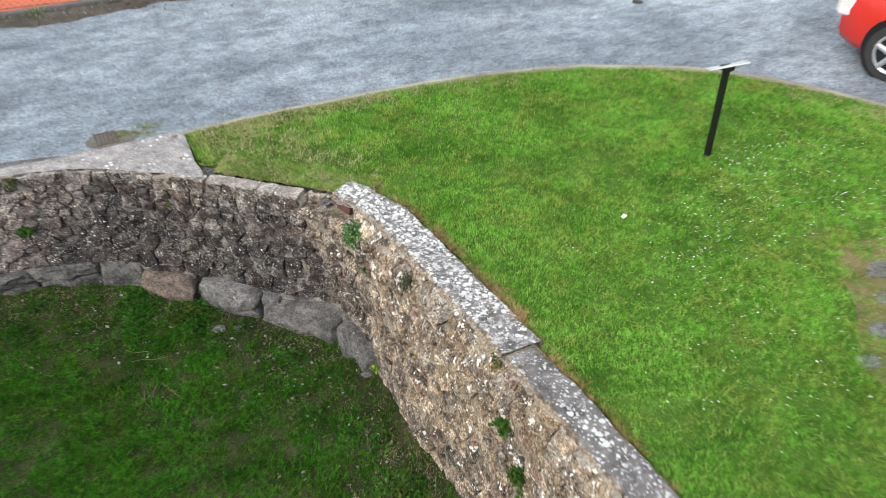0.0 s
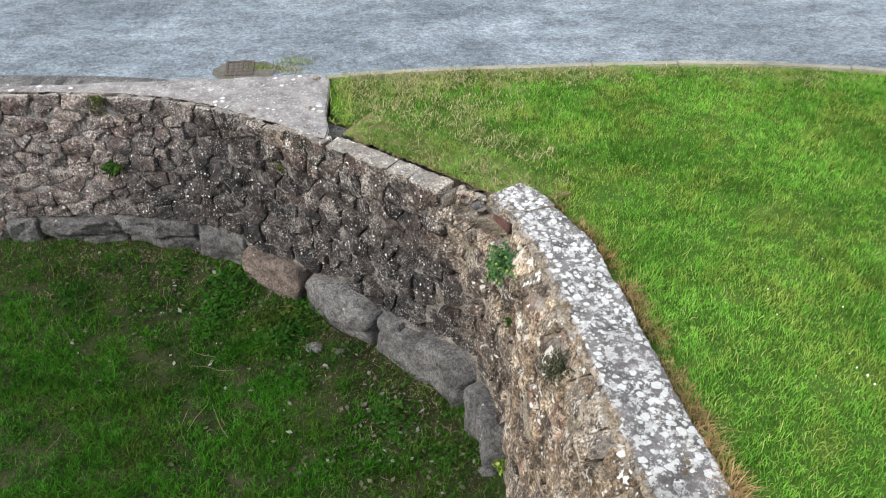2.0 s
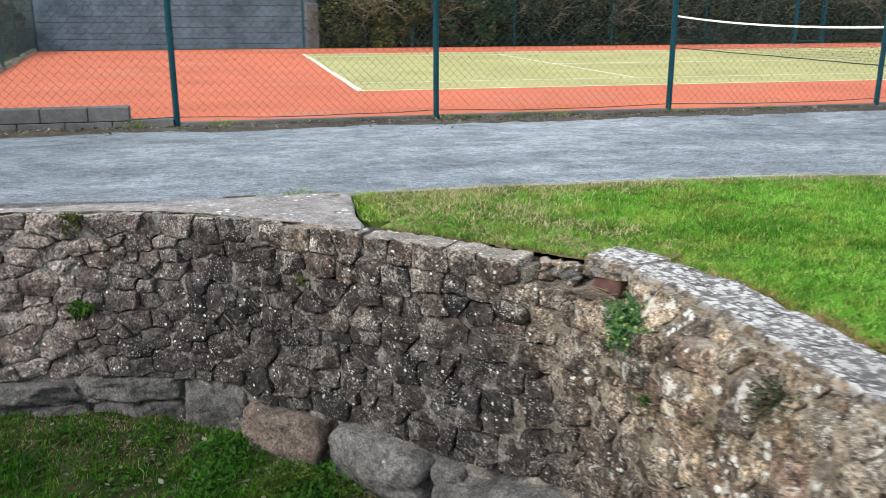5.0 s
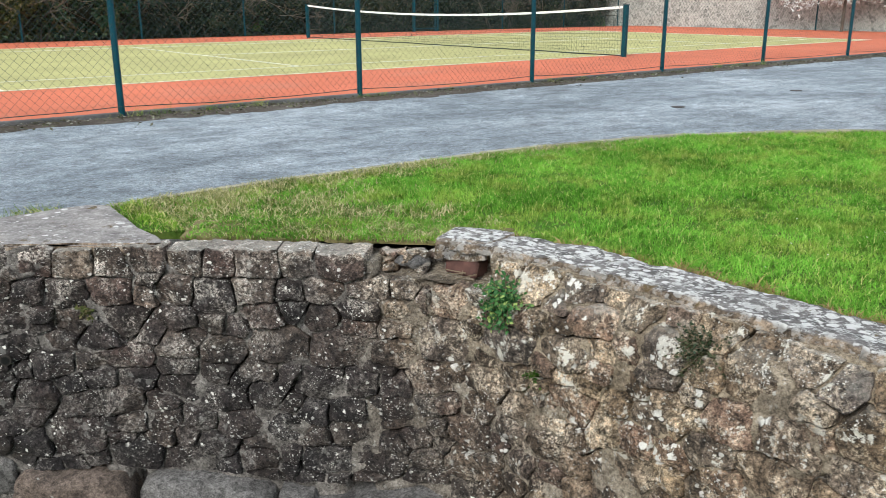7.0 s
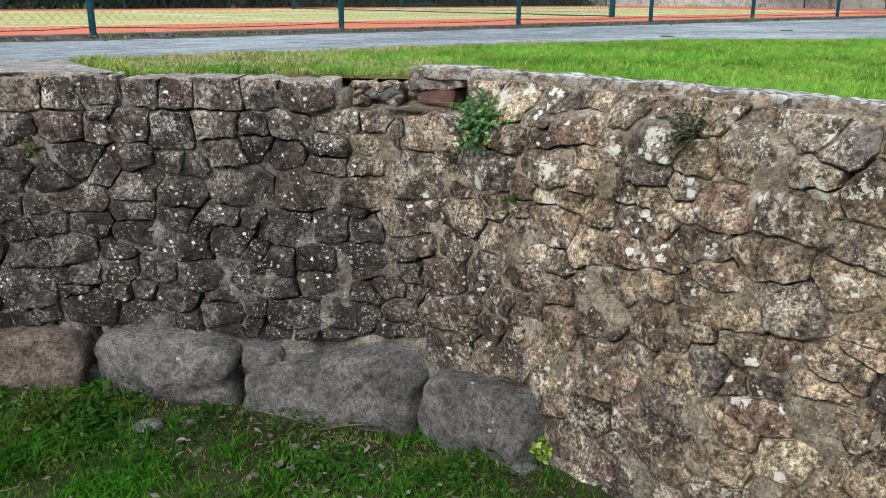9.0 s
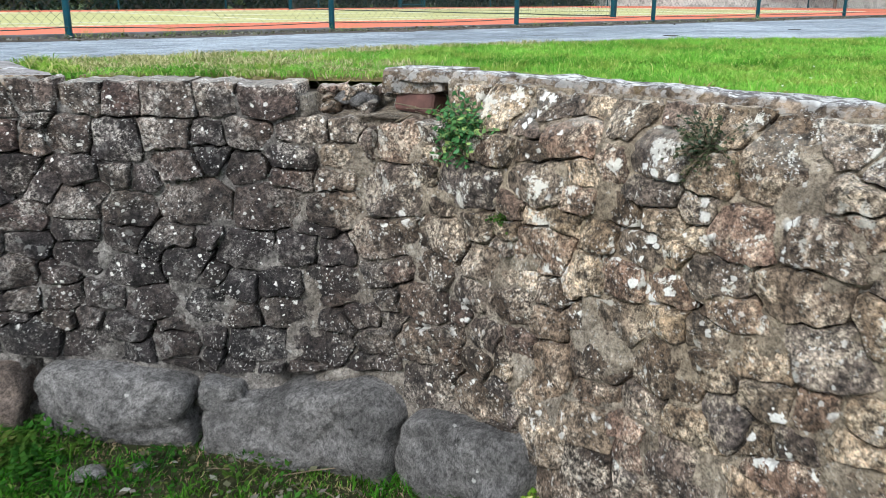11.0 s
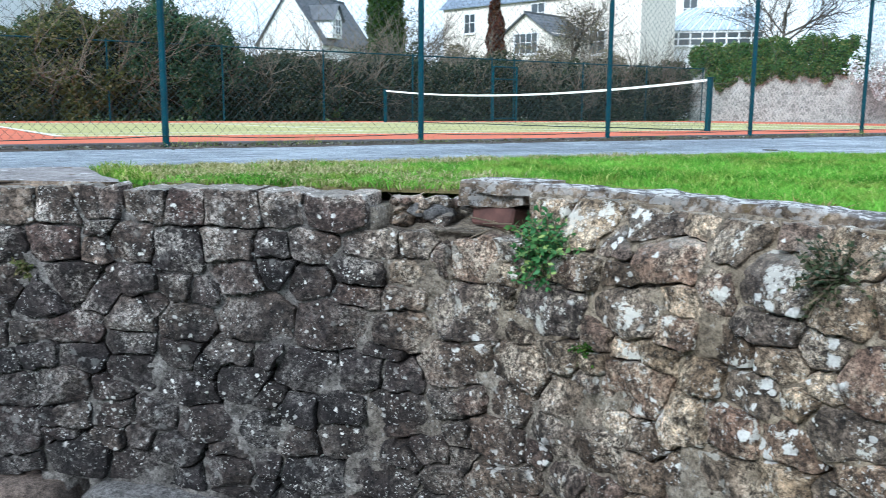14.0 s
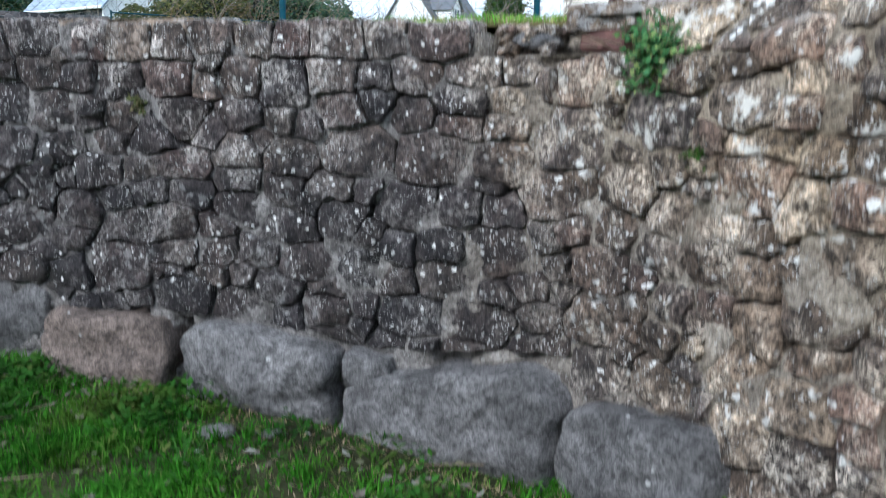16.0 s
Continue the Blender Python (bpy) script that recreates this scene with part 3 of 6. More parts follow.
def in_hole(s, z):
    """How deep the wall is broken out at a place of its face."""
    if HOLE_A < s < HOLE_B and -2.275 + 0.02 * nz(s * 14) < z < -2.10:
        return 0.20 if s > 6.52 + 0.03 * nz(z * 30, 4) else 0.11
    if 5.21 < s < 5.275 and -3.40 < z < -3.21:
        return 0.12
    return 0.10 if ((s - 7.97) / 0.10) ** 2 + ((z + 2.165) / 0.05) ** 2 < 1 else 0.0


def wall_top(s):
    return -2.156 if s < S_CORNER - 0.05 else (-2.160 if s < S_CAP else -2.145)


# ground outside the pit, one sheet to the horizon
bm = bmesh.new()
loops = []
for loop in ([(-3000, -3000), (3000, -3000), (3000, 3000), (-3000, 3000)], [(x + (0.14 if i < len(PIT) - 1 else 0), y + 0.1) for i, (x, y) in enumerate(PIT)]):
    vs = [bm.verts.new((x, y, -2.30)) for x, y in loop]
    loops += [bm.edges.new((a, b)) for a, b in zip(vs, vs[1:] + vs[:1])]
bmesh.ops.triangle_fill(bm, use_beauty=True, use_dissolve=False, edges=loops)
for f in bm.faces:
    f.normal_update()
    if f.normal.z < 0:
        f.normal_flip()
tagged(part("ground", bm, FIELD), "rough grassy ground reaching the horizon", "ground", kind="structure")

# pit floor: gently uneven, rising a little to the north-west
xs, ys = np.arange(-4.6, 2.6, 0.08), np.arange(-3.3, 7.6, 0.08)


def pit_z(x, y):
    rise = 0.16 * max(0.0, min(1.0, (1.0 - x) / 1.3)) * max(0.0, min(1.0, (y - 5.6) / 1.0)) - 0.12 * math.exp(-((x - 1.65) ** 2 + (y - 5.3) ** 2) / 0.3)
    return PIT_Z + rise + 0.035 * nz(x * 1.3, y * 1.3) + 0.012 * nz(x * 6, y * 6, 3)


verts = [(x, y, pit_z(x, y)) for y in ys for x in xs]
nx = len(xs)
faces = [(j * nx + i, j * nx + i + 1, (j + 1) * nx + i + 1, (j + 1) * nx + i) for j in range(len(ys) - 1) for i in range(nx - 1)]
tagged(part("floor", mesh_of("floor", verts, faces, PIT_SOIL, True)), "earth floor of the sunken garden, colour darkened for its shade", "ground", kind="structure")

# plain walls that close the pit where it is never seen
tagged(part("wall_south", box_bm(-4.6, 2.5, -3.4, -3.0, -3.6, -2.2), OLD_WALL), "plain rubble retaining wall of the sunken garden", "wall", kind="structure")
tagged(part("wall_west", box_bm(-4.6, -4.2, -3.0, 7.5, -3.6, -2.2), OLD_WALL), "plain rubble retaining wall of the sunken garden", "wall", kind="structure")

# road
LAWN_EDGE = [(1.09, 7.05), (1.6, 7.09), (2.3, 7.09), (3.2, 7.08), (3.9, 7.03), (4.7, 6.88), (5.4, 6.66), (6.0, 6.36), (6.6, 5.97), (7.0, 5.5), (7.35, 4.95),
             (7.62, 4.4), (7.85, 3.6), (7.95, 2.5), (8.0, 0.5), (8.0, -12)]
road = [(-60, 7.04), (1.05, 7.04)] + LAWN_EDGE[1:] + [(70, -12), (70, FENCE_Y - 0.12), (-60, FENCE_Y - 0.12)]
tagged(part("road", slab_bm(road, -2.29, ROAD_Z), ASPHALT), "damp grey asphalt road with worn pale patches", "road", kind="structure")
# gritty verge at the foot of the court fence
gut = [(x, FENCE_Y - 0.44 - 0.2 * nz(x * 0.9) - 0.12 * nz(x * 3.1, 5) - 0.07 * nz(x * 11, 3)) for x in np.arange(-8, 45, 0.07)]
tagged(part("verge", slab_bm(gut + [(45, FENCE_Y + 0.02), (-8, FENCE_Y + 0.02)], -2.26, ROAD_Z + 0.003), GRAVEL), "strip of grit and dead leaves along the court edge", "verge", kind="structure")

# lawn soil, with its kerb
lawn = LAWN_EDGE + [(2.3, -12), (2.3, 4.9), (2.28, 5.3), (2.12, 5.55), (1.92, 5.80), (1.6, 6.14), (1.26, 6.44), (1.06, 6.58)]
tagged(part("lawn", slab_bm(lawn, -2.6, LAWN_Z), SOIL), "mown bright green lawn beside the road", "lawn", kind="structure")
kerb = thing("kerb", "low pale stone kerb edging the lawn", "kerb", kind="structure")
kp = spline([(1.05, 7.07)] + [(x + 0.03, y + 0.03) for x, y in LAWN_EDGE[1:-1]], 0.02)
cut = [0]
for i in range(1, len(kp)):
    if sum((kp[j + 1] - kp[j]).length for j in range(cut[-1], i)) > 0.62:
        cut.append(i)
for a, b in zip(cut, cut[1:]):
    d = (kp[b] - kp[a]).normalized()
    n = Vector((-d.y, d.x)) * 0.035
    p, q = kp[a] + d * 0.004, kp[b] - d * 0.004
    h = LAWN_Z + 0.024 + random.uniform(-0.008, 0.006)
    part("kerbstone", slab_bm([p - n, q - n, q + n, p + n], -2.4, h, 0.008), KERB, kerb)

# concrete strip between wall and road in the west
edge = [wall_at(s, 0.008 + 0.014 * nz(s * 6) + 0.012 * nz(s * 19), CAP_Z) for s in np.arange(S_FIRST - 1.2, S_CORNER - 0.02, 0.05)]
strip = [(p.x, p.y) for p in edge] + [(1.05, 6.30), (1.035, 6.5), (1.06, 6.75), (1.08, 7.03)] + [(x, 7.10 + 0.03 * nz(x * 4)) for x in np.arange(1.0, -4.2, -0.12)]
tagged(part("pavement", slab_bm(strip, -2.200, -2.150, 0.010), PAVE), "worn pale concrete strip on top of the wall", "pavement", kind="structure")

# tennis court
left = [(-2.95, 11.26), (-3.13, 14.4), (-5.2, 29.2)]
tagged(part("court", slab_bm([(32.2, 11.26), (32.2, 29.2)] + left[::-1], -2.4, COURT_Z), CLAY), "terracotta red hard court surround", "tennis court", kind="structure")
tagged(part("playing_area", box_bm(2.13, 25.07, 14.6, 25.57, COURT_Z - 0.02, COURT_Z + 0.004), GREEN_COURT), "sanded green artificial turf playing area", "tennis court", kind="structure")
lines = thing("court_markings", "painted white tennis court lines", "court line", kind="structure")
NET_X = 13.6
for x0, x1, y0, y1 in ((2.13, 2.23, 14.6, 25.57), (24.97, 25.07, 14.6, 25.57), (2.23, 24.97, 14.6, 14.645), (2.23, 24.97, 25.53, 25.57),
                       (2.23, 24.97, 15.98, 16.01), (2.23, 24.97, 24.15, 24.18), (7.2, 7.25, 16.02, 24.15), (20.0, 20.05, 16.02, 24.15), (7.25, 20.0, 20.06, 20.11)):
    part("line", box_bm(x0, x1, y0, y1, COURT_Z, COURT_Z + 0.009), LINE, lines)


# ---- retaining wall: mortar body, stones, boulders ----
wall = thing("retaining_wall", "curved rubble stone retaining wall spotted with white lichen", "stone wall", kind="structure")
ss = np.concatenate((np.arange(S_FIRST - 1.4, 4.2, 0.03), np.arange(4.2, 9.0, 0.0115), np.arange(9.0, float(WALL_S[-1]), 0.03)))
zs = np.append(np.arange(-3.64, -2.145, 0.0125), -2.14)
verts, faces = [], []
for s in ss:
    top = wall_top(s) - (0.05 if S_CORNER - 0.35 < s < S_CAP - 0.1 else 0.0)
    for z in zs:
        d = 0.012 + 0.014 * nz(s * 4, z * 4) + 0.009 * nz(s * 17, z * 17, 4) + 0.007 * nz(s * 41, z * 41, 8)
        d -= 0.055 * min(1, max(0, (nz(s * 5.5, z * 8, 21) - 0.06) * 6))
        verts.append(wall_at(s, d - in_hole(s, z), min(z, top)))
m = len(zs)
for i in range(len(ss) - 1):
    for j in range(m - 1):
        faces.append((i * m + j, (i + 1) * m + j, (i + 1) * m + j + 1, i * m + j + 1))
base = len(verts)
for s in ss:
    top = wall_top(s) - (0.05 if S_CORNER - 0.35 < s < S_CAP - 0.1 else 0.0)
    verts += [wall_at(s, -0.26, top), wall_at(s, -0.26, -3.62)]
for i in range(len(ss) - 1):
    a, b = i * m + m - 1, (i + 1) * m + m - 1
    c, d = base + 2 * i, base + 2 * i + 2
    faces += [(a, b, d, c), (c, d, d + 1, c + 1)]
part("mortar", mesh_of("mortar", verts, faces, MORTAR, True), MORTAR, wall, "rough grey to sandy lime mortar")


def clip(poly, a, b, c):
    """The part of a convex polygon with a*x + b*y <= c."""
    out = []
    for (x0, y0), (x1, y1) in zip(poly, poly[1:] + poly[:1]):
        f0, f1 = a * x0 + b * y0 - c, a * x1 + b * y1 - c
        if f0 <= 0:
            out.append((x0, y0))
        if f0 * f1 < 0:
            t = f0 / (f0 - f1)
            out.append((x0 + (x1 - x0) * t, y0 + (y1 - y0) * t))
    return out


def soften(poly, n):
    """Cuts the corners once and lays n even points on the outline."""
    p = []
    for (x0, y0), (x1, y1) in zip(poly, poly[1:] + poly[:1]):
        p += [(x0 + 0.03 * (x1 - x0), y0 + 0.03 * (y1 - y0)), (x0 + 0.97 * (x1 - x0), y0 + 0.97 * (y1 - y0))]
    p.append(p[0])
    a = np.array(p)
    run = np.concatenate(([0], np.cumsum(np.hypot(*np.diff(a, axis=0).T))))
    t = np.linspace(0, run[-1], n, endpoint=False)
    return np.stack([np.interp(t, run, a[:, 0]), np.interp(t, run, a[:, 1])], 1)


FACE = ((1.0, 0.58), (0.972, 0.92), (0.89, 1.0), (0.64, 1.0), (0.34, 1.0))


def stone_mesh(outline, high, rnd, gap, rings=FACE, rough=1.0, flat_share=0.34, back=0.05, swell=0.0):
    """A roughly dressed stone of the wall from its outline in (s, z): verts round its centre, faces, and that centre in the world.
    Its face is what a few tilted planes leave standing, with lumps on it."""
    c = outline.mean(0)
    planes = [(rnd.uniform(-flat_share, flat_share), rnd.uniform(-flat_share, flat_share), rnd.uniform(0.0, 0.35) * high) for _ in range(4)]
    lump = rnd.uniform(0, 90)
    centre = wall_at(c[0], 0, c[1])
    n = len(outline)

    def face(w):
        d = min(high + a * w[0] + b * w[1] + e for a, b, e in planes)
        d += rough * (0.008 * nz(w[0] * 8 + lump, w[1] * 8, lump) + 0.008 * nz(w[0] * 20, w[1] * 20, lump) + 0.005 * nz(w[0] * 45, w[1] * 45, lump))
        d += swell * (nz(w[0] * 4.5 + lump, w[1] * 5.5, lump) + 0.45 * nz(w[0] * 11 + lump, w[1] * 11, lump)) - 1.2 * swell * max(0.0, -(w[1] + 0.03) / 0.12)
        return max(0.006, d)

    verts = [wall_at(q[0], -back, q[1]) - centre for q in outline]
    for scale, share in rings:
        for q in outline:
            v = q - c
            w = v * max(0.3, 1 - gap / max(1e-4, np.hypot(*v))) * scale
            verts.append(wall_at(c[0] + w[0], face(w) * share, c[1] + w[1]) - centre)
    verts.append(wall_at(c[0], face(c * 0), c[1]) - centre)
    faces = []
    for k in range(len(rings)):
        for i in range(n):
            j = (i + 1) % n
            faces.append((k * n + i, k * n + j, (k + 1) * n + j, (k + 1) * n + i))
    k = len(rings)
    faces += [(k * n + i, k * n + (i + 1) % n, len(verts) - 1) for i in range(n)]
    return verts, faces, centre


rnd = random.Random(7)
# the stones that stand out: run along the wall, height, half size
TOP_COURSES = [(5.37, -2.22, 0.08), (5.55, -2.22, 0.085), (5.69, -2.22, 0.088), (5.84, -2.22, 0.102), (6.02, -2.22, 0.083), (6.2, -2.22, 0.121), (6.36, -2.21, 0.067),
               (5.49, -2.35, 0.094), (5.64, -2.37, 0.103), (5.83, -2.34, 0.079), (5.99, -2.35, 0.061), (6.11, -2.34, 0.077), (6.33, -2.33, 0.085), (6.46, -2.33, 0.07),
               (6.28, -2.42, 0.08), (6.46, -2.42, 0.08), (6.68, -2.36, 0.101), (5.49, -2.48, 0.07), (5.64, -2.5, 0.051), (5.86, -2.46, 0.085), (6.1, -2.47, 0.072),
               (6.27, -2.5, 0.07), (6.43, -2.49, 0.053), (6.66, -2.53, 0.141), (6.96, -2.47, 0.133), (5.47, -2.6, 0.082), (5.68, -2.61, 0.098), (5.91, -2.59, 0.129), (6.19, -2.6, 0.125), (6.42, -2.61, 0.099)]
EAST_FACE = [(7.26, -2.42, 0.101), (7.19, -2.33, 0.05), (7.36, -2.27, 0.092), (7.28, -2.20, 0.07), (7.05, -2.22, 0.082), (7.53, -2.20, 0.07), (7.65, -2.28, 0.103), (7.80, -2.19, 0.062),
             (7.99, -2.28, 0.12), (7.66, -2.37, 0.07), (7.41, -2.36, 0.059), (7.41, -2.44, 0.06), (7.55, -2.45, 0.077), (7.70, -2.45, 0.064), (7.79, -2.40, 0.053), (7.92, -2.44, 0.094),
             (8.10, -2.42, 0.09), (8.16, -2.30, 0.056), (8.08, -2.55, 0.1), (7.63, -2.53, 0.077), (7.49, -2.52, 0.061), (7.29, -2.62, 0.115), (7.58, -2.63, 0.082), (7.86, -2.56, 0.083),
             (7.44, -2.66, 0.095), (7.73, -2.62, 0.064), (7.06, -2.72, 0.105), (6.83, -2.77, 0.1)]
LOWER_COURSES = [(4.6, -2.88, 0.116), (4.84, -2.83, 0.098), (4.99, -3.03, 0.141), (4.8, -3.06, 0.088), (4.6, -3.07, 0.114), (5.25, -3.12, 0.115), (5.48, -3.15, 0.1), (5.2, -2.86, 0.104),
                 (5.73, -2.97, 0.102), (5.94, -2.98, 0.091), (5.81, -3.14, 0.09), (6.1, -3.13, 0.111), (5.61, -3.07, 0.075), (6.36, -3.13, 0.12), (6.43, -2.89, 0.12), (6.58, -2.83, 0.065),
                 (6.79, -2.91, 0.11), (7.0, -2.82, 0.09), (6.58, -3.09, 0.073), (6.76, -3.07, 0.096), (7.06, -2.96, 0.07), (7.03, -3.06, 0.075), (7.04, -3.19, 0.112), (6.81, -3.22, 0.11),
                 (7.18, -2.82, 0.087), (7.31, -2.84, 0.07), (7.35, -2.95, 0.08), (7.30, -3.08, 0.11), (7.53, -2.88, 0.108), (7.5, -3.1, 0.11)]
MIDDLE_COURSES = [(5.47, -2.7, 0.066), (5.64, -2.73, 0.058), (5.84, -2.7, 0.075), (6.58, -2.71, 0.111), (6.86, -2.66, 0.106), (5.48, -2.79, 0.084), (5.67, -2.86, 0.09), (5.86, -2.81, 0.086), (6.09, -2.77, 0.109), (6.28, -2.75, 0.082), (6.2, -2.89, 0.082)]
ZS = 1.5
seeds = [(s, z, r) for s, z, r in TOP_COURSES + EAST_FACE + LOWER_COURSES + MIDDLE_COURSES]
grid = {}


def cell_of(s, z):
    return int(s / 0.4), int(math.floor(z / 0.4))


def near(s, z):
    a, b = cell_of(s, z)
    return [k for i in (-1, 0, 1) for j in (-1, 0, 1) for k in grid.get((a + i, b + j), ())]


for q in seeds:
    grid.setdefault(cell_of(q[0], q[1]), []).append(q)
for attempt in range(15000):
    r = rnd.uniform(0.06, 0.12) if attempt < 6000 else rnd.uniform(0.035, 0.06)
    q = (rnd.uniform(S_FIRST, S_LAST), rnd.uniform(-3.58, -2.19), r)
    fit_in = 0.88 if attempt < 6000 else 0.92
    if all(math.hypot(q[0] - k[0], (q[1] - k[1]) * ZS) > fit_in * (r + k[2]) for k in near(q[0], q[1])):
        seeds.append(q)
        grid.setdefault(cell_of(q[0], q[1]), []).append(q)


def boulder_top(s):
    """The level on which the stones above the boulders rest."""
    return float(np.interp(s, (3.0, 4.71, 4.73, 5.23, 5.25, 5.88, 5.90, 6.10, 6.69, 6.71, 7.3), (-3.12, -3.12, -3.205, -3.205, -3.20, -3.235, -3.26, -3.26, -3.205, -3.33, -3.235)))


S_B0, S_B1 = 2.9, 7.33
stones = []
for q in seeds:
    s, z, r = q
    w, h = min(0.3, r * 2.5), min(0.2, r * 1.9) * ZS
    poly = [(s - w, z * ZS - h), (s + w, z * ZS - h), (s + w, z * ZS + h), (s - w, z * ZS + h)]
    for k in near(s, z):
        if k is not q and len(poly) > 2:
            ds, dz = k[0] - s, (k[1] - z) * ZS
            u = 0.5 + (r * r - k[2] * k[2]) / (2 * (ds * ds + dz * dz))
            ms, mz = s + ds * u, z * ZS + dz * u
            a, b = (ds, 0.6 * dz) if abs(ds) > abs(dz) else (0.6 * ds, dz)
            poly = clip(poly, a, b, a * ms + b * mz)
    poly = [(x, y / ZS) for x, y in poly]
    poly = clip(poly, 0, 1, wall_top(s) + rnd.uniform(-0.008, 0.004)) if len(poly) > 2 else poly
    if S_B0 < s < S_B1 and len(poly) > 2:
        rise = (boulder_top(s + 0.07) - boulder_top(s - 0.07)) / 0.14
        poly = clip(poly, rise, -1, rise * s - boulder_top(s) - 0.01)
    if HOLE_A - 0.1 < s < HOLE_B + 0.05 and z < -2.26 and len(poly) > 2:
        poly = clip(poly, 0, 1, -2.282)
    elif HOLE_A - 0.35 < s <= HOLE_A and z > -2.28 and len(poly) > 2:
        poly = clip(poly, 1, 0, HOLE_A + 0.01)
    elif HOLE_B <= s < HOLE_B + 0.35 and z > -2.28 and len(poly) > 2:
        poly = clip(poly, -1, 0, -HOLE_B + 0.01)
    if len(poly) < 3:
        continue
    xs_, zs_ = [p[0] for p in poly], [p[1] for p in poly]
    if min(max(xs_) - min(xs_), max(zs_) - min(zs_)) < 0.028 or in_hole(s, z) or len(poly) < 3:
        continue
    stones.append(poly)

near_a, near_b = s_of(-0.1, 6.87), s_of(2.02, 3.75)
rest_v, rest_f = [], []
count = 0
for poly in stones:
    o = soften(poly, 30)
    for k in range(30):
        o[k] += np.array((nz(o[k][0] * 26, o[k][1] * 26, 2), nz(o[k][0] * 26, o[k][1] * 26, 6))) * 0.011 + np.array((nz(o[k][0] * 70, o[k][1] * 70, 12), nz(o[k][0] * 70, o[k][1] * 70, 16))) * 0.005
    s = o[:, 0].mean()
    flush = min(1, max(0, (s - 6.7) / 0.5))
    v, f, c = stone_mesh(o, rnd.uniform(0.024, 0.05) * (1 - 0.14 * flush), rnd, rnd.uniform(0.002, 0.008), back=0.10 if o[:, 1].max() > -2.19 and S_CORNER - 0.1 < s < S_CAP else 0.05)
    if near_a < s < near_b and count < 300:
        count += 1
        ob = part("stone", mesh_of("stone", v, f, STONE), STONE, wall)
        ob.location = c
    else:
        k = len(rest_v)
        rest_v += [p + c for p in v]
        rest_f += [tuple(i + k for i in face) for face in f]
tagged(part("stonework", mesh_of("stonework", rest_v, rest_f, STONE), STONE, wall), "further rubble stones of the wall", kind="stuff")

# boulders at the foot
BULGE = ((1.0, 0.5), (0.988, 0.78), (0.962, 0.92), (0.91, 0.985), (0.80, 1.0), (0.62, 1.0), (0.5, 1.0), (0.36, 1.0), (0.2, 1.0))
for a, b, zl, zr, zb, out in ((4.30, 4.71, -3.10, -3.13, -3.45, 0.05), (3.72, 4.28, -3.13, -3.10, -3.24, 0.075), (3.78, 4.3, -3.25, -3.25, -3.45, 0.045), (3.15, 3.70, -3.12, -3.12, -3.26, 0.07), (3.2, 3.74, -3.27, -3.27, -3.45, 0.045), (2.9, 3.13, -3.14, -3.11, -3.34, 0.06), (4.70, 5.215, -3.20, -3.20, -3.58, 0.12), (5.265, 5.875, -3.195, -3.235, -3.66, 0.15), (5.895, 6.06, -3.245, -3.275, -3.385, 0.09),
                              (5.90, 6.69, -3.35, -3.20, -3.74, 0.15), (6.70, 7.30, -3.335, -3.225, -3.78, 0.13)):
    w, cx = (b - a) / 2, (a + b) / 2
    o = []
    for k in range(64):
        t = 2 * math.pi * k / 64
        ct, st = math.cos(t), math.sin(t)
        r = (abs(ct) ** 7 + abs(st) ** 7) ** (-1 / 7) * (1 + 0.13 * nz(cx * 9 + ct * 1.7, st * 1.7, 3) + 0.06 * nz(cx * 9 + ct * 4, st * 4, 7) + 0.02 * nz(cx * 9 + ct * 14, st * 14, 7))
        zt = (zl + zr) / 2 + (zr - zl) / 2 * ct
        h, cz = (zt - zb) / 2, (zt + zb) / 2
        left = 0.05 if cx > 5.9 and w > 0.3 and st > 0 and ct < -0.4 else 0.0
        o.append((cx + w * r * ct, cz + h * r * st - left * (-ct - 0.4) * st))
    v, f, c = stone_mesh(np.array(o), out, rnd, 0.004, BULGE, 1.6, 0.2, swell=0.035 if w > 0.12 else 0.01)
    ruddy = 4.9 < cx < 5.0
    stone_of = RED_BOULDER if ruddy else BOULDER
    ob = part("boulder", mesh_of("boulder", v, f, stone_of, True), stone_of, wall, "ruddy brown foundation boulder" if ruddy else "large smooth grey foundation boulder")
    ob.location = c


# coping slabs along the lawn
def even_way(s):
    """The way out of the wall at s, evened out along the bend."""
    return sum((wall_at(s + k, 1.0, -2.2) - wall_at(s + k, 0.0, -2.2) for k in (-0.36, -0.24, -0.12, 0, 0.12, 0.24, 0.36)), Vector()).normalized()


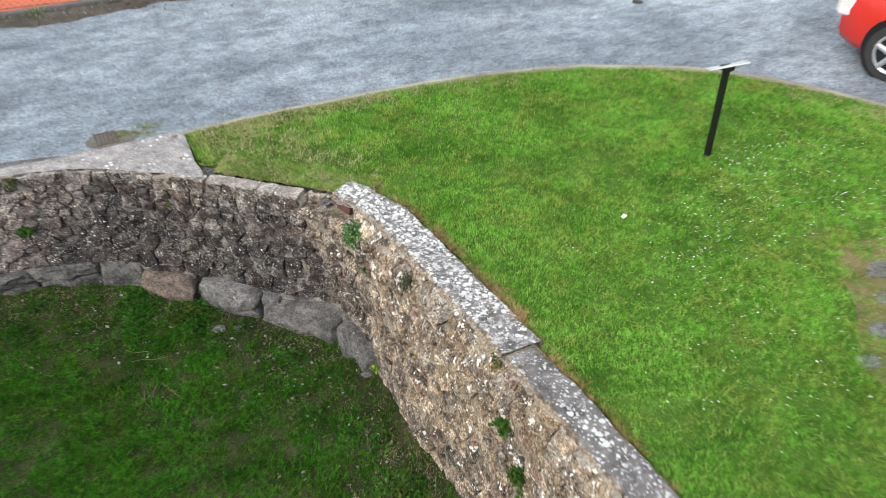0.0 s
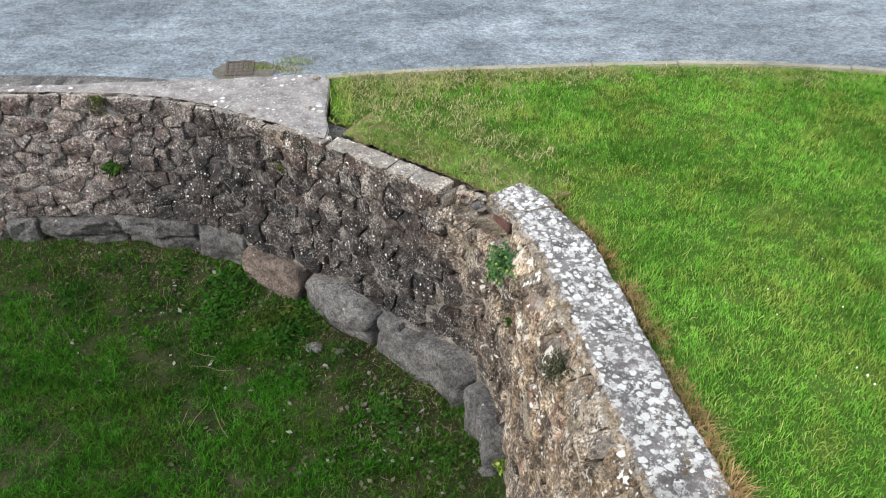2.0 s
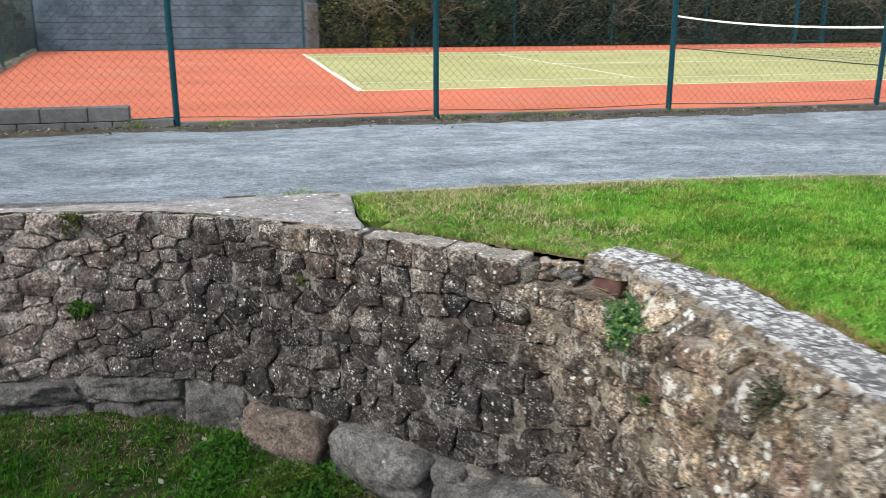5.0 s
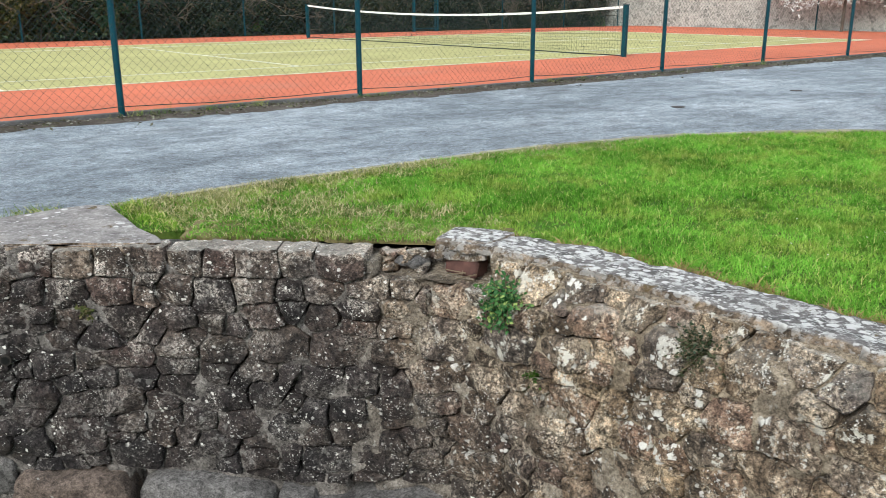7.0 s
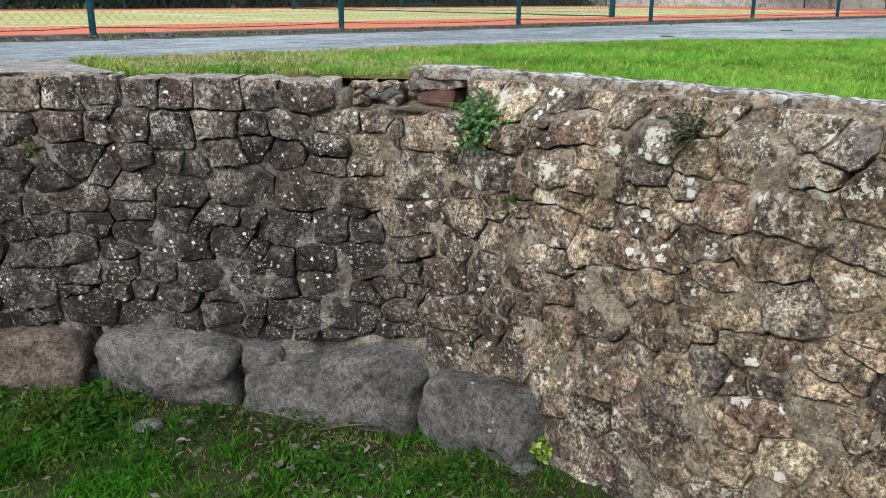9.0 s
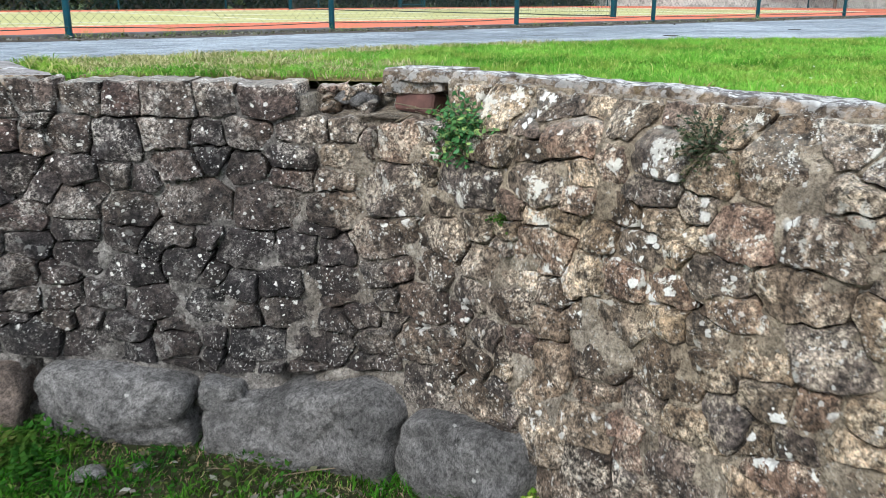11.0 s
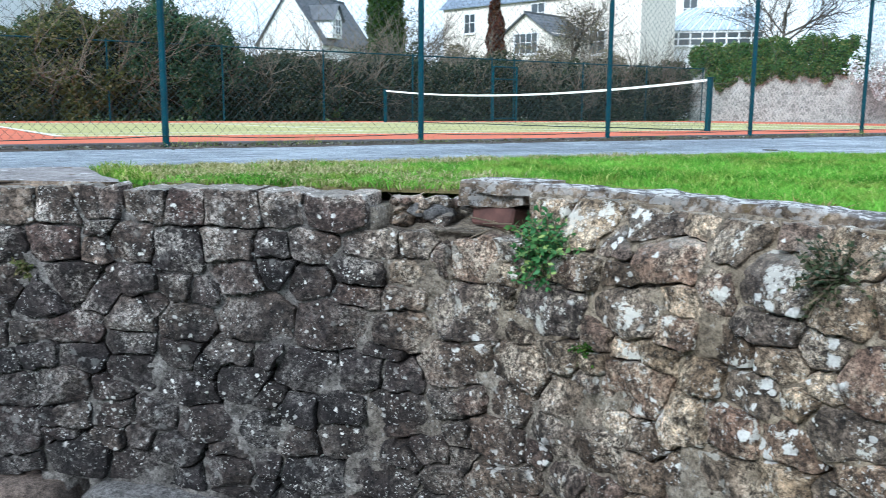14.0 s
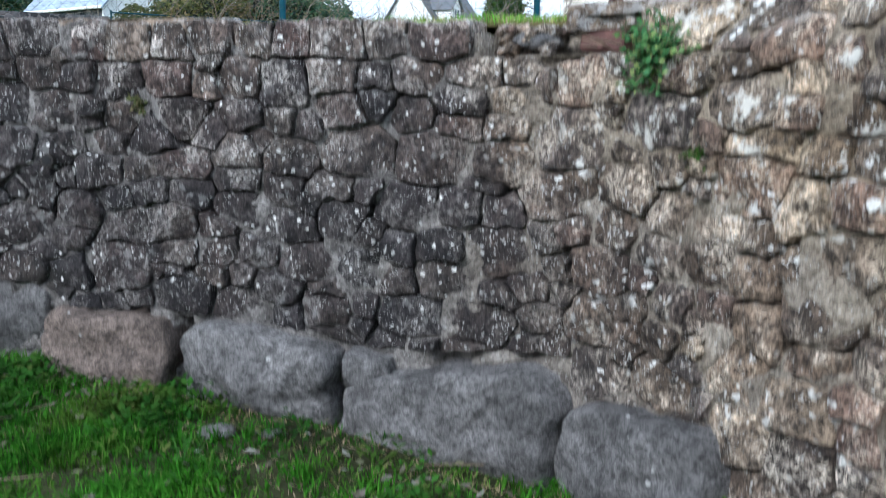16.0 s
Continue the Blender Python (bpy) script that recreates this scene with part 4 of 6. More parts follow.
def coping(name, s0, s1, width, mat, seed, label):
    rows = []
    for s in np.append(np.arange(s0, s1, 0.02), s1):
        taper = 0.78 + 0.22 * min(1, (s - s0) / 0.35)
        inner = -0.002 + 0.024 * nz(s * 4, seed) + 0.016 * nz(s * 13, seed) + 0.008 * nz(s * 37, seed)
        outer = -width * taper + 0.012 * nz(s * 5, seed, 3) + 0.01 * nz(s * 19, seed, 3)
        way = even_way(s)
        low = -2.160 + 0.012 * nz(s * 9, seed, 5)
        ring = []
        for k, (f, zz) in enumerate(((0.0, low), (0.01, CAP_Z + 0.004), (0.05, CAP_Z + 0.020), (0.2, CAP_Z + 0.016), (0.4, CAP_Z + 0.010), (0.6, CAP_Z + 0.006), (0.8, CAP_Z + 0.003), (0.95, CAP_Z), (0.985, CAP_Z - 0.008), (1.0, -2.26))):
            d = inner + (outer - inner) * f + (0.022 * nz(s * 21, zz * 90, seed) + 0.012 * nz(s * 55, zz * 150, seed) if k < 3 else 0.0)
            at_edge = wall_at(s, inner, -2.14) + way * (d - inner)
            ring.append(Vector((at_edge.x, at_edge.y, zz)) + Vector((0, 0, 0.012 * nz(s * 9, d * 9, seed) + 0.006 * nz(s * 27, d * 27, seed) if 0 < k < 9 else 0)))
        rows.append(ring)
    n = len(rows[0])
    verts = [v for r in rows for v in r]
    faces = [(i * n + j, (i + 1) * n + j, (i + 1) * n + j + 1, i * n + j + 1) for i in range(len(rows) - 1) for j in range(n - 1)]
    faces += [tuple(range(n))[::-1], tuple((len(rows) - 1) * n + j for j in range(n))]
    return part(name, mesh_of(name, verts, faces, mat, True), mat, wall, label)


S_JOINT = s_of(2.06, 3.1)
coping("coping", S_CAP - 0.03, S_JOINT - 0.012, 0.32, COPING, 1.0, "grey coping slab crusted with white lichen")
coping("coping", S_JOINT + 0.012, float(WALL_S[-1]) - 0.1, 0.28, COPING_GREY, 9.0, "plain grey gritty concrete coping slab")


# thick broken end of the first slab, over the brick
bm = bmesh.new()
rows = []
for s in np.arange(6.575, 6.775, 0.018):
    low = -2.203 + 0.008 * nz(s * 20) + 0.02 * max(0, (s - 6.72) / 0.08)
    front_ = -0.035 + 0.008 * nz(s * 25, 3)
    rows.append([bm.verts.new(wall_at(s, d, z)) for d, z in ((front_, low), (front_ + 0.008, -2.165), (front_ + 0.004, -2.132), (front_ - 0.012, -2.121), (-0.27, -2.128), (-0.28, low))])
for a, b in zip(rows, rows[1:]):
    for i in range(6):
        j = (i + 1) % 6
        bm.faces.new((a[i], b[i], b[j], a[j]))
bm.faces.new(rows[0])
bm.faces.new(rows[-1][::-1])
bmesh.ops.recalc_face_normals(bm, faces=bm.faces)
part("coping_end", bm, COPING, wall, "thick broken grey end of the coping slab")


# turf and rubble on the broken top of the wall
strip = [wall_at(s, -0.105 + 0.02 * nz(s * 9) + 0.05 * nz(s * 27, 3), 0) for s in np.arange(S_CORNER - 0.02, S_CAP + 0.04, 0.012)] + [wall_at(s, -0.42, 0) for s in np.arange(S_CAP + 0.04, S_CORNER - 0.05, -0.06)]
tagged(part("turf_edge", slab_bm([(p.x, p.y) for p in strip], -2.176, -2.163, 0.003), WORN_SOIL), "bare gritty earth on top of the broken wall", "ground", kind="structure")


# ---- grass ----
def blades(name, poly, density, height, width, material, seed, label, category, ground, thin=None, lean=0.5):
    """Grass as bent blades over a polygon, all in one object."""
    g = np.random.RandomState(seed)
    xs, ys = [p[0] for p in poly], [p[1] for p in poly]
    n = int((max(xs) - min(xs)) * (max(ys) - min(ys)) * density)
    x, y = g.uniform(min(xs), max(xs), n), g.uniform(min(ys), max(ys), n)
    keep = inside(poly, x, y)
    x, y = x[keep], y[keep]
    tuft = np.array([0.9 * noise.noise((a * 6, b * 6, seed)) + 0.6 * noise.noise((a * 1.3, b * 1.3, seed)) + 0.7 * noise.noise((a * 15, b * 15, seed)) for a, b in zip(x, y)])
    if thin is not None:
        keep = g.uniform(0, 1, len(x)) < thin(x, y, tuft)
        x, y, tuft = x[keep], y[keep], tuft[keep]
    n = len(x)
    h = height * g.uniform(0.6, 1.25, n) * np.clip(1 + 0.75 * tuft, 0.35, 2)
    w = width * g.uniform(0.7, 1.3, n)
    a, b = g.uniform(0, 2 * np.pi, n), g.uniform(0, 2 * np.pi, n)
    l = h * g.uniform(0.1, lean * 2, n)
    z = np.array([ground(p, q) for p, q in zip(x, y)]) - 0.004
    v = np.zeros((n, 5, 3))
    cx, cy, lx, ly = np.cos(a) * w / 2, np.sin(a) * w / 2, np.cos(b) * l, np.sin(b) * l
    v[:, 0] = np.stack([x - cx, y - cy, z], 1)
    v[:, 1] = np.stack([x + cx, y + cy, z], 1)
    v[:, 2] = np.stack([x + cx * 0.8 + lx * 0.35, y + cy * 0.8 + ly * 0.35, z + h * 0.6], 1)
    v[:, 3] = np.stack([x - cx * 0.8 + lx * 0.35, y - cy * 0.8 + ly * 0.35, z + h * 0.6], 1)
    v[:, 4] = np.stack([x + lx, y + ly, z + h * (1 - 0.25 * lean)], 1)
    i = np.arange(n)[:, None] * 5
    loops = (i + np.array([[0, 1, 2, 3, 3, 2, 4]])).ravel()
    me = bpy.data.meshes.new(name)
    me.vertices.add(n * 5)
    me.vertices.foreach_set("co", v.ravel())
    me.loops.add(n * 7)
    me.loops.foreach_set("vertex_index", loops)
    me.polygons.add(n * 2)
    starts = (np.arange(n)[:, None] * 7 + np.array([[0, 4]])).ravel()
    me.polygons.foreach_set("loop_start", starts)
    me.materials.append(material)
    me.update(calc_edges=True)
    return tagged(part(name, me, material), label, category, kind="stuff")


def flat(z):
    return lambda x, y: z


front = [(x - 0.02, y - 0.02) for x, y in LAWN_EDGE[:13]] + [(7.85, 0.6), (2.40, 0.6), (2.43, 3.4), (2.45, 4.5), (2.42, 4.95), (2.33, 5.25), (2.16, 5.5), (1.9, 5.80), (1.58, 6.14), (1.24, 6.44), (1.07, 6.56)]
DIRT = [(5.1, 3.3), (6.2, 3.2), (6.2, 0.6), (3.8, 0.6), (4.0, 1.75), (4.6, 2.55)]


def lawn_thin(x, y, t):
    worn = inside(DIRT, x + 0.35 * t, y + 0.3 * t)
    tip = np.clip((np.hypot(x - 1.1, y - 6.6) - 0.35) / 0.9, 0.5, 1.0) * np.clip((np.hypot(x - 1.75, y - 5.6) - 0.1) / 0.45, 0.5, 1.0)
    return np.where(worn, np.clip(0.55 + 0.8 * t, 0.1, 1), 1.0) * np.clip(0.92 + 0.35 * t, 0.5, 1) * tip


blades("lawn_grass", front, 13500, 0.037, 0.0036, GRASS, 3, "short bright green mown grass of the lawn", "grass", flat(LAWN_Z), lawn_thin, 0.6)
rim = [(1.12, 7.10), (2.3, 7.08), (3.9, 6.98), (4.6, 6.8), (3.6, 6.5), (2.6, 6.1), (2.35, 5.3)] + [tuple(wall_at(s, -0.10, 0).xy) for s in np.arange(S_CAP + 0.02, S_CORNER + 0.03, -0.1)]


def rim_thin(x, y, t):
    edge = np.minimum(np.hypot(x - 1.1, y - 6.8) / 1.1, np.minimum((7.1 - y) / 0.22, np.hypot(x - 1.75, y - 5.7) / 0.6))
    return np.clip(1.25 - edge + 0.7 * t, 0, 1)


patch = [(x + 0.12 * nz(x * 3, y * 3, 5), y + 0.12 * nz(x * 3, y * 3, 9)) for x, y in ((p.x, p.y) for p in spline([(5.15, 3.05), (5.7, 2.9), (6.0, 2.3), (5.6, 1.5), (5.0, 1.1), (4.3, 1.3), (4.15, 1.8), (4.55, 2.4), (4.9, 2.75), (5.15, 3.05)], 0.06)[:-1])]
tagged(part("worn_earth", slab_bm(patch, LAWN_Z - 0.05, LAWN_Z + 0.005), WORN_SOIL), "bare brown earth worn through the lawn", "ground", kind="structure")
blades("worn_grass", DIRT, 2600, 0.026, 0.004, DRY_GRASS, 9, "thin dry grass on the worn patch of lawn", "grass", flat(LAWN_Z), lambda x, y, t: np.clip(0.5 + t, 0, 1), 1.0)
blades("cut_grass", rim, 9000, 0.027, 0.0038, THATCH, 5, "paler clipped and yellowing grass at the lawn's edge", "grass", flat(-2.164), rim_thin, 1.1)
turf = [tuple(wall_at(s, -0.10, 0).xy) for s in np.arange(S_CORNER, S_CAP + 0.02, 0.08)] + [tuple(wall_at(s, -0.44, 0).xy) for s in np.arange(S_CAP + 0.02, S_CORNER, -0.08)]
blades("edge_grass", turf, 9500, 0.03, 0.004, GRASS, 15, "short green grass growing over the wall's top", "grass", flat(-2.164), None, 0.9)
side = [(2.26, 5.44), (2.44, 5.0), (2.50, 4.4), (2.49, 3.4), (2.46, 2.6), (2.44, 0.8), (2.34, 0.8), (2.36, 2.6), (2.37, 3.4), (2.385, 4.4), (2.345, 5.0), (2.2, 5.38)]
blades("dry_grass", side, 15000, 0.052, 0.0045, DRY_GRASS, 6, "dry brown grass fringe along the coping", "grass", flat(LAWN_Z), lambda x, y, t: np.clip(0.75 + 1.0 * t, 0, 1), 1.0)

pit_poly = [tuple(wall_at(s, 0.03, PIT_Z).xy) for s in np.arange(S_FIRST, S_LAST, 0.15)] + [(-2.6, 0.9)]


def pit_thin(x, y, t):
    near = np.min(np.hypot(x[:, None] - WALL_X[None, ::8], y[:, None] - WALL_Y[None, ::8]), axis=1)
    bare = np.clip((near - 0.1) / 0.75, 0.30, 1.0)
    return np.clip(bare * (0.75 + 0.8 * t), 0.05, 1.0)


blades("pit_grass", pit_poly, 12500, 0.042, 0.0055, PIT_GRASS, 11, "thin grass and moss in the sunken garden, colour darkened for shade", "grass", pit_z, pit_thin, 0.8)
fringe = LAWN_EDGE[:13] + [(x - 0.26 * (1 if x > 6 else 0.3), y - 0.28) for x, y in LAWN_EDGE[:13]][::-1]
blades("dry_grass", fringe, 5500, 0.032, 0.0038, THATCH, 16, "pale yellowing grass fringe along the kerb", "grass", flat(LAWN_Z), lambda x, y, t: np.clip(0.5 + 1.2 * t, 0, 1), 1.2)
seam = [(1.04, 6.36), (1.2, 6.36), (1.22, 7.04), (1.06, 7.04)]
blades("edge_grass", seam, 9000, 0.036, 0.004, VERGE_GRASS, 18, "short grass creeping over the concrete's edge", "grass", flat(-2.158), lambda x, y, t: np.clip((x - 1.05) / 0.12 + 0.5 * t, 0, 1), 1.1)
blades("pit_litter", pit_poly, 2900, 0.020, 0.0045, STALKS, 21, "dry stalks and thin dead grass along the wall foot", "grass", pit_z,
       lambda x, y, t: np.clip(1.15 - np.min(np.hypot(x[:, None] - WALL_X[None, ::8], y[:, None] - WALL_Y[None, ::8]), axis=1) / 0.7 + 0.5 * t, 0, 1), 1.3)
far_pit = [(-4.15, -2.95), (2.0, -2.95), (1.86, 0.9), (-2.6, 0.9), (-2.6, 6.9), (-4.15, 6.9)]
blades("pit_grass", far_pit, 2600, 0.045, 0.007, PIT_GRASS, 12, "thin grass and moss in the sunken garden, colour darkened for shade", "grass", pit_z, None, 0.8)


# ---- tennis net ----
net = thing("tennis_net", "dark tennis net with white headband between teal posts", "tennis net", at=(NET_X, 0, COURT_Z))
NY0, NY1 = 14.15, 26.75


def net_top(y):
    t = (y - NY0) / (NY1 - NY0) * 2 - 1
    return 0.735 + 0.215 * t * t


for y in (NY0, NY1):
    p = part("post", box_bm(-0.045, 0.045, y - 0.045, y + 0.045, -0.05, 1.0, 0.008), TEAL, net)
    part("cap", box_bm(-0.05, 0.05, y - 0.05, y + 0.05, 1.0, 1.02, 0.004), TEAL, p)
bm = bmesh.new()
for y in np.arange(NY0 + 0.1, NY1 - 0.05, 0.07):
    rod(bm, (0, y, 0.03), (0, y, net_top(y)), 0.0022, sides=3)
for k in range(13):
    for y in np.arange(NY0 + 0.05, NY1 - 0.6, 0.7):
        f = 0.03 + k * 0.068
        rod(bm, (0, y, f * net_top(y) / 0.9), (0, min(y + 0.7, NY1 - 0.05), f * net_top(y + 0.7) / 0.9), 0.0022, sides=3)
part("netting", bm, NETTING, net)
ys = np.linspace(NY0 + 0.05, NY1 - 0.05, 40)
for nm, zf, hh, mat in (("headband", lambda y: net_top(y), 0.048, BAND), ("bottom_cord", lambda y: 0.012 + 0.012 * nz(y), 0.018, NETTING)):
    v, f = [], []
    for y in ys:
        t = zf(y)
        v += [(-0.012, y, t), (0.012, y, t), (0.012, y, t + hh), (-0.012, y, t + hh)]
    for i in range(len(ys) - 1):
        f += [(4 * i + a, 4 * i + (a + 1) % 4, 4 * i + 4 + (a + 1) % 4, 4 * i + 4 + a) for a in range(4)]
    part(nm, mesh_of(nm, v, f, mat), mat, net)


# ---- chain-link fences ----
def chain_link(x0, x1, z0, z1, pitch, r, along):
    """Diagonal wires between two posts. along maps (run, height) to the fence's space."""
    v, f = [], []
    w, h = x1 - x0, z1 - z0
    for sign in (1, -1):
        k = -h
        while k < w:
            a, b = max(0.0, k), min(w, k + h)
            if b - a > 0.02:
                za, zb = (a - k, b - k) if sign > 0 else (h - (a - k), h - (b - k))
                p, q = Vector(along(x0 + a, z0 + za)), Vector(along(x0 + b, z0 + zb))
                d = (q - p).normalized()
                u = d.orthogonal().normalized()
                t = d.cross(u)
                n = len(v)
                for e in (p, q):
                    for i in range(3):
                        an = 2.0944 * i
                        v.append(e + u * (r * math.cos(an)) + t * (r * math.sin(an)))
                f += [(n + i, n + (i + 1) % 3, n + 3 + (i + 1) % 3, n + 3 + i) for i in range(3)]
            k += pitch
    return v, f


def fence(name, label, line, height, z, post_r, pitch, wire_r, rails=(), wires=(), mesh=True, post_z=None):
    """A fence of posts along a line of (x, y) points, with wires and chain-link between them."""
    ob = thing(name, label, "fence")
    for i, (x, y) in enumerate(line):
        bm = rod(bmesh.new(), (x, y, z - 0.1), (x, y, z + height + 0.03), post_r, sides=10)
        p = part("post", bm, TEAL, ob, smooth=False)
        part("post_cap", rod(bmesh.new(), (x, y, z + height + 0.03), (x, y, z + height + 0.05), post_r * 1.15, post_r * 0.5, 10), TEAL, p)
    for (xa, ya), (xb, yb) in zip(line, line[1:]):
        L = math.hypot(xb - xa, yb - ya)
        ux, uy = (xb - xa) / L, (yb - ya) / L
        off = post_r * 0.9

        def along(r, h, xa=xa, ya=ya, ux=ux, uy=uy):
            return (xa + ux * r + uy * off, ya + uy * r - ux * off, z + h)
        for h in rails:
            part("rail", rod(bmesh.new(), (xa, ya, z + h), (xb, yb, z + h), 0.022, sides=8), TEAL, ob)
        for h in wires:
            bm = bmesh.new()
            prev = None
            for k in range(7):
                r = L * k / 6
                c = Vector(along(r, h - 0.025 * (1 - (2 * r / L - 1) ** 2) + 0.01 * nz(r * 2 + xa, h)))
                ring = [bm.verts.new(c + Vector((-uy * 0.004 * a, ux * 0.004 * a, 0.004 * b))) for a, b in ((1, 0), (0, 1), (-1, 0), (0, -1))]
                for q in range(4 if prev else 0):
                    bm.faces.new((prev[q], prev[(q + 1) % 4], ring[(q + 1) % 4], ring[q]))
                prev = ring
            part("line_wire", bm, WIRE, ob)
        if mesh:
            v, f = chain_link(0, L, 0.03, height, pitch, wire_r, along)
            part("chain_link", mesh_of("chain_link", v, f, WIRE), WIRE, ob)
    return ob


posts = [-2.95, -0.17, 2.54, 5.31, 8.12, 10.97, 13.84, 16.89, 20.0, 23.0, 26.0, 29.0, 32.0]
fence("chain_link_fence", "teal chain-link fence along the road side of the court", [(x, FENCE_Y) for x in posts], 2.12, -2.2, 0.032, 0.085, 0.0014, rails=(), wires=(0.05, 2.1))
fence("side_fence", "dark green chain-link fence at the end of the court", [(-2.95, 11.2), (-3.02, 13.2), (-3.13, 14.4), (-3.55, 17.4), (-4.0, 20.5), (-4.5, 24.0), (-5.1, 28.9)], 2.3, -2.2, 0.03, 0.11, 0.002, wires=(1.1, 2.25))
fence("back_fence", "teal chain-link fence in front of the hedge", [(x, 29.15) for x in (2.45, 5.85, 9.22, 12.62, 16.05, 19.5)] + [(20.55, 29.15), (24, 29.1), (27.5, 29.0), (30.8, 28.8)], 2.29, -2.25, 0.028, 0.16, 0.0028, rails=(2.27,), wires=(1.09,))
fence("east_fence", "low teal wire fence before the stone wall", [(31.75, 19.9), (31.85, 16.9), (32.0, 13.9), (32.0, 11.3)], 2.2, -2.25, 0.03, 0.2, 0.003, wires=(1.1, 2.15))
gate = thing("gate", "narrow teal metal gate frame in the back fence", "gate", at=(19.5, 29.05, -2.25))
for x in (0.0, 1.1):
    part("gate_post", rod(bmesh.new(), (x, 0, 0), (x, 0, 2.0), 0.04, sides=8), TEAL, gate)
for z in (0.1, 1.55, 2.0):
    part("gate_bar", rod(bmesh.new(), (0, 0, z), (1.1, 0, z), 0.025, sides=8), TEAL, gate)

# kerb of the court and the low block wall at its corner
ck = thing("court_kerb", "thin dark concrete edging under the court fence", "kerb", kind="structure")
for a, b in zip(posts[1:], posts[2:]):
    part("edging", box_bm(a + 0.004, b - 0.004, FENCE_Y - 0.015, FENCE_Y + 0.055, -2.4, -2.212 + random.uniform(-0.012, 0.008), 0.008), LOWBLOCK, ck)
lw = thing("low_wall", "low dark concrete block wall at the court corner", "wall", kind="structure")
for r in range(2):
    x = -2.98 + 0.22 * r
    while x < -0.62 - 0.25 * r:
        part("block", box_bm(x, min(x + 0.43, -0.62), FENCE_Y - 0.06, FENCE_Y + 0.12, -2.32 + r * 0.145, -2.18 + r * 0.145, 0.006), LOWBLOCK, lw)
        x += 0.44
    for y in np.arange(FENCE_Y + 0.13, 13.6, 0.44):
        part("block", box_bm(-3.16 - 0.03 * (y - 11), -2.98 - 0.03 * (y - 11), y, y + 0.43, -2.32 + r * 0.145, -2.18 + r * 0.145, 0.006), LOWBLOCK, lw)
part("block", box_bm(-0.62, -0.2, FENCE_Y - 0.05, FENCE_Y + 0.1, -2.32, -2.17, 0.006), LOWBLOCK, lw)
tagged(part("side_kerb", slab_bm([(-3.10, 13.9), (-5.12, 29.0), (-5.27, 29.0), (-3.25, 13.9)], -2.4, -2.16, 0.01), KERB), "pale concrete edging under the side fence", "kerb", kind="structure")

# walls at the far side
bw = thing("block_wall", "weathered grey concrete block wall behind the court", "wall", kind="structure")
part("core", box_bm(-5.4, 2.9, 29.36, 29.6, -2.6, -0.66), LOWBLOCK, bw)
for r in range(10):
    x = -5.4 + 0.225 * (r % 2)
    while x < 2.88:
        x1 = min(x + 0.44, 2.88)
        part("block", box_bm(x, x1 - 0.008, 29.33, 29.40, -2.25 + r * 0.16 + 0.006, -2.25 + (r + 1) * 0.16 - 0.006), BLOCK, bw)
        x += 0.45
tagged(part("old_wall", slab_bm([(-40, 29.6), (2.45, 29.6), (2.45, 30.0), (-40, 30.0)], -2.6, -0.05, 0.03), OLD_WALL), "dark old rubble wall rising behind the block wall", "wall", kind="structure")
tagged(part("buttress", box_bm(2.55, 2.95, 29.3, 29.9, -2.6, -0.9, 0.03), LOWBLOCK), "short grey concrete wall end beside the hedge", "wall", kind="structure")


def uneven_wall(name, pts, thick, z0, top, mat, label):
    line = spline(pts, 0.4)
    v, f = [], []
    for i, p in enumerate(line):
        d = (line[min(i + 1, len(line) - 1)] - line[max(i - 1, 0)]).normalized()
        n = Vector((-d.y, d.x)) * thick / 2
        t = top + 0.10 * nz(i * 0.3, top) + 0.04 * nz(i * 1.1, top)
        v += [(p.x - n.x, p.y - n.y, z0), (p.x - n.x, p.y - n.y, t), (p.x, p.y, t + 0.06), (p.x + n.x, p.y + n.y, t), (p.x + n.x, p.y + n.y, z0)]
    for i in range(len(line) - 1):
        f += [(5 * i + k, 5 * i + k + 1, 5 * i + 6 + k, 5 * i + 5 + k) for k in range(4)]
    return tagged(part(name, mesh_of(name, v, f, mat), mat), label, "wall", kind="structure")


uneven_wall("east_wall", [(32.25, 30.6), (32.35, 28.6), (32.5, 24.0), (32.6, 18.0), (32.7, 8.0), (32.7, -10.0)], 0.45, -2.6, 0.05, EAST_WALL, "tall pale rubble wall at the far end of the court")
uneven_wall("west_wall", [(-6.2, 29.8), (-6.4, 24.0), (-6.6, 18.0), (-7.5, 8.0)], 0.45, -2.6, -0.9, OLD_WALL, "old grey rubble wall beyond the side fence")


# ---- shrubs and trees ----
def leaf_cloud(g, n, centre, radii, size, gaps=0.35, freq=0.9, skew=0.0):
    """Small folded leaves in the shell of an uneven blob: vertices and faces."""
    d = g.normal(size=(n * 2, 3))
    d /= np.linalg.norm(d, axis=1)[:, None]
    lump = np.array([noise.noise(Vector(q) * freq * 2 + Vector(centre)) + 0.6 * noise.noise(Vector(q) * freq * 5 + Vector(centre)) for q in d])
    r = (1 + gaps * lump) * g.uniform(0.55, 1.0, n * 2) ** 0.5
    p = d * r[:, None] * np.array(radii) + np.array(centre)
    keep = lump > -0.75
    p = p[keep][:n]
    n = len(p)
    a, b = g.normal(size=(n, 3)), g.normal(size=(n, 3))
    a /= np.linalg.norm(a, axis=1)[:, None]
    b -= a * np.sum(a * b, axis=1)[:, None]
    b /= np.linalg.norm(b, axis=1)[:, None]
    s = size * g.uniform(0.6, 1.4, n)[:, None]
    v = np.stack([p - a * s, p + b * s * 0.45, p + a * s, p - b * s * 0.45], 1)
    return v


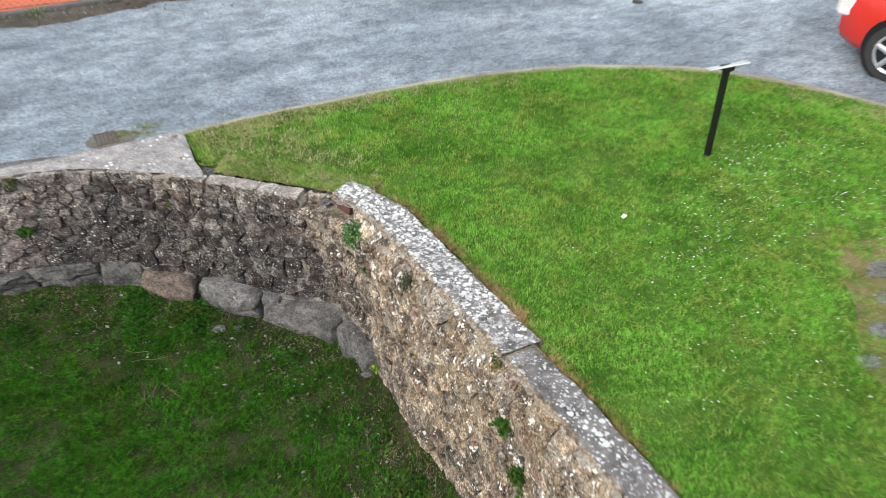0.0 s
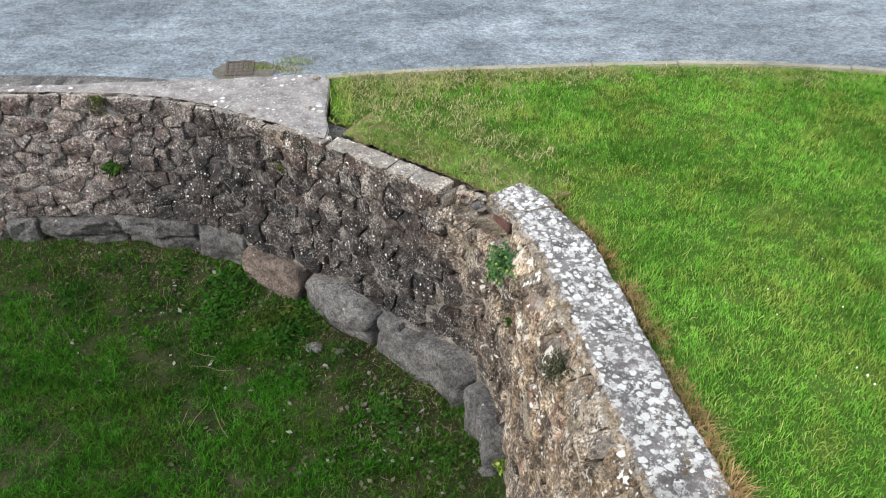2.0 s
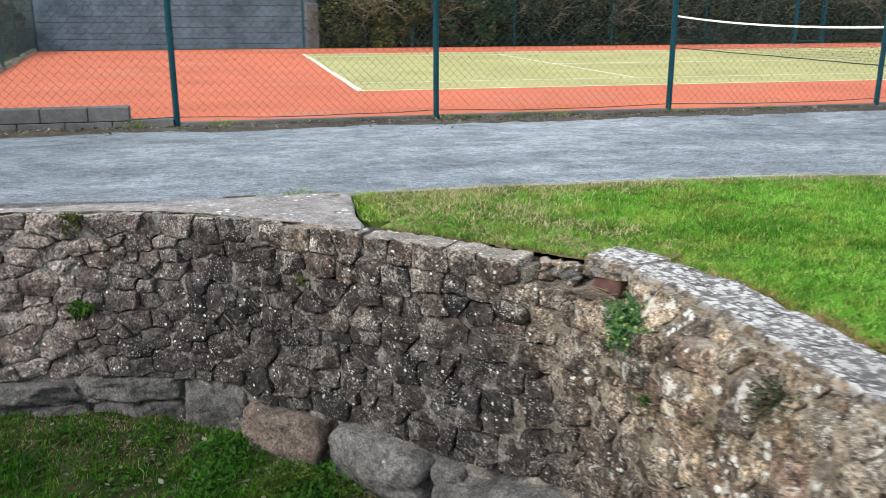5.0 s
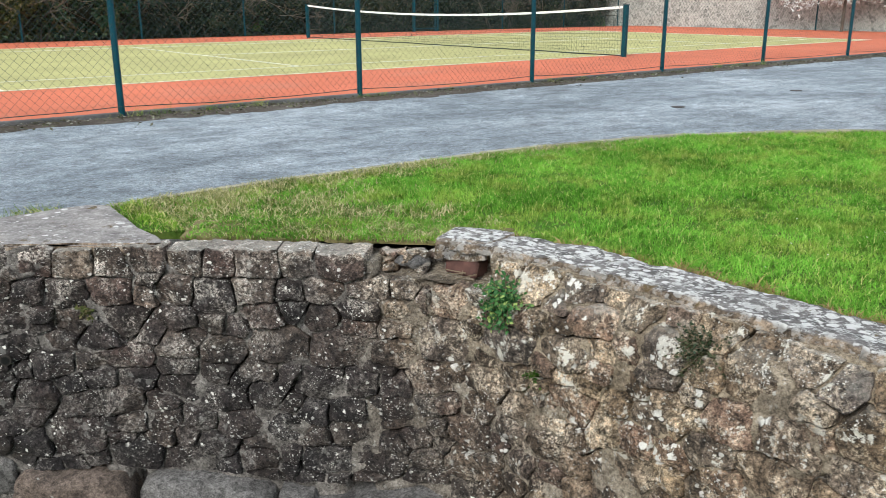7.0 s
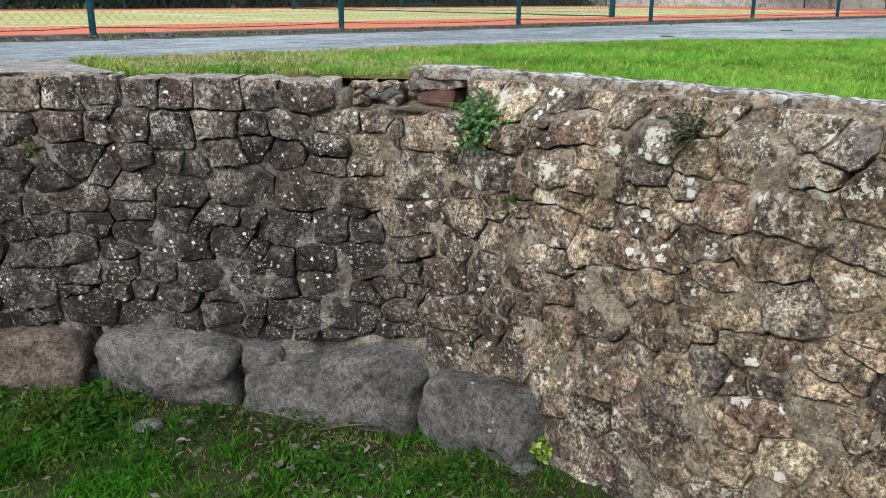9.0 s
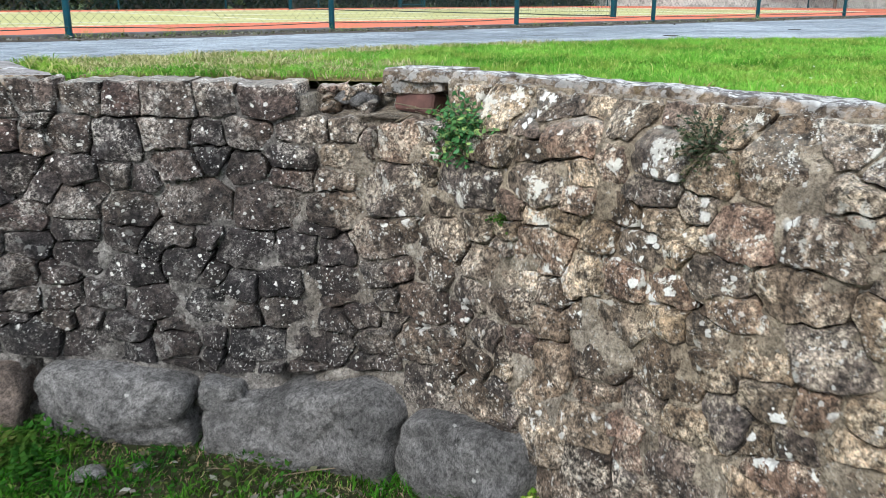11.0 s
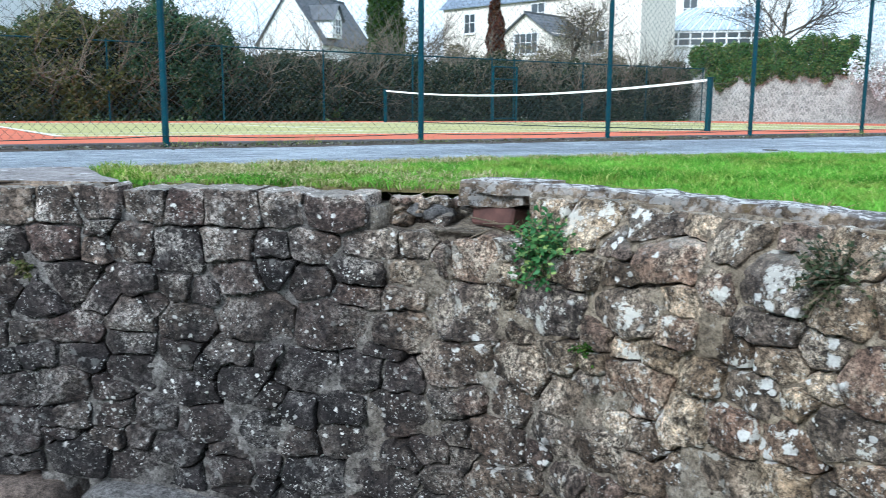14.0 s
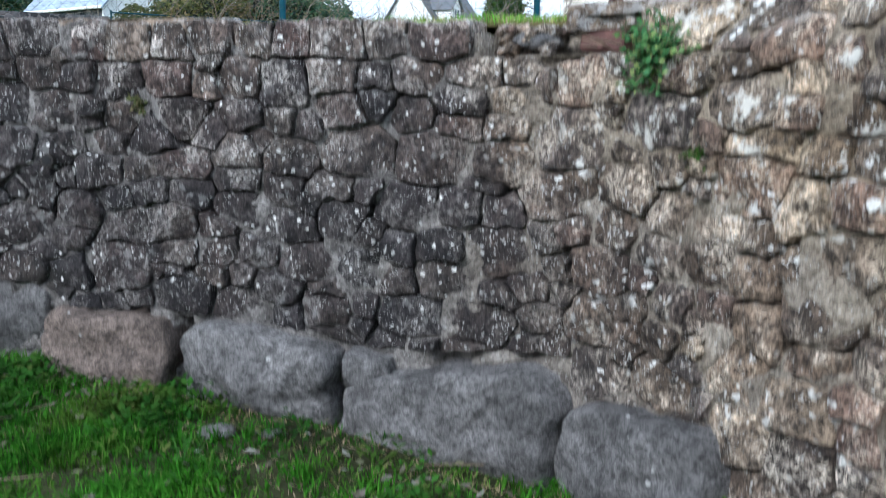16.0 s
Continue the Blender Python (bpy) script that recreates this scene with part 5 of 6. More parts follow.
def leaves_mesh(name, clouds, material):
    v = np.concatenate(clouds)
    n = len(v)
    me = bpy.data.meshes.new(name)
    me.vertices.add(n * 4)
    me.vertices.foreach_set("co", v.ravel())
    me.loops.add(n * 4)
    me.loops.foreach_set("vertex_index", np.arange(n * 4))
    me.polygons.add(n)
    me.polygons.foreach_set("loop_start", np.arange(n) * 4)
    me.materials.append(material)
    me.update(calc_edges=True)
    return me


def twigs(bm, g, start, way, length, r, depth, spread=0.6):
    """A branching limb."""
    a = Vector(start)
    d = Vector(way).normalized()
    k = 3
    for i in range(k):
        b = a + d * (length / k)
        rod(bm, a, b, r * (1 - 0.25 * i), r * (1 - 0.25 * (i + 1)) + 0.002, 5 if r > 0.03 else 3)
        if depth > 0:
            for _ in range(2):
                e = (d + Vector(g.normal(size=3)) * spread).normalized()
                twigs(bm, g, b, e, length * g.uniform(0.45, 0.75), r * 0.5, depth - 1, spread)
        d = (d + Vector(g.normal(size=3)) * 0.18 + Vector((0, 0, 0.05))).normalized()
        a = b


def shrub(name, at, radii, n, size, material, seed, label, category="bush", trunk=0.3, spray=0):
    g = np.random.RandomState(seed)
    ob = thing(name, label, category, at=at)
    clouds = [leaf_cloud(g, n // 2, (0, 0, radii[2] * 0.95), tuple(v * 0.93 for v in radii), size)]
    for _ in range(16):
        q = g.normal(size=3)
        q = q / np.linalg.norm(q) * np.array(radii) * g.uniform(0.7, 1.0)
        clouds.append(leaf_cloud(g, n // 22, (q[0], q[1], radii[2] * 0.95 + q[2] * 1.1), tuple(v * g.uniform(0.2, 0.38) for v in radii), size))
    v = np.concatenate(clouds)
    v = v[v[:, :, 2].min(axis=1) > 0.02]
    part("foliage", leaves_mesh("foliage", [v], material), material, ob)
    # added dark core that stands in for the shade deep in the bush
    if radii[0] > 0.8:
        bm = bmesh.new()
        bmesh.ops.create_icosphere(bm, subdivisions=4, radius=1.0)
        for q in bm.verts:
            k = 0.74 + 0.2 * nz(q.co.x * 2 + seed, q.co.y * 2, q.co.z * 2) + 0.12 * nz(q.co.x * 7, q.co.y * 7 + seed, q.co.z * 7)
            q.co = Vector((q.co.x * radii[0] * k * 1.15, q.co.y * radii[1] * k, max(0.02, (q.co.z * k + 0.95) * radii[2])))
        part("inner_foliage", bm, SHADE_CORE, ob, "near-black core for the shade inside the bush")
    bm = bmesh.new()
    for i in range(4 + spray):
        w = Vector((g.uniform(-0.8, 0.8), g.uniform(-0.8, 0.8), 1.1))
        twigs(bm, g, (g.uniform(-0.4, 0.4) * radii[0], g.uniform(-0.3, 0.3) * radii[1], -0.05), w, radii[2] * g.uniform(1.0, 1.9), 0.03, 2 if spray else 1, 0.5)
    part("stem", bm, TWIG if spray else BARK, ob)
    return ob


rs = random.Random(21)
hl = "dark dense unclipped hedge shrub behind the court"
x = 3.5
i = 0
while x < 32.2:
    h = 1.5 if x < 9.5 else (1.15 if x < 17 else 1.2)
    h *= rs.uniform(0.85, 1.15) * (0.82 if x < 4.5 else 1.0)
    if x < 10:
        shrub("bush", (x, (30.0 if x < 8 else 30.6) + rs.uniform(-0.2, 0.4), -2.3), (1.5, 1.2, h * 1.15), 15000, 0.055, (OLIVE if x < 6.5 else LAUREL), 100 + i,
              "large olive-brown evergreen bush behind the court" if x < 6.5 else "large glossy dark green bush behind the court", spray=4)
    else:
        shrub("bush", (x, 30.9 + rs.uniform(-0.4, 0.5), -2.3), (1.4, 1.0, h), 9000, 0.05, HEDGE, 100 + i, hl, spray=6)
    x += 1.35
    i += 1
for k, (x, y, h) in enumerate(((5.4, 32.6, 1.95), (7.6, 32.8, 1.9), (9.4, 32.6, 1.8))):
    shrub("bush", (x, y, -2.3), (1.6, 1.2, h), 11000, 0.06, LAUREL, 140 + k, "tall dark green bush rising behind the hedge")
for k, (x, y, rx, h) in enumerate(((12.5, 33, 1.6, 1.35), (17.5, 33.5, 1.8, 1.5), (21.5, 33.5, 2.0, 1.55), (25.5, 33.2, 2.0, 1.6), (29.0, 33, 1.8, 1.7))):
    shrub("bush", (x, y, -2.3), (rx, 1.2, h), 8000, 0.055, TWIGGY if k > 1 else HEDGE, 150 + k, "tangle of bare brown twigs and sparse leaves", spray=8)
shrub("bush", (13.6, 30.3, -2.2), (0.5, 0.4, 0.95), 900, 0.07, IVY, 171, "small bright green shrub in the hedge")

# ivy that hangs over the east wall
ivy = thing("ivy", "thick green ivy hanging over the top of the stone wall", "ivy", at=(32.3, 26, 0))
g = np.random.RandomState(5)
cl = []
for k in range(300):
    y = g.uniform(-3.9, 4.7)
    hang = g.uniform(0, 1) * (0.55 + 0.8 * abs(nz(y * 1.9, 4)))
    cl.append(leaf_cloud(g, 240, (0.1 - 0.45 * hang + g.uniform(-0.1, 0.1), y, 1.0 + 0.25 * nz(y * 0.9) - 1.9 * hang), (0.24, 0.26, 0.30), 0.06))
part("foliage", leaves_mesh("foliage", cl, IVY), IVY, ivy)
for k in range(9):
    y = -3.6 + k * 0.95
    bm = bmesh.new()
    a = Vector((-0.24, y, -0.35))
    for i in range(6):
        b = a + Vector((0, g.normal() * 0.12, 0.24))
        rod(bm, a, b, 0.022 - 0.002 * i, 0.020 - 0.002 * i, 5)
        a = b
    part("stem", bm, BARK, ivy, "woody climbing ivy stem")


def tree(name, at, height, trunk_r, crown, material, seed, label, leaf=0.06, n=4000, limbs=7, category="tree", spread=0.55, first=0.35, clumps=14):
    g = np.random.RandomState(seed)
    ob = thing(name, label, category, at=at)
    bm = bmesh.new()
    rod(bm, (0, 0, -0.1), (0.05, 0, height * 0.4), trunk_r, trunk_r * 0.75, 9)
    rod(bm, (0.05, 0, height * 0.4), (0, 0.1, height * 0.75), trunk_r * 0.75, trunk_r * 0.3, 8)
    for _ in range(limbs):
        a = g.uniform(0, 2 * math.pi)
        twigs(bm, g, (0.03, 0, height * g.uniform(first, 0.7)), (math.cos(a), math.sin(a), g.uniform(0.3, 1.1)), height * g.uniform(0.3, 0.45), trunk_r * 0.45, 3, spread)
    part("trunk", bm, BARK, ob)
    if n:
        cl = [leaf_cloud(g, n // clumps, (g.uniform(-0.7, 0.7) * crown[0], g.uniform(-0.7, 0.7) * crown[1], height * 0.7 + g.uniform(-0.8, 0.8) * crown[2]), tuple(v * g.uniform(0.25, 0.45) for v in crown), leaf) for _ in range(clumps)]
        part("crown", leaves_mesh("crown", cl, material), material, ob)
    return ob


tree("magnolia_tree", (31.2, 18.6, -2.25), 4.6, 0.06, (1.2, 3.4, 2.2), BLOSSOM, 31, "small tree covered in white blossom before the stone wall", 0.07, 26000, 6, clumps=46)
tree("bare_tree", (43.0, 33.5, -2.3), 8.0, 0.15, (3, 3, 2.5), TWIGGY, 33, "leafless spreading tree behind the wall", 0.05, 0, 8, first=0.3)
tree("bare_tree", (34.0, 41.0, -2.3), 6.4, 0.12, (1.8, 1.6, 2.0), TWIGGY, 35, "small leafless tree with pale fine twigs", 0.06, 3000, 8)
tree("bare_tree", (24.5, 44.0, -2.3), 5.6, 0.10, (1.8, 1.6, 1.8), TWIGGY, 37, "small leafless tree with pale fine twigs", 0.06, 2200, 8)


def column_tree(at, height, r, material, seed, label):
    g = np.random.RandomState(seed)
    ob = thing("conifer", label, "tree", at=at)
    part("trunk", rod(bmesh.new(), (0, 0, -0.1), (0, 0, height * 0.9), 0.14, 0.03, 8), BARK, ob)
    cl = []
    for k in range(26):
        t = k / 25
        w = r * (0.75 + 0.35 * math.sin(math.pi * min(1, t * 1.1))) * (1 if t < 0.8 else (1.05 - t) / 0.25)
        cl.append(leaf_cloud(g, 2000, (g.uniform(-0.1, 0.1), g.uniform(-0.1, 0.1), 0.6 + t * (height - 0.8)), (w, w, height / 14), 0.08, 0.2, 1.4))
    part("crown", leaves_mesh("crown", cl, material), material, ob)


column_tree((21.1, 40.0, -2.3), 8.0, 0.82, CYPRESS, 41, "tall narrow dark green cypress")
column_tree((27.7, 40.0, -2.3), 6.6, 0.42, RUSSET, 43, "narrow russet-brown conifer behind the hedge")


# ---- houses ----
def gable_roof(parent, w, l, eave, ridge, mat, over=0.25, course=0.35, thick=0.08):
    """Slated roof over a block w wide in x and l long in y, ridge along y, in courses that step."""
    roof = part("roof", box_bm(-0.06, 0.06, -l / 2 - over, l / 2 + over, ridge, ridge + 0.12), mat, parent)
    slope = math.hypot(w / 2 + over, ridge - eave)
    n = int(slope / course)
    for side in (-1, 1):
        for k in range(n):
            a, b = k / n, (k + 1.12) / n
            xa, xb = side * (w / 2 + over) * (1 - a), side * (w / 2 + over) * max(0, 1 - b)
            za, zb = eave - 0.2 + (ridge + 0.2 - eave) * a, eave - 0.2 + (ridge + 0.2 - eave) * min(1, b)
            v = [(xa, -l / 2 - over, za + 0.05), (xa, l / 2 + over, za + 0.05), (xb, l / 2 + over, zb + 0.02), (xb, -l / 2 - over, zb + 0.02)]
            v += [(x, y, z - thick) for x, y, z in v]
            f = [(0, 1, 2, 3), (7, 6, 5, 4), (0, 4, 5, 1), (1, 5, 6, 2), (2, 6, 7, 3), (3, 7, 4, 0)]
            part("slate_course", mesh_of("slate_course", v, f, mat), mat, roof)
    return roof


def gable_body(w, l, eave, ridge):
    bm = bmesh.new()
    prof = [(-w / 2, 0), (w / 2, 0), (w / 2, eave), (0, ridge), (-w / 2, eave)]
    a = [bm.verts.new((x, -l / 2, z)) for x, z in prof]
    b = [bm.verts.new((x, l / 2, z)) for x, z in prof]
    bm.faces.new(a)
    bm.faces.new(b[::-1])
    for i in range(5):
        j = (i + 1) % 5
        bm.faces.new((a[j], a[i], b[i], b[j]))
    bmesh.ops.recalc_face_normals(bm, faces=bm.faces)
    return bm


def window(parent, x, y, z, w, h, face="-y", bars=1):
    """A window proud of a wall that looks to -y or -x."""
    def place(u0, u1, v0, v1, d0, d1):
        return box_bm(x + u0, x + u1, y - d1, y - d0, z + v0, z + v1) if face == "-y" else box_bm(x - d1, x - d0, y + u0, y + u1, z + v0, z + v1)
    win = part("window", place(-w / 2, w / 2, 0, h, -0.05, 0.02), GLASS, parent)
    for u0, u1, v0, v1 in ((-w / 2 - 0.07, -w / 2 + 0.03, -0.06, h + 0.06), (w / 2 - 0.03, w / 2 + 0.07, -0.06, h + 0.06), (-w / 2, w / 2, h - 0.03, h + 0.06), (-w / 2, w / 2, -0.06, 0.03)):
        part("frame", place(u0, u1, v0, v1, 0.0, 0.06), TRIM, win)
    for k in range(bars):
        u = -w / 2 + w * (k + 1) / (bars + 1)
        part("bar", place(u - 0.025, u + 0.025, 0.03, h - 0.03, 0.0, 0.045), TRIM, win)
    part("bar", place(-w / 2, w / 2, h * 0.55 - 0.025, h * 0.55 + 0.025, 0.0, 0.042), TRIM, win)
    part("sill", place(-w / 2 - 0.1, w / 2 + 0.1, -0.13, -0.06, 0.0, 0.14), TRIM, win)
    return win


def house(label, at, turn, w, l, eave, ridge, wall_mat, roof_mat, windows=(), chimney=None):
    ob = thing("house", label, "house", at=at)
    ob.rotation_euler = (0, 0, radians(turn))
    part("wall", gable_body(w, l, eave, ridge), wall_mat, ob)
    roof = gable_roof(ob, w, l, eave, ridge, roof_mat)
    for args in windows:
        window(ob, *args)
    if chimney:
        cx, cy = chimney
        ch = part("chimney", box_bm(cx - 0.35, cx + 0.35, cy - 0.3, cy + 0.3, ridge - 1.0, ridge + 0.9, 0.03), wall_mat, ob)
        for o in (-0.15, 0.15):
            part("chimney_pot", rod(bmesh.new(), (cx + o, cy, ridge + 0.9), (cx + o, cy, ridge + 1.25), 0.11, 0.09, 8), BRICK, ch)
    return ob


# white gabled house with a dormer, its gable to the court
h1 = house("white rendered house with a steep slate roof and dormer", (29.3, 65.3, -2.4), -52, 5.2, 9.0, 5.4, 9.2, WHITE_WALL, SLATE)
dm = part("dormer", gable_body(1.5, 2.6, 1.5, 2.3), WHITE_WALL, h1, "white dormer window")
dm.matrix_basis = pose(1.75, -2.9, 5.75, 0, 0, 90)
win = part("window", box_bm(-0.4, 0.4, -1.34, -1.30, 0.35, 1.35), GLASS, dm)
# dormer roof and glazing bars
for sgn in (-1, 1):
    v = [(sgn * 0.95, -1.5, 1.30), (sgn * 0.95, 1.3, 1.30), (0, 1.3, 2.45), (0, -1.5, 2.45)]
    v += [(x, y, z - 0.07) for x, y, z in v]
    part("dormer_roof", mesh_of("dormer_roof", v, [(0, 1, 2, 3), (7, 6, 5, 4), (0, 4, 5, 1), (1, 5, 6, 2), (2, 6, 7, 3), (3, 7, 4, 0)], SLATE), SLATE, dm)
for u in (-0.43, 0.0, 0.43):
    part("bar", box_bm(u - 0.04, u + 0.04, -1.38, -1.345, 0.3, 1.4), TRIM, dm)
for z in (0.3, 0.85, 1.36):
    part("bar", box_bm(-0.39, 0.39, -1.375, -1.345, z - 0.03, z + 0.04), TRIM, dm)

# cream house with a small gabled porch
h2 = house("large cream rendered house with a slate roof", (41.95, 52.33, -2.4), 13.6, 4.5, 17.5, 8.5, 10.4, CREAM_WALL, BLUE_SLATE,
           [(-2.25, 6.0, 6.4, 1.1, 1.4, "-x", 1), (-2.25, -0.45, 6.7, 1.2, 1.4, "-x", 1), (-2.25, -5.5, 4.4, 1.2, 1.5, "-x", 1)])
h3 = house("small white gabled porch of the cream house", (38.35, 48.6, -2.4), -76.4, 4.2, 4.4, 5.5, 6.9, CREAM_WALL, SLATE, [(0, -2.2, 4.3, 1.9, 1.3, "-y", 3)])
# pale blue-white house with a conservatory
h4 = house("white rendered house with tall sash windows", (59.5, 55.5, -2.4), 41, 9.0, 19.0, 10.5, 13.5, WHITE_WALL, BLUE_SLATE,
           [(-4.5, 3.6, 8.1, 1.0, 1.6, "-x", 1), (-4.5, -0.6, 8.1, 1.1, 1.6, "-x", 1)])
cons = thing("conservatory", "white framed glazed conservatory against the white house", "conservatory", at=(51.8, 46.2, -2.4))
cons.rotation_euler = (0, 0, radians(-48.6))
part("wall", box_bm(-3.8, 3.8, -1.8, 3.4, 0, 5.25, 0.02), WHITE_WALL, cons)
for k in range(9):
    x0 = -3.75 + k * 0.83
    part("pane", box_bm(x0 + 0.06, x0 + 0.78, -1.86, -1.81, 5.35, 6.2), GLASS, cons)
    part("frame", box_bm(x0 - 0.06, x0 + 0.06, -1.9, -1.8, 5.25, 6.3), TRIM, cons)
    part("frame", box_bm(x0 + 0.06, x0 + 0.78, -1.89, -1.8, 5.75, 5.85), TRIM, cons)
for z0, z1 in ((5.2, 5.36), (6.2, 6.36)):
    part("rail", box_bm(-3.85, 3.85, -1.93, -1.8, z0, z1), TRIM, cons)
for k in range(12):
    x0 = -3.85 + k * 0.64
    u0, u1 = (2.6 + 0.72 * x0 * 0.9, 2.6 + 0.72 * x0 * 0.9 + 0.42)
    v = [(x0, -2.0, 6.38), (x0 + 0.58, -2.0, 6.38), (u1 - 1.4, 1.2, 8.3), (u0 - 1.4, 1.2, 8.3)]
    v += [(a, b, c - 0.05) for a, b, c in v]
    part("roof_panel", mesh_of("roof_panel", v, [(0, 1, 2, 3), (7, 6, 5, 4), (0, 4, 5, 1), (1, 5, 6, 2), (2, 6, 7, 3), (3, 7, 4, 0)], ROOF_GLASS), ROOF_GLASS, cons)
    w_ = [Vector((x0 - 0.03, -2.0, 6.40)), Vector((u0 - 1.45, 1.2, 8.32))]
    part("glazing_bar", rod(bmesh.new(), w_[0], w_[1], 0.035, sides=6), TRIM, cons)
# pale-roofed house beyond the block wall, its white gable to the court
h5 = house("white gabled house with a pale blue slate roof", (3.84, 41.34, -2.4), 30.7, 5.0, 4.8, 3.6, 6.3, WHITE_WALL, PALE_SLATE)
part("side_wall", box_bm(-2.53, -2.505, -2.38, 2.38, 0, 3.5), OLD_WALL, h5, "bare grey rubble side wall")
part("gutter", rod(bmesh.new(), (-2.72, -2.6, 3.42), (-2.72, 2.6, 3.42), 0.06, sides=8), TRIM, h5)
part("downpipe", rod(bmesh.new(), (-2.58, -2.45, 0.0), (-2.58, -2.45, 3.4), 0.04, sides=8), TRIM, h5)
tree("evergreen_tree", (-1.2, 45.5, -2.4), 7.5, 0.22, (3.4, 2.4, 2.6), LAUREL, 51, "dark evergreen tree rising behind the old wall", 0.09, 26000, 6, clumps=30)


# ---- on the lawn and road ----
sign = thing("lectern_sign", "black steel post with a tilted pale information panel", "sign", at=(5.22, 4.58, LAWN_Z))
part("post", box_bm(-0.024, 0.024, -0.024, 0.024, -0.1, 0.86, 0.004), BLACK, sign)
pn = part("panel", box_bm(-0.165, 0.165, -0.11, 0.11, -0.005, 0.005, 0.002), SIGN, sign, "pale grey sloping panel")
pn.matrix_basis = pose(0, 0, 0.89, 20, 14, 150)
rim_ = part("bracket", box_bm(-0.05, 0.05, -0.04, 0.04, 0.85, 0.89), BLACK, sign)

# flat stones set in the worn patch of the lawn
rnd = random.Random(5)
for x, y, r in ((5.2, 2.66, 0.15), (4.95, 2.42, 0.13), (4.6, 2.2, 0.12), (4.28, 2.02, 0.11), (5.4, 2.1, 0.22), (4.75, 1.7, 0.2), (5.7, 2.6, 0.2), (4.45, 1.72, 0.1)):
    n = 9
    o = [(x + r * rnd.uniform(0.75, 1.15) * math.cos(2 * math.pi * k / n), y + 0.75 * r * rnd.uniform(0.75, 1.15) * math.sin(2 * math.pi * k / n)) for k in range(n)]
    tagged(part("flagstone", slab_bm(o, LAWN_Z - 0.05, LAWN_Z + 0.014, 0.01), BOULDER), "flat grey stone set in the worn lawn", "flagstone", "flat stones in the lawn")

# daisies: tiny discs of petals in drifts
g = np.random.RandomState(8)
v, f = [], []
for cx, cy, r, n in ((4.4, 3.6, 0.6, 90), (5.2, 3.9, 0.7, 110), (5.5, 4.35, 0.3, 40), (3.9, 2.9, 0.6, 40), (4.0, 1.9, 0.7, 45), (6.2, 4.2, 0.7, 90), (3.2, 2.4, 0.8, 25), (3.4, 4.1, 0.9, 20), (5.9, 3.4, 0.5, 80)):
    for _ in range(int(n * 1.2)):
        x, y = cx + g.normal() * r * 0.5, cy + g.normal() * r * 0.5
        if x < 2.45:
            continue
        z, s = LAWN_Z + g.uniform(0.03, 0.055), g.uniform(0.003, 0.0058)
        t = Vector((g.uniform(-0.4, 0.4), g.uniform(-0.4, 0.4), 1)).normalized()
        u = t.orthogonal().normalized()
        w = t.cross(u)
        k = len(v)
        v += [Vector((x, y, z)) + (u * math.cos(a * 1.0472) + w * math.sin(a * 1.0472)) * s for a in range(6)]
        v += [Vector((x, y, z - 0.004)), ]
        f += [(k + a, k + (a + 1) % 6, k + 6) for a in range(6)]
tagged(part("daisies", mesh_of("daisies", v, f, DAISY)), "scattered small white daisies in the lawn", "flowers", kind="stuff")
tagged(part("leaf_litter", leaves_mesh("leaf_litter", [np.array([[(3.865, 4.07, LAWN_Z + .03), (3.905, 4.08, LAWN_Z + .045), (3.895, 4.12, LAWN_Z + .04), (3.86, 4.105, LAWN_Z + .03)]])], DAISY)), "scrap of white paper on the lawn", "litter")

# drain grate at the road edge
DX, DY = 0.435, 7.445
silt = [(DX + 0.04 + (0.24 + 0.08 * nz(a * 2.1, 5)) * math.cos(a), DY - 0.04 + (0.17 + 0.05 * nz(a * 2.7, 8)) * math.sin(a)) for a in np.arange(0, 6.2, 0.2)]
tagged(part("silt", slab_bm(silt, ROAD_Z - 0.02, ROAD_Z + 0.004, 0.002), WORN_SILT), "brown silt washed round the drain", "dirt", kind="stuff")
dr = thing("drain_grate", "small rusty iron drain grate at the road edge", "drain", at=(DX, DY, -2.246))
for x0, x1, y0, y1 in ((-0.10, 0.10, -0.12, -0.103), (-0.10, 0.10, 0.103, 0.12), (-0.10, -0.084, -0.103, 0.103), (0.084, 0.10, -0.103, 0.103)):
    part("frame", box_bm(x0, x1, y0, y1, -0.02, 0.006), GRATE, dr)
for k in range(4):
    part("bar", box_bm(-0.058 + k * 0.034, -0.044 + k * 0.034, -0.103, 0.103, -0.015, 0.004), GRATE, dr)
for k in range(3):
    part("cross_bar", box_bm(-0.084, 0.084, -0.062 + k * 0.055, -0.049 + k * 0.055, -0.017, 0.002), GRATE, dr)
# two small iron covers in the road
COVERS = ((7.37, 8.24), (9.92, 8.35))
for x, y in COVERS:
    c = tagged(part("service_cover", rod(bmesh.new(), (x, y, ROAD_Z - 0.02), (x, y, ROAD_Z + 0.008), 0.075, 0.07, 14), IRON), "small round iron service cover in the road", "service cover", "covers in the road")


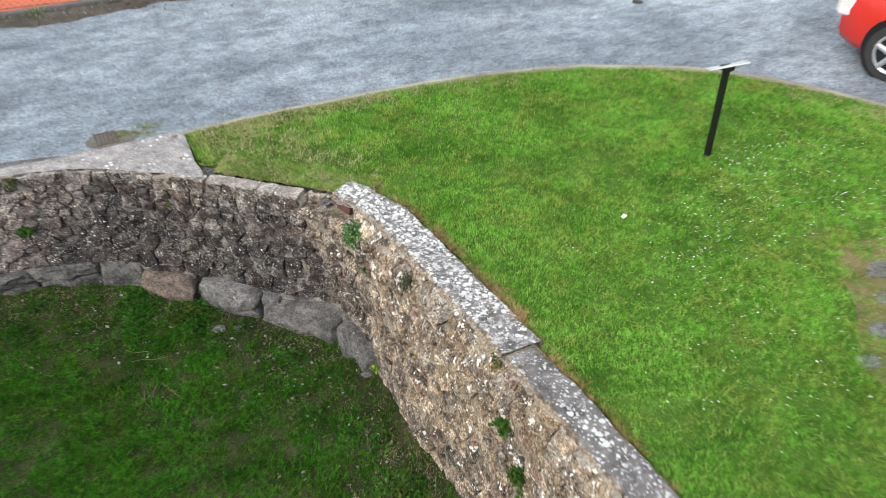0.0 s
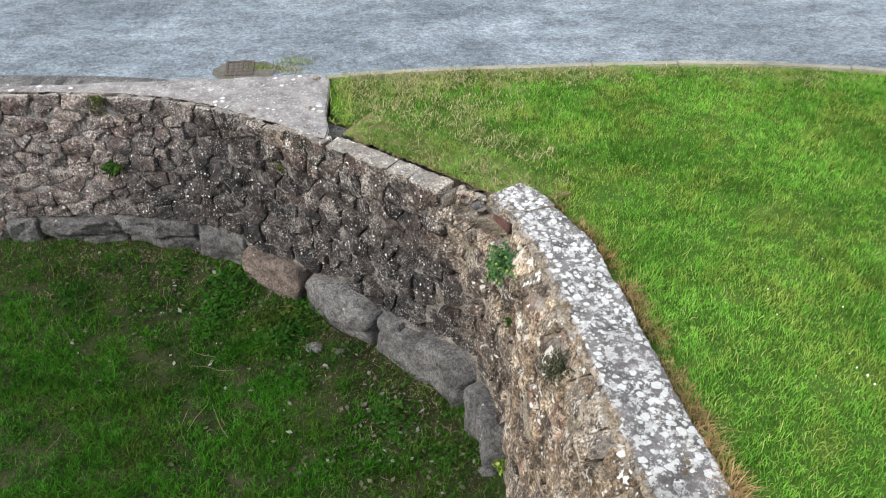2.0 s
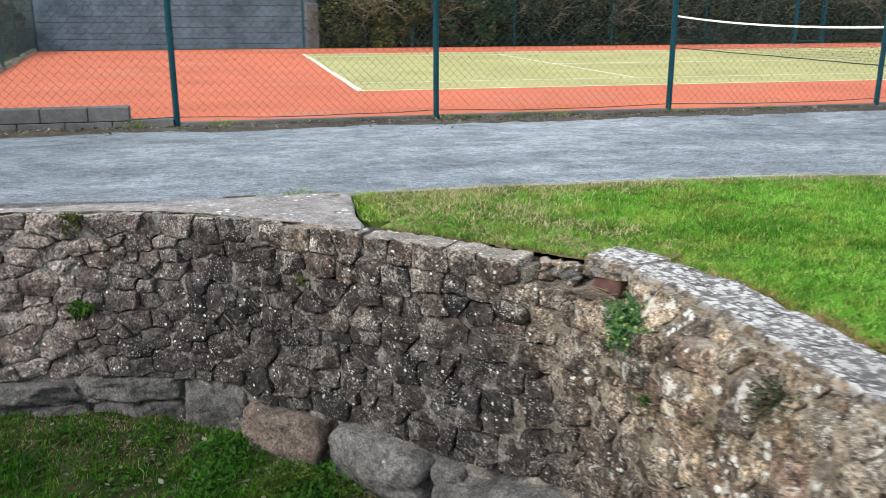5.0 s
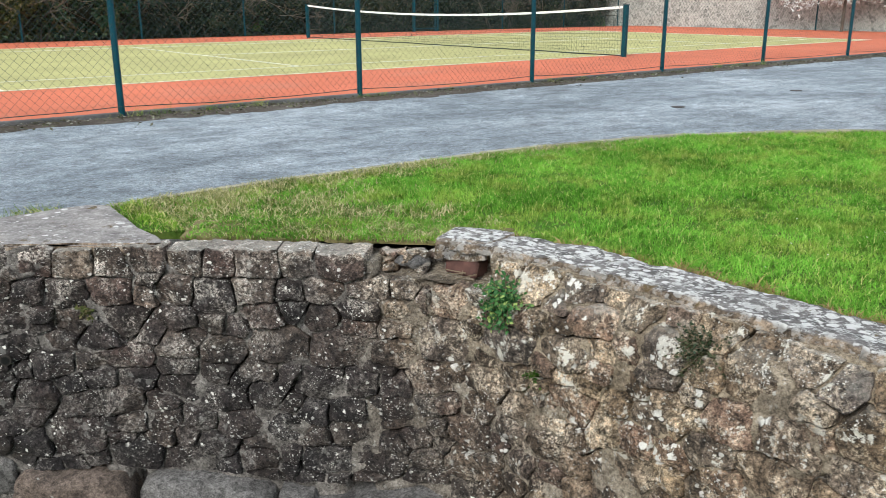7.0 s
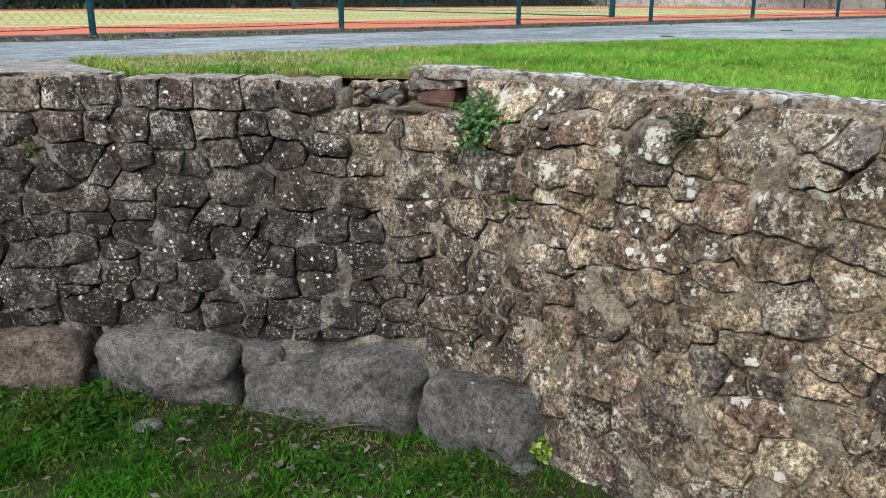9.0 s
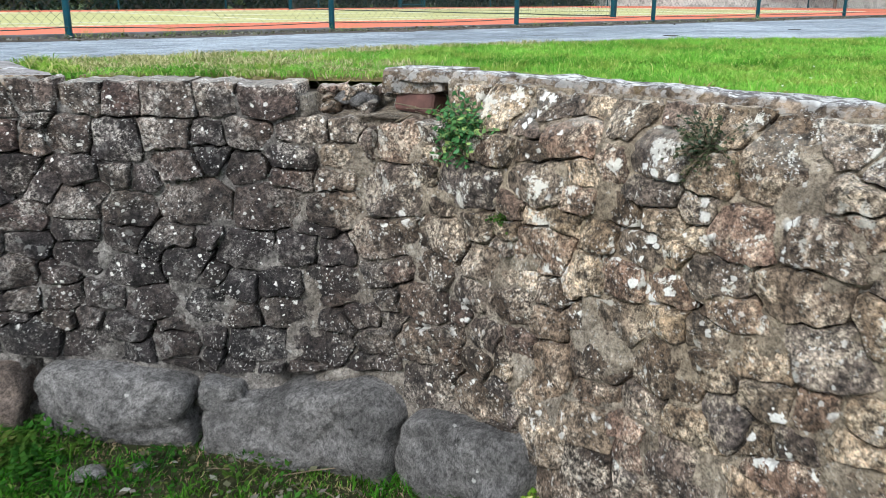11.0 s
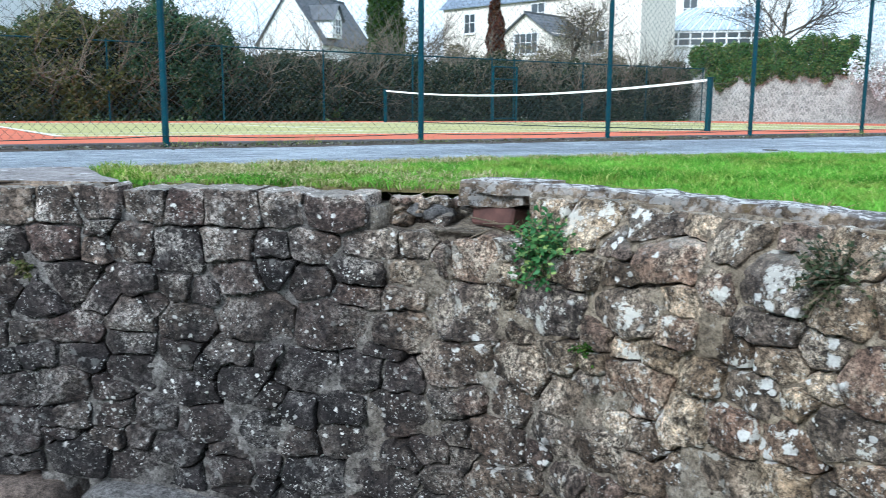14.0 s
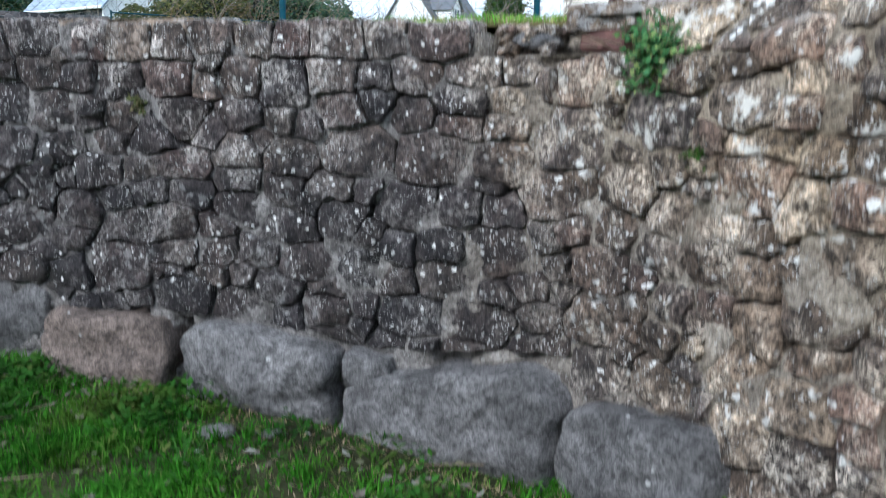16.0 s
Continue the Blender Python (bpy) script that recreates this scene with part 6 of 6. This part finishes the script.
# ---- car ----
def car(at, turn):
    ob = thing("car", "bright red hatchback parked beside the lawn", "car", at=at)
    ob.rotation_euler = (0, 0, radians(turn))
    # stations from tail to nose: x, floor, waist, half width low, half width waist
    st = [(-2.05, 0.42, 0.86, 0.62, 0.60), (-1.98, 0.28, 0.95, 0.78, 0.76), (-1.75, 0.22, 1.0, 0.86, 0.83), (-1.2, 0.2, 1.0, 0.875, 0.845), (-0.4, 0.2, 0.98, 0.88, 0.85),
          (0.5, 0.2, 0.95, 0.88, 0.85), (1.3, 0.22, 0.88, 0.87, 0.82), (1.75, 0.24, 0.8, 0.82, 0.74), (2.0, 0.34, 0.66, 0.66, 0.58)]
    bm = bmesh.new()
    rings = []
    for x, z0, z1, w0, w1 in st:
        m_ = (z0 + z1) / 2
        prof = [(-w0 * 0.9, z0), (-w0, z0 + 0.1), (-w0 * 1.01, m_), (-w1, z1 - 0.06), (-w1 * 0.93, z1), (w1 * 0.93, z1), (w1, z1 - 0.06), (w0 * 1.01, m_), (w0, z0 + 0.1), (w0 * 0.9, z0)]
        rings.append([bm.verts.new((x, y, z)) for y, z in prof])
    for a, b in zip(rings, rings[1:]):
        for i in range(10):
            j = (i + 1) % 10
            bm.faces.new((a[i], a[j], b[j], b[i]))
    bm.faces.new(rings[0])
    bm.faces.new(rings[-1][::-1])
    bmesh.ops.recalc_face_normals(bm, faces=bm.faces)
    body = part("body", bm, CAR_RED, ob, smooth=True)
    bm = bmesh.new()
    rings = []
    for x, z, w in ((-1.9, 1.0, 0.74), (-1.45, 1.38, 0.62), (-0.9, 1.46, 0.60), (-0.1, 1.45, 0.60), (0.35, 1.32, 0.64), (1.1, 0.92, 0.76)):
        rings.append([bm.verts.new((x, y, q)) for y, q in ((-0.80, 0.94), (-w, z), (w, z), (0.80, 0.94))])
    for a, b in zip(rings, rings[1:]):
        for i in range(3):
            bm.faces.new((a[i], a[i + 1], b[i + 1], b[i]))
    part("cabin_glass", bm, GLASS, ob)
    v = [(-1.5, -0.6, 1.405), (-0.9, -0.58, 1.475), (-0.1, -0.58, 1.465), (0.3, -0.6, 1.36), (0.3, 0.6, 1.36), (-0.1, 0.58, 1.465), (-0.9, 0.58, 1.475), (-1.5, 0.6, 1.405)]
    part("roof", mesh_of("roof", v + [(a, b, c - 0.04) for a, b, c in v], [(0, 1, 6, 7), (1, 2, 5, 6), (2, 3, 4, 5), (8, 15, 14, 9), (9, 14, 13, 10), (10, 13, 12, 11), (0, 8, 9, 1), (1, 9, 10, 2), (2, 10, 11, 3), (7, 6, 14, 15), (6, 5, 13, 14), (5, 4, 12, 13), (0, 7, 15, 8), (3, 11, 12, 4)], CAR_RED), CAR_RED, ob)
    for sy in (-1, 1):
        part("tail_lamp", box_bm(-2.075, -1.80, min(sy * 0.56, sy * 0.815), max(sy * 0.56, sy * 0.815), 0.50, 0.80, 0.06), LAMP_GLASS, ob, "pale red tail lamp")
        part("headlamp", box_bm(1.66, 1.9, min(sy * 0.48, sy * 0.72), max(sy * 0.48, sy * 0.72), 0.58, 0.74, 0.04), LAMP_GLASS, ob)
        part("sill", box_bm(-0.85, 0.85, sy * 0.86 - 0.03, sy * 0.86 + 0.03, 0.18, 0.27, 0.01), BLACK, ob)
        for x in (-1.28, 1.25):
            arch = part("wheel_arch", rod(bmesh.new(), (x, sy * 0.6, 0.33), (x, sy * 0.885, 0.33), 0.37, sides=24), BLACK, ob)
            wh = part("wheel", rod(bmesh.new(), (x, sy * 0.70, 0.31), (x, sy * 0.90, 0.31), 0.31, sides=28), RUBBER, ob)
            part("rim", rod(bmesh.new(), (x, sy * 0.88, 0.31), (x, sy * 0.905, 0.31), 0.205, sides=24), BLACK, wh)
            for k in range(5):
                a = 2 * math.pi * k / 5 + 0.3
                d = Vector((math.cos(a), 0, math.sin(a)))
                bmk = rod(bmesh.new(), Vector((x, sy * 0.912, 0.31)), Vector((x, sy * 0.912, 0.31)) + d * 0.2, 0.035, 0.028, 6)
                part("spoke", bmk, RIM, wh)
            part("hub", rod(bmesh.new(), (x, sy * 0.905, 0.31), (x, sy * 0.925, 0.31), 0.05, sides=12), RIM, wh)
            bmk = bmesh.new()
            for k in range(24):
                a, b = 2 * math.pi * k / 24, 2 * math.pi * (k + 1) / 24
                rod(bmk, (x + 0.205 * math.cos(a), sy * 0.908, 0.31 + 0.205 * math.sin(a)), (x + 0.205 * math.cos(b), sy * 0.908, 0.31 + 0.205 * math.sin(b)), 0.018, sides=5)
            part("rim_edge", bmk, RIM, wh)
    return ob


car((9.44, 4.05, ROAD_Z), -75)


# ---- plants on and by the wall ----
def wall_plant(name, s, z, size, n, material, seed, label, droop=0.35, leaf=0.02):
    """A leafy plant rooted in a joint: thin stems with small leaves along them."""
    g = np.random.RandomState(seed)
    root = wall_at(s, 0.03, z)
    out = (wall_at(s, 1.0, z) - wall_at(s, 0.0, z)).normalized()
    ob = thing(name, label, "plant", at=root)
    bm = bmesh.new()
    quads = []
    for _ in range(n):
        d = (out * g.uniform(0.3, 1.0) + Vector(g.normal(size=3)) * 0.55 + Vector((0, 0, g.uniform(-0.3, 0.7)))).normalized()
        a = Vector((0, 0, 0)) - out * 0.02
        k = 6
        L = size * g.uniform(0.5, 1.1)
        for i in range(k):
            b = a + d * (L / k)
            rod(bm, a, b, 0.0022, 0.0018, 3)
            d = (d + Vector((0, 0, -droop / k)) + Vector(g.normal(size=3)) * 0.08).normalized()
            a = b
            for _ in range(4):
                e = Vector(g.normal(size=3)).normalized()
                w = e.orthogonal().normalized()
                c = b + e * leaf * 0.9
                h = leaf * g.uniform(0.6, 1.3)
                quads.append([b, c + w * h * 0.5, c + e * h, c - w * h * 0.5])
    part("stem", bm, DRY, ob)
    part("foliage", leaves_mesh("foliage", [np.array([[tuple(p) for p in q] for q in quads])], material), material, ob)
    return ob


wall_plant("wall_plant", 6.955, -2.295, 0.125, 95, WALL_LEAF, 1, "fresh green leafy plant growing from the wall", 0.35, 0.0115)
wall_plant("wall_plant", 7.79, -2.25, 0.105, 80, HEDGE, 2, "straggly green and brown plant growing from the wall", 0.3, 0.007)
wall_plant("fern", 7.12, -2.56, 0.055, 16, WEED, 3, "tiny dark fern in a wall joint", 0.5, 0.007)
wall_plant("wall_plant", s_of(-0.45, 6.94), -2.2, 0.11, 16, OLIVE, 4, "small yellowish tuft at the top of the wall", 0.6, 0.013)
wall_plant("wall_plant", s_of(-0.42, 6.94), -2.68, 0.10, 14, WEED, 5, "small green weed in a wall joint", 0.6, 0.014)
wall_plant("wall_plant", 5.095, -2.45, 0.05, 8, OLIVE, 6, "small mossy tuft in a wall joint", 0.4, 0.010)
wall_plant("wall_plant", s_of(2.07, 2.85), -2.45, 0.12, 14, WEED, 7, "small green weed in a wall joint", 0.6, 0.018)
wall_plant("wall_plant", s_of(2.07, 2.6), -2.7, 0.12, 14, WEED, 9, "small green weed in a wall joint", 0.6, 0.018)
wall_plant("wall_plant", 7.31, -3.44, 0.075, 18, VERGE_GRASS, 12, "small bright green weed at the boulder's side", 0.2, 0.016)
wall_plant("coping_tuft", s_of(2.06, 3.1), -2.17, 0.07, 12, OLIVE, 10, "yellow-green moss tuft at the coping joint", 0.6, 0.012)


def weed(x, y, r, n, seed, label="low green weeds at the foot of the wall", mat=None, size=0.022):
    g = np.random.RandomState(seed)
    z = pit_z(x, y)
    ob = thing("weed_clump", label, "weeds", "weeds in the sunken garden", at=(x, y, z))
    q = []
    for _ in range(n):
        a, d = g.uniform(0, 2 * math.pi), r * math.sqrt(g.uniform(0, 1))
        b = Vector((d * math.cos(a), d * math.sin(a), g.uniform(0.01, 0.10) * (1.2 - d / r)))
        e = Vector((g.normal(), g.normal(), 0.5 * g.normal())).normalized()
        w = e.cross(Vector((0, 0, 1))).normalized()
        h = size * g.uniform(0.6, 1.4)
        q.append([b - e * h, b + w * h * 0.55, b + e * h, b - w * h * 0.55])
    part("foliage", leaves_mesh("foliage", [np.array([[tuple(p) for p in k] for k in q])], mat or WEED), mat or WEED, ob)
    bm = bmesh.new()
    for _ in range(6):
        a = g.uniform(0, 2 * math.pi)
        rod(bm, (0, 0, -0.01), (r * 0.5 * math.cos(a), r * 0.5 * math.sin(a), 0.07), 0.002, sides=3)
    tagged(part("stem", bm, WEED, ob), kind="stuff")


rnd = random.Random(17)
for k in range(26):
    s = rnd.uniform(s_of(-0.8, 7), s_of(2.06, 3.0))
    p = wall_at(s, rnd.choice((0.16, 0.22, 0.35, 0.6)) + rnd.uniform(0, 0.2), PIT_Z)
    weed(p.x, p.y, rnd.uniform(0.07, 0.17), rnd.randint(70, 150), 300 + k, size=0.014)
for x, y in ((0.30, 6.45), (0.22, 6.38), (0.88, 6.12), (0.62, 5.9), (1.55, 3.4), (1.6, 3.15), (1.5, 3.0)):
    weed(x, y, 0.2, 380, int(900 + x * 100 + y * 10), "tall bright green weeds at the foot of the wall", None, 0.017)

# litter of fallen leaves and twigs on the pit floor
g = np.random.RandomState(77)
q = []
for _ in range(700):
    s = g.uniform(s_of(-0.8, 7), s_of(2.06, 2.4))
    p = wall_at(s, 0.14 + abs(g.normal()) * 0.55, PIT_Z)
    b = Vector((p.x, p.y, pit_z(p.x, p.y) + g.uniform(0.012, 0.04)))
    e = Vector((g.normal(), g.normal(), 0.25 * g.normal())).normalized()
    w = e.cross(Vector((0.2 * g.normal(), 0.2 * g.normal(), 1))).normalized()
    h = g.uniform(0.008, 0.024)
    q.append([tuple(b - e * h), tuple(b + w * h * 0.6), tuple(b + e * h), tuple(b - w * h * 0.6)])
tagged(part("fallen_leaves", leaves_mesh("fallen_leaves", [np.array(q)], DEAD_LEAF)), "pale dead leaves lying along the wall foot", "leaves", kind="stuff")
rnd = random.Random(4)
for k in range(26):
    s = rnd.uniform(s_of(-0.8, 7), s_of(2.06, 2.6))
    p = wall_at(s, 0.2 + rnd.random() ** 2 * 2.2, PIT_Z)
    a, L = rnd.uniform(0, 6.28), rnd.uniform(0.1, 0.38)
    bm = bmesh.new()
    z = pit_z(p.x, p.y) + 0.02
    b = Vector((0, 0, 0))
    for i in range(3):
        c = b + Vector((math.cos(a), math.sin(a), rnd.uniform(-0.05, 0.08))) * L / 3
        rod(bm, b, c, 0.0022, 0.0018, 4)
        a += rnd.uniform(-0.5, 0.5)
        b = c
    tw = part("twig", bm, DRY)
    tw.location = (p.x, p.y, z)
    tagged(tw, "thin dry twig lying in the grass", "twig", "fallen twigs")
for k, (x, y, r) in enumerate(((0.86, 5.75, 0.05), (1.02, 5.72, 0.03), (1.92 - 0.1, 4.66, 0.045), (-0.3, 3.1, 0.03), (0.45, 2.9, 0.035))):
    bm = bmesh.new()
    bmesh.ops.create_icosphere(bm, subdivisions=2, radius=r)
    for v_ in bm.verts:
        v_.co *= 1 + 0.25 * nz(v_.co.x * 30 + k, v_.co.y * 30, v_.co.z * 30)
        v_.co.z *= 0.35
        v_.co.x *= 1.3
    st = part("stone", bm, BOULDER, None, smooth=True)
    st.location = (x, y, pit_z(x, y) + r * 0.2)
    tagged(st, "small loose pale stone on the pit floor", "stone", "loose stones")

# broken corner of the wall: a brick, rubble and dead roots in the hole
p = wall_at(6.675, -0.115, -2.238)
bk = part("brick", box_bm(-0.055, 0.055, -0.075, 0.075, -0.036, 0.036, 0.008), BRICK)
bk.matrix_world = Matrix.Translation(p) @ pose(0, 0, 0, 5, 8, 24)
tagged(bk, "old red brick exposed in the broken wall", "brick")
rnd = random.Random(12)
for k in range(20):
    low = k < 11
    s = HOLE_A + (HOLE_B - HOLE_A) * (rnd.uniform(0.02, 0.42) if low else 0.05 + 0.066 * (k - 11))
    p = wall_at(s, -0.08 + rnd.uniform(-0.04, 0.02), -2.262 + (rnd.uniform(0.0, 0.045) if low else rnd.uniform(0.052, 0.072)))
    r = rnd.uniform(0.03, 0.055) if low else rnd.uniform(0.026, 0.036)
    bm = bmesh.new()
    for _ in range(16):
        d = Vector((rnd.gauss(0, 1), rnd.gauss(0, 1), rnd.gauss(0, 1))).normalized() * r * rnd.uniform(0.85, 1.15)
        bm.verts.new((d.x * 1.25, d.y * 1.1, d.z * 0.72))
    bmesh.ops.convex_hull(bm, input=bm.verts)
    bmesh.ops.bevel(bm, geom=bm.edges[:], offset=0.003, segments=1, affect="EDGES")
    ob = part("rubble", bm, BOULDER if k in (2, 6) else STONE)
    ob.location = p
    tagged(ob, "loose broken stone in the wall's gap", "rubble", "rubble in the gap")
# dead roots hanging in the gap
roots = thing("dead_roots", "dry brown dead stalks in the wall's gap", "roots", at=wall_at(6.70, -0.02, -2.27))
rnd = random.Random(31)
out = (wall_at(6.78, 1.0, -2.3) - wall_at(6.78, 0.0, -2.3)).normalized()
for k in range(9):
    a = Vector((rnd.uniform(-0.06, 0.06), rnd.uniform(-0.06, 0.06), rnd.uniform(-0.005, 0.03))) - out * 0.03
    b = a + out * rnd.uniform(0.03, 0.09) + Vector((rnd.uniform(-0.07, 0.07), rnd.uniform(-0.07, 0.07), rnd.uniform(-0.02, 0.05)))
    part("stalk", rod(bmesh.new(), a, b, 0.003, 0.0018, 5), DRY, roots)
# pipe end in the wall
p, o = wall_at(4.74, 0.0, -2.65), wall_at(4.74, 1.0, -2.65) - wall_at(4.74, 0.0, -2.65)
pipe = thing("drain_pipe", "short grey drain pipe end in the wall", "pipe", at=p)
bm = bmesh.new()
u = o.normalized()
rod(bm, u * -0.05, u * 0.05, 0.024, sides=16)
part("pipe", bm, IRON, pipe)
# the pipe is solid: a black disc stands for the shade inside
part("bore", rod(bmesh.new(), u * 0.045, u * 0.053, 0.018, sides=16), BLACK, pipe)
# dead leaves and grit blown against the court edging
g = np.random.RandomState(19)
q = []
for _ in range(5200):
    x = g.uniform(-3, 20)
    y = FENCE_Y - 0.04 - abs(g.normal()) * (0.24 + 0.14 * nz(x * 1.4))
    b = Vector((x, y, ROAD_Z + g.uniform(0.008, 0.03)))
    e = Vector((g.normal(), g.normal(), 0.4 * g.normal())).normalized()
    w = e.cross(Vector((0.3 * g.normal(), 0.3 * g.normal(), 1))).normalized()
    h = g.uniform(0.008, 0.026)
    q.append([tuple(b - e * h), tuple(b + w * h * 0.6), tuple(b + e * h), tuple(b - w * h * 0.6)])
tagged(part("fallen_leaves", leaves_mesh("fallen_leaves", [np.array(q)], DEAD_LEAF)), "brown dead leaves blown against the court edging", "leaves", kind="stuff")
# weeds along the gutter and round the drain
g = np.random.RandomState(14)
for k in range(21):
    x = g.uniform(-1.6, 0.95) if k < 18 else DX + g.choice((-0.2, 0.14, 0.18, 0.4)) + g.normal() * 0.03
    q = []
    for _ in range(60):
        b = Vector((g.normal() * 0.06, g.normal() * 0.02, 0))
        e = Vector((g.normal() * 0.6, g.normal() * 0.6, 1)).normalized()
        h = g.uniform(0.02, 0.07)
        w = e.orthogonal().normalized() * 0.003
        q.append([tuple(b - w), tuple(b + w), tuple(b + e * h + w * 0.3), tuple(b + e * h - w * 0.3)])
    t = part("grass_tuft", leaves_mesh("grass_tuft", [np.array(q)], VERGE_GRASS if k % 3 else THATCH))
    t.location = (x, (7.19 + g.normal() * 0.03) if k < 18 else DY + 0.02 + g.normal() * 0.05, -2.25)
    tagged(t, "yellowing weed tuft in the gutter", "grass tuft", kind="stuff")
# weeds along the court kerb
g = np.random.RandomState(6)
for k in range(22):
    x = g.uniform(-1, 14)
    n = 40
    q = []
    for _ in range(n):
        b = Vector((g.normal() * 0.07, g.normal() * 0.03, 0))
        e = Vector((g.normal() * 0.5, g.normal() * 0.5, 1)).normalized()
        h = g.uniform(0.04, 0.12)
        w = e.orthogonal().normalized() * 0.003
        q.append([tuple(b - w), tuple(b + w), tuple(b + e * h + w * 0.3), tuple(b + e * h - w * 0.3)])
    t = part("grass_tuft", leaves_mesh("grass_tuft", [np.array(q)], VERGE_GRASS))
    t.location = (x, FENCE_Y - 0.06, ROAD_Z + 0.004)
    tagged(t, "ragged grass tuft at the court kerb", "grass tuft", kind="stuff")
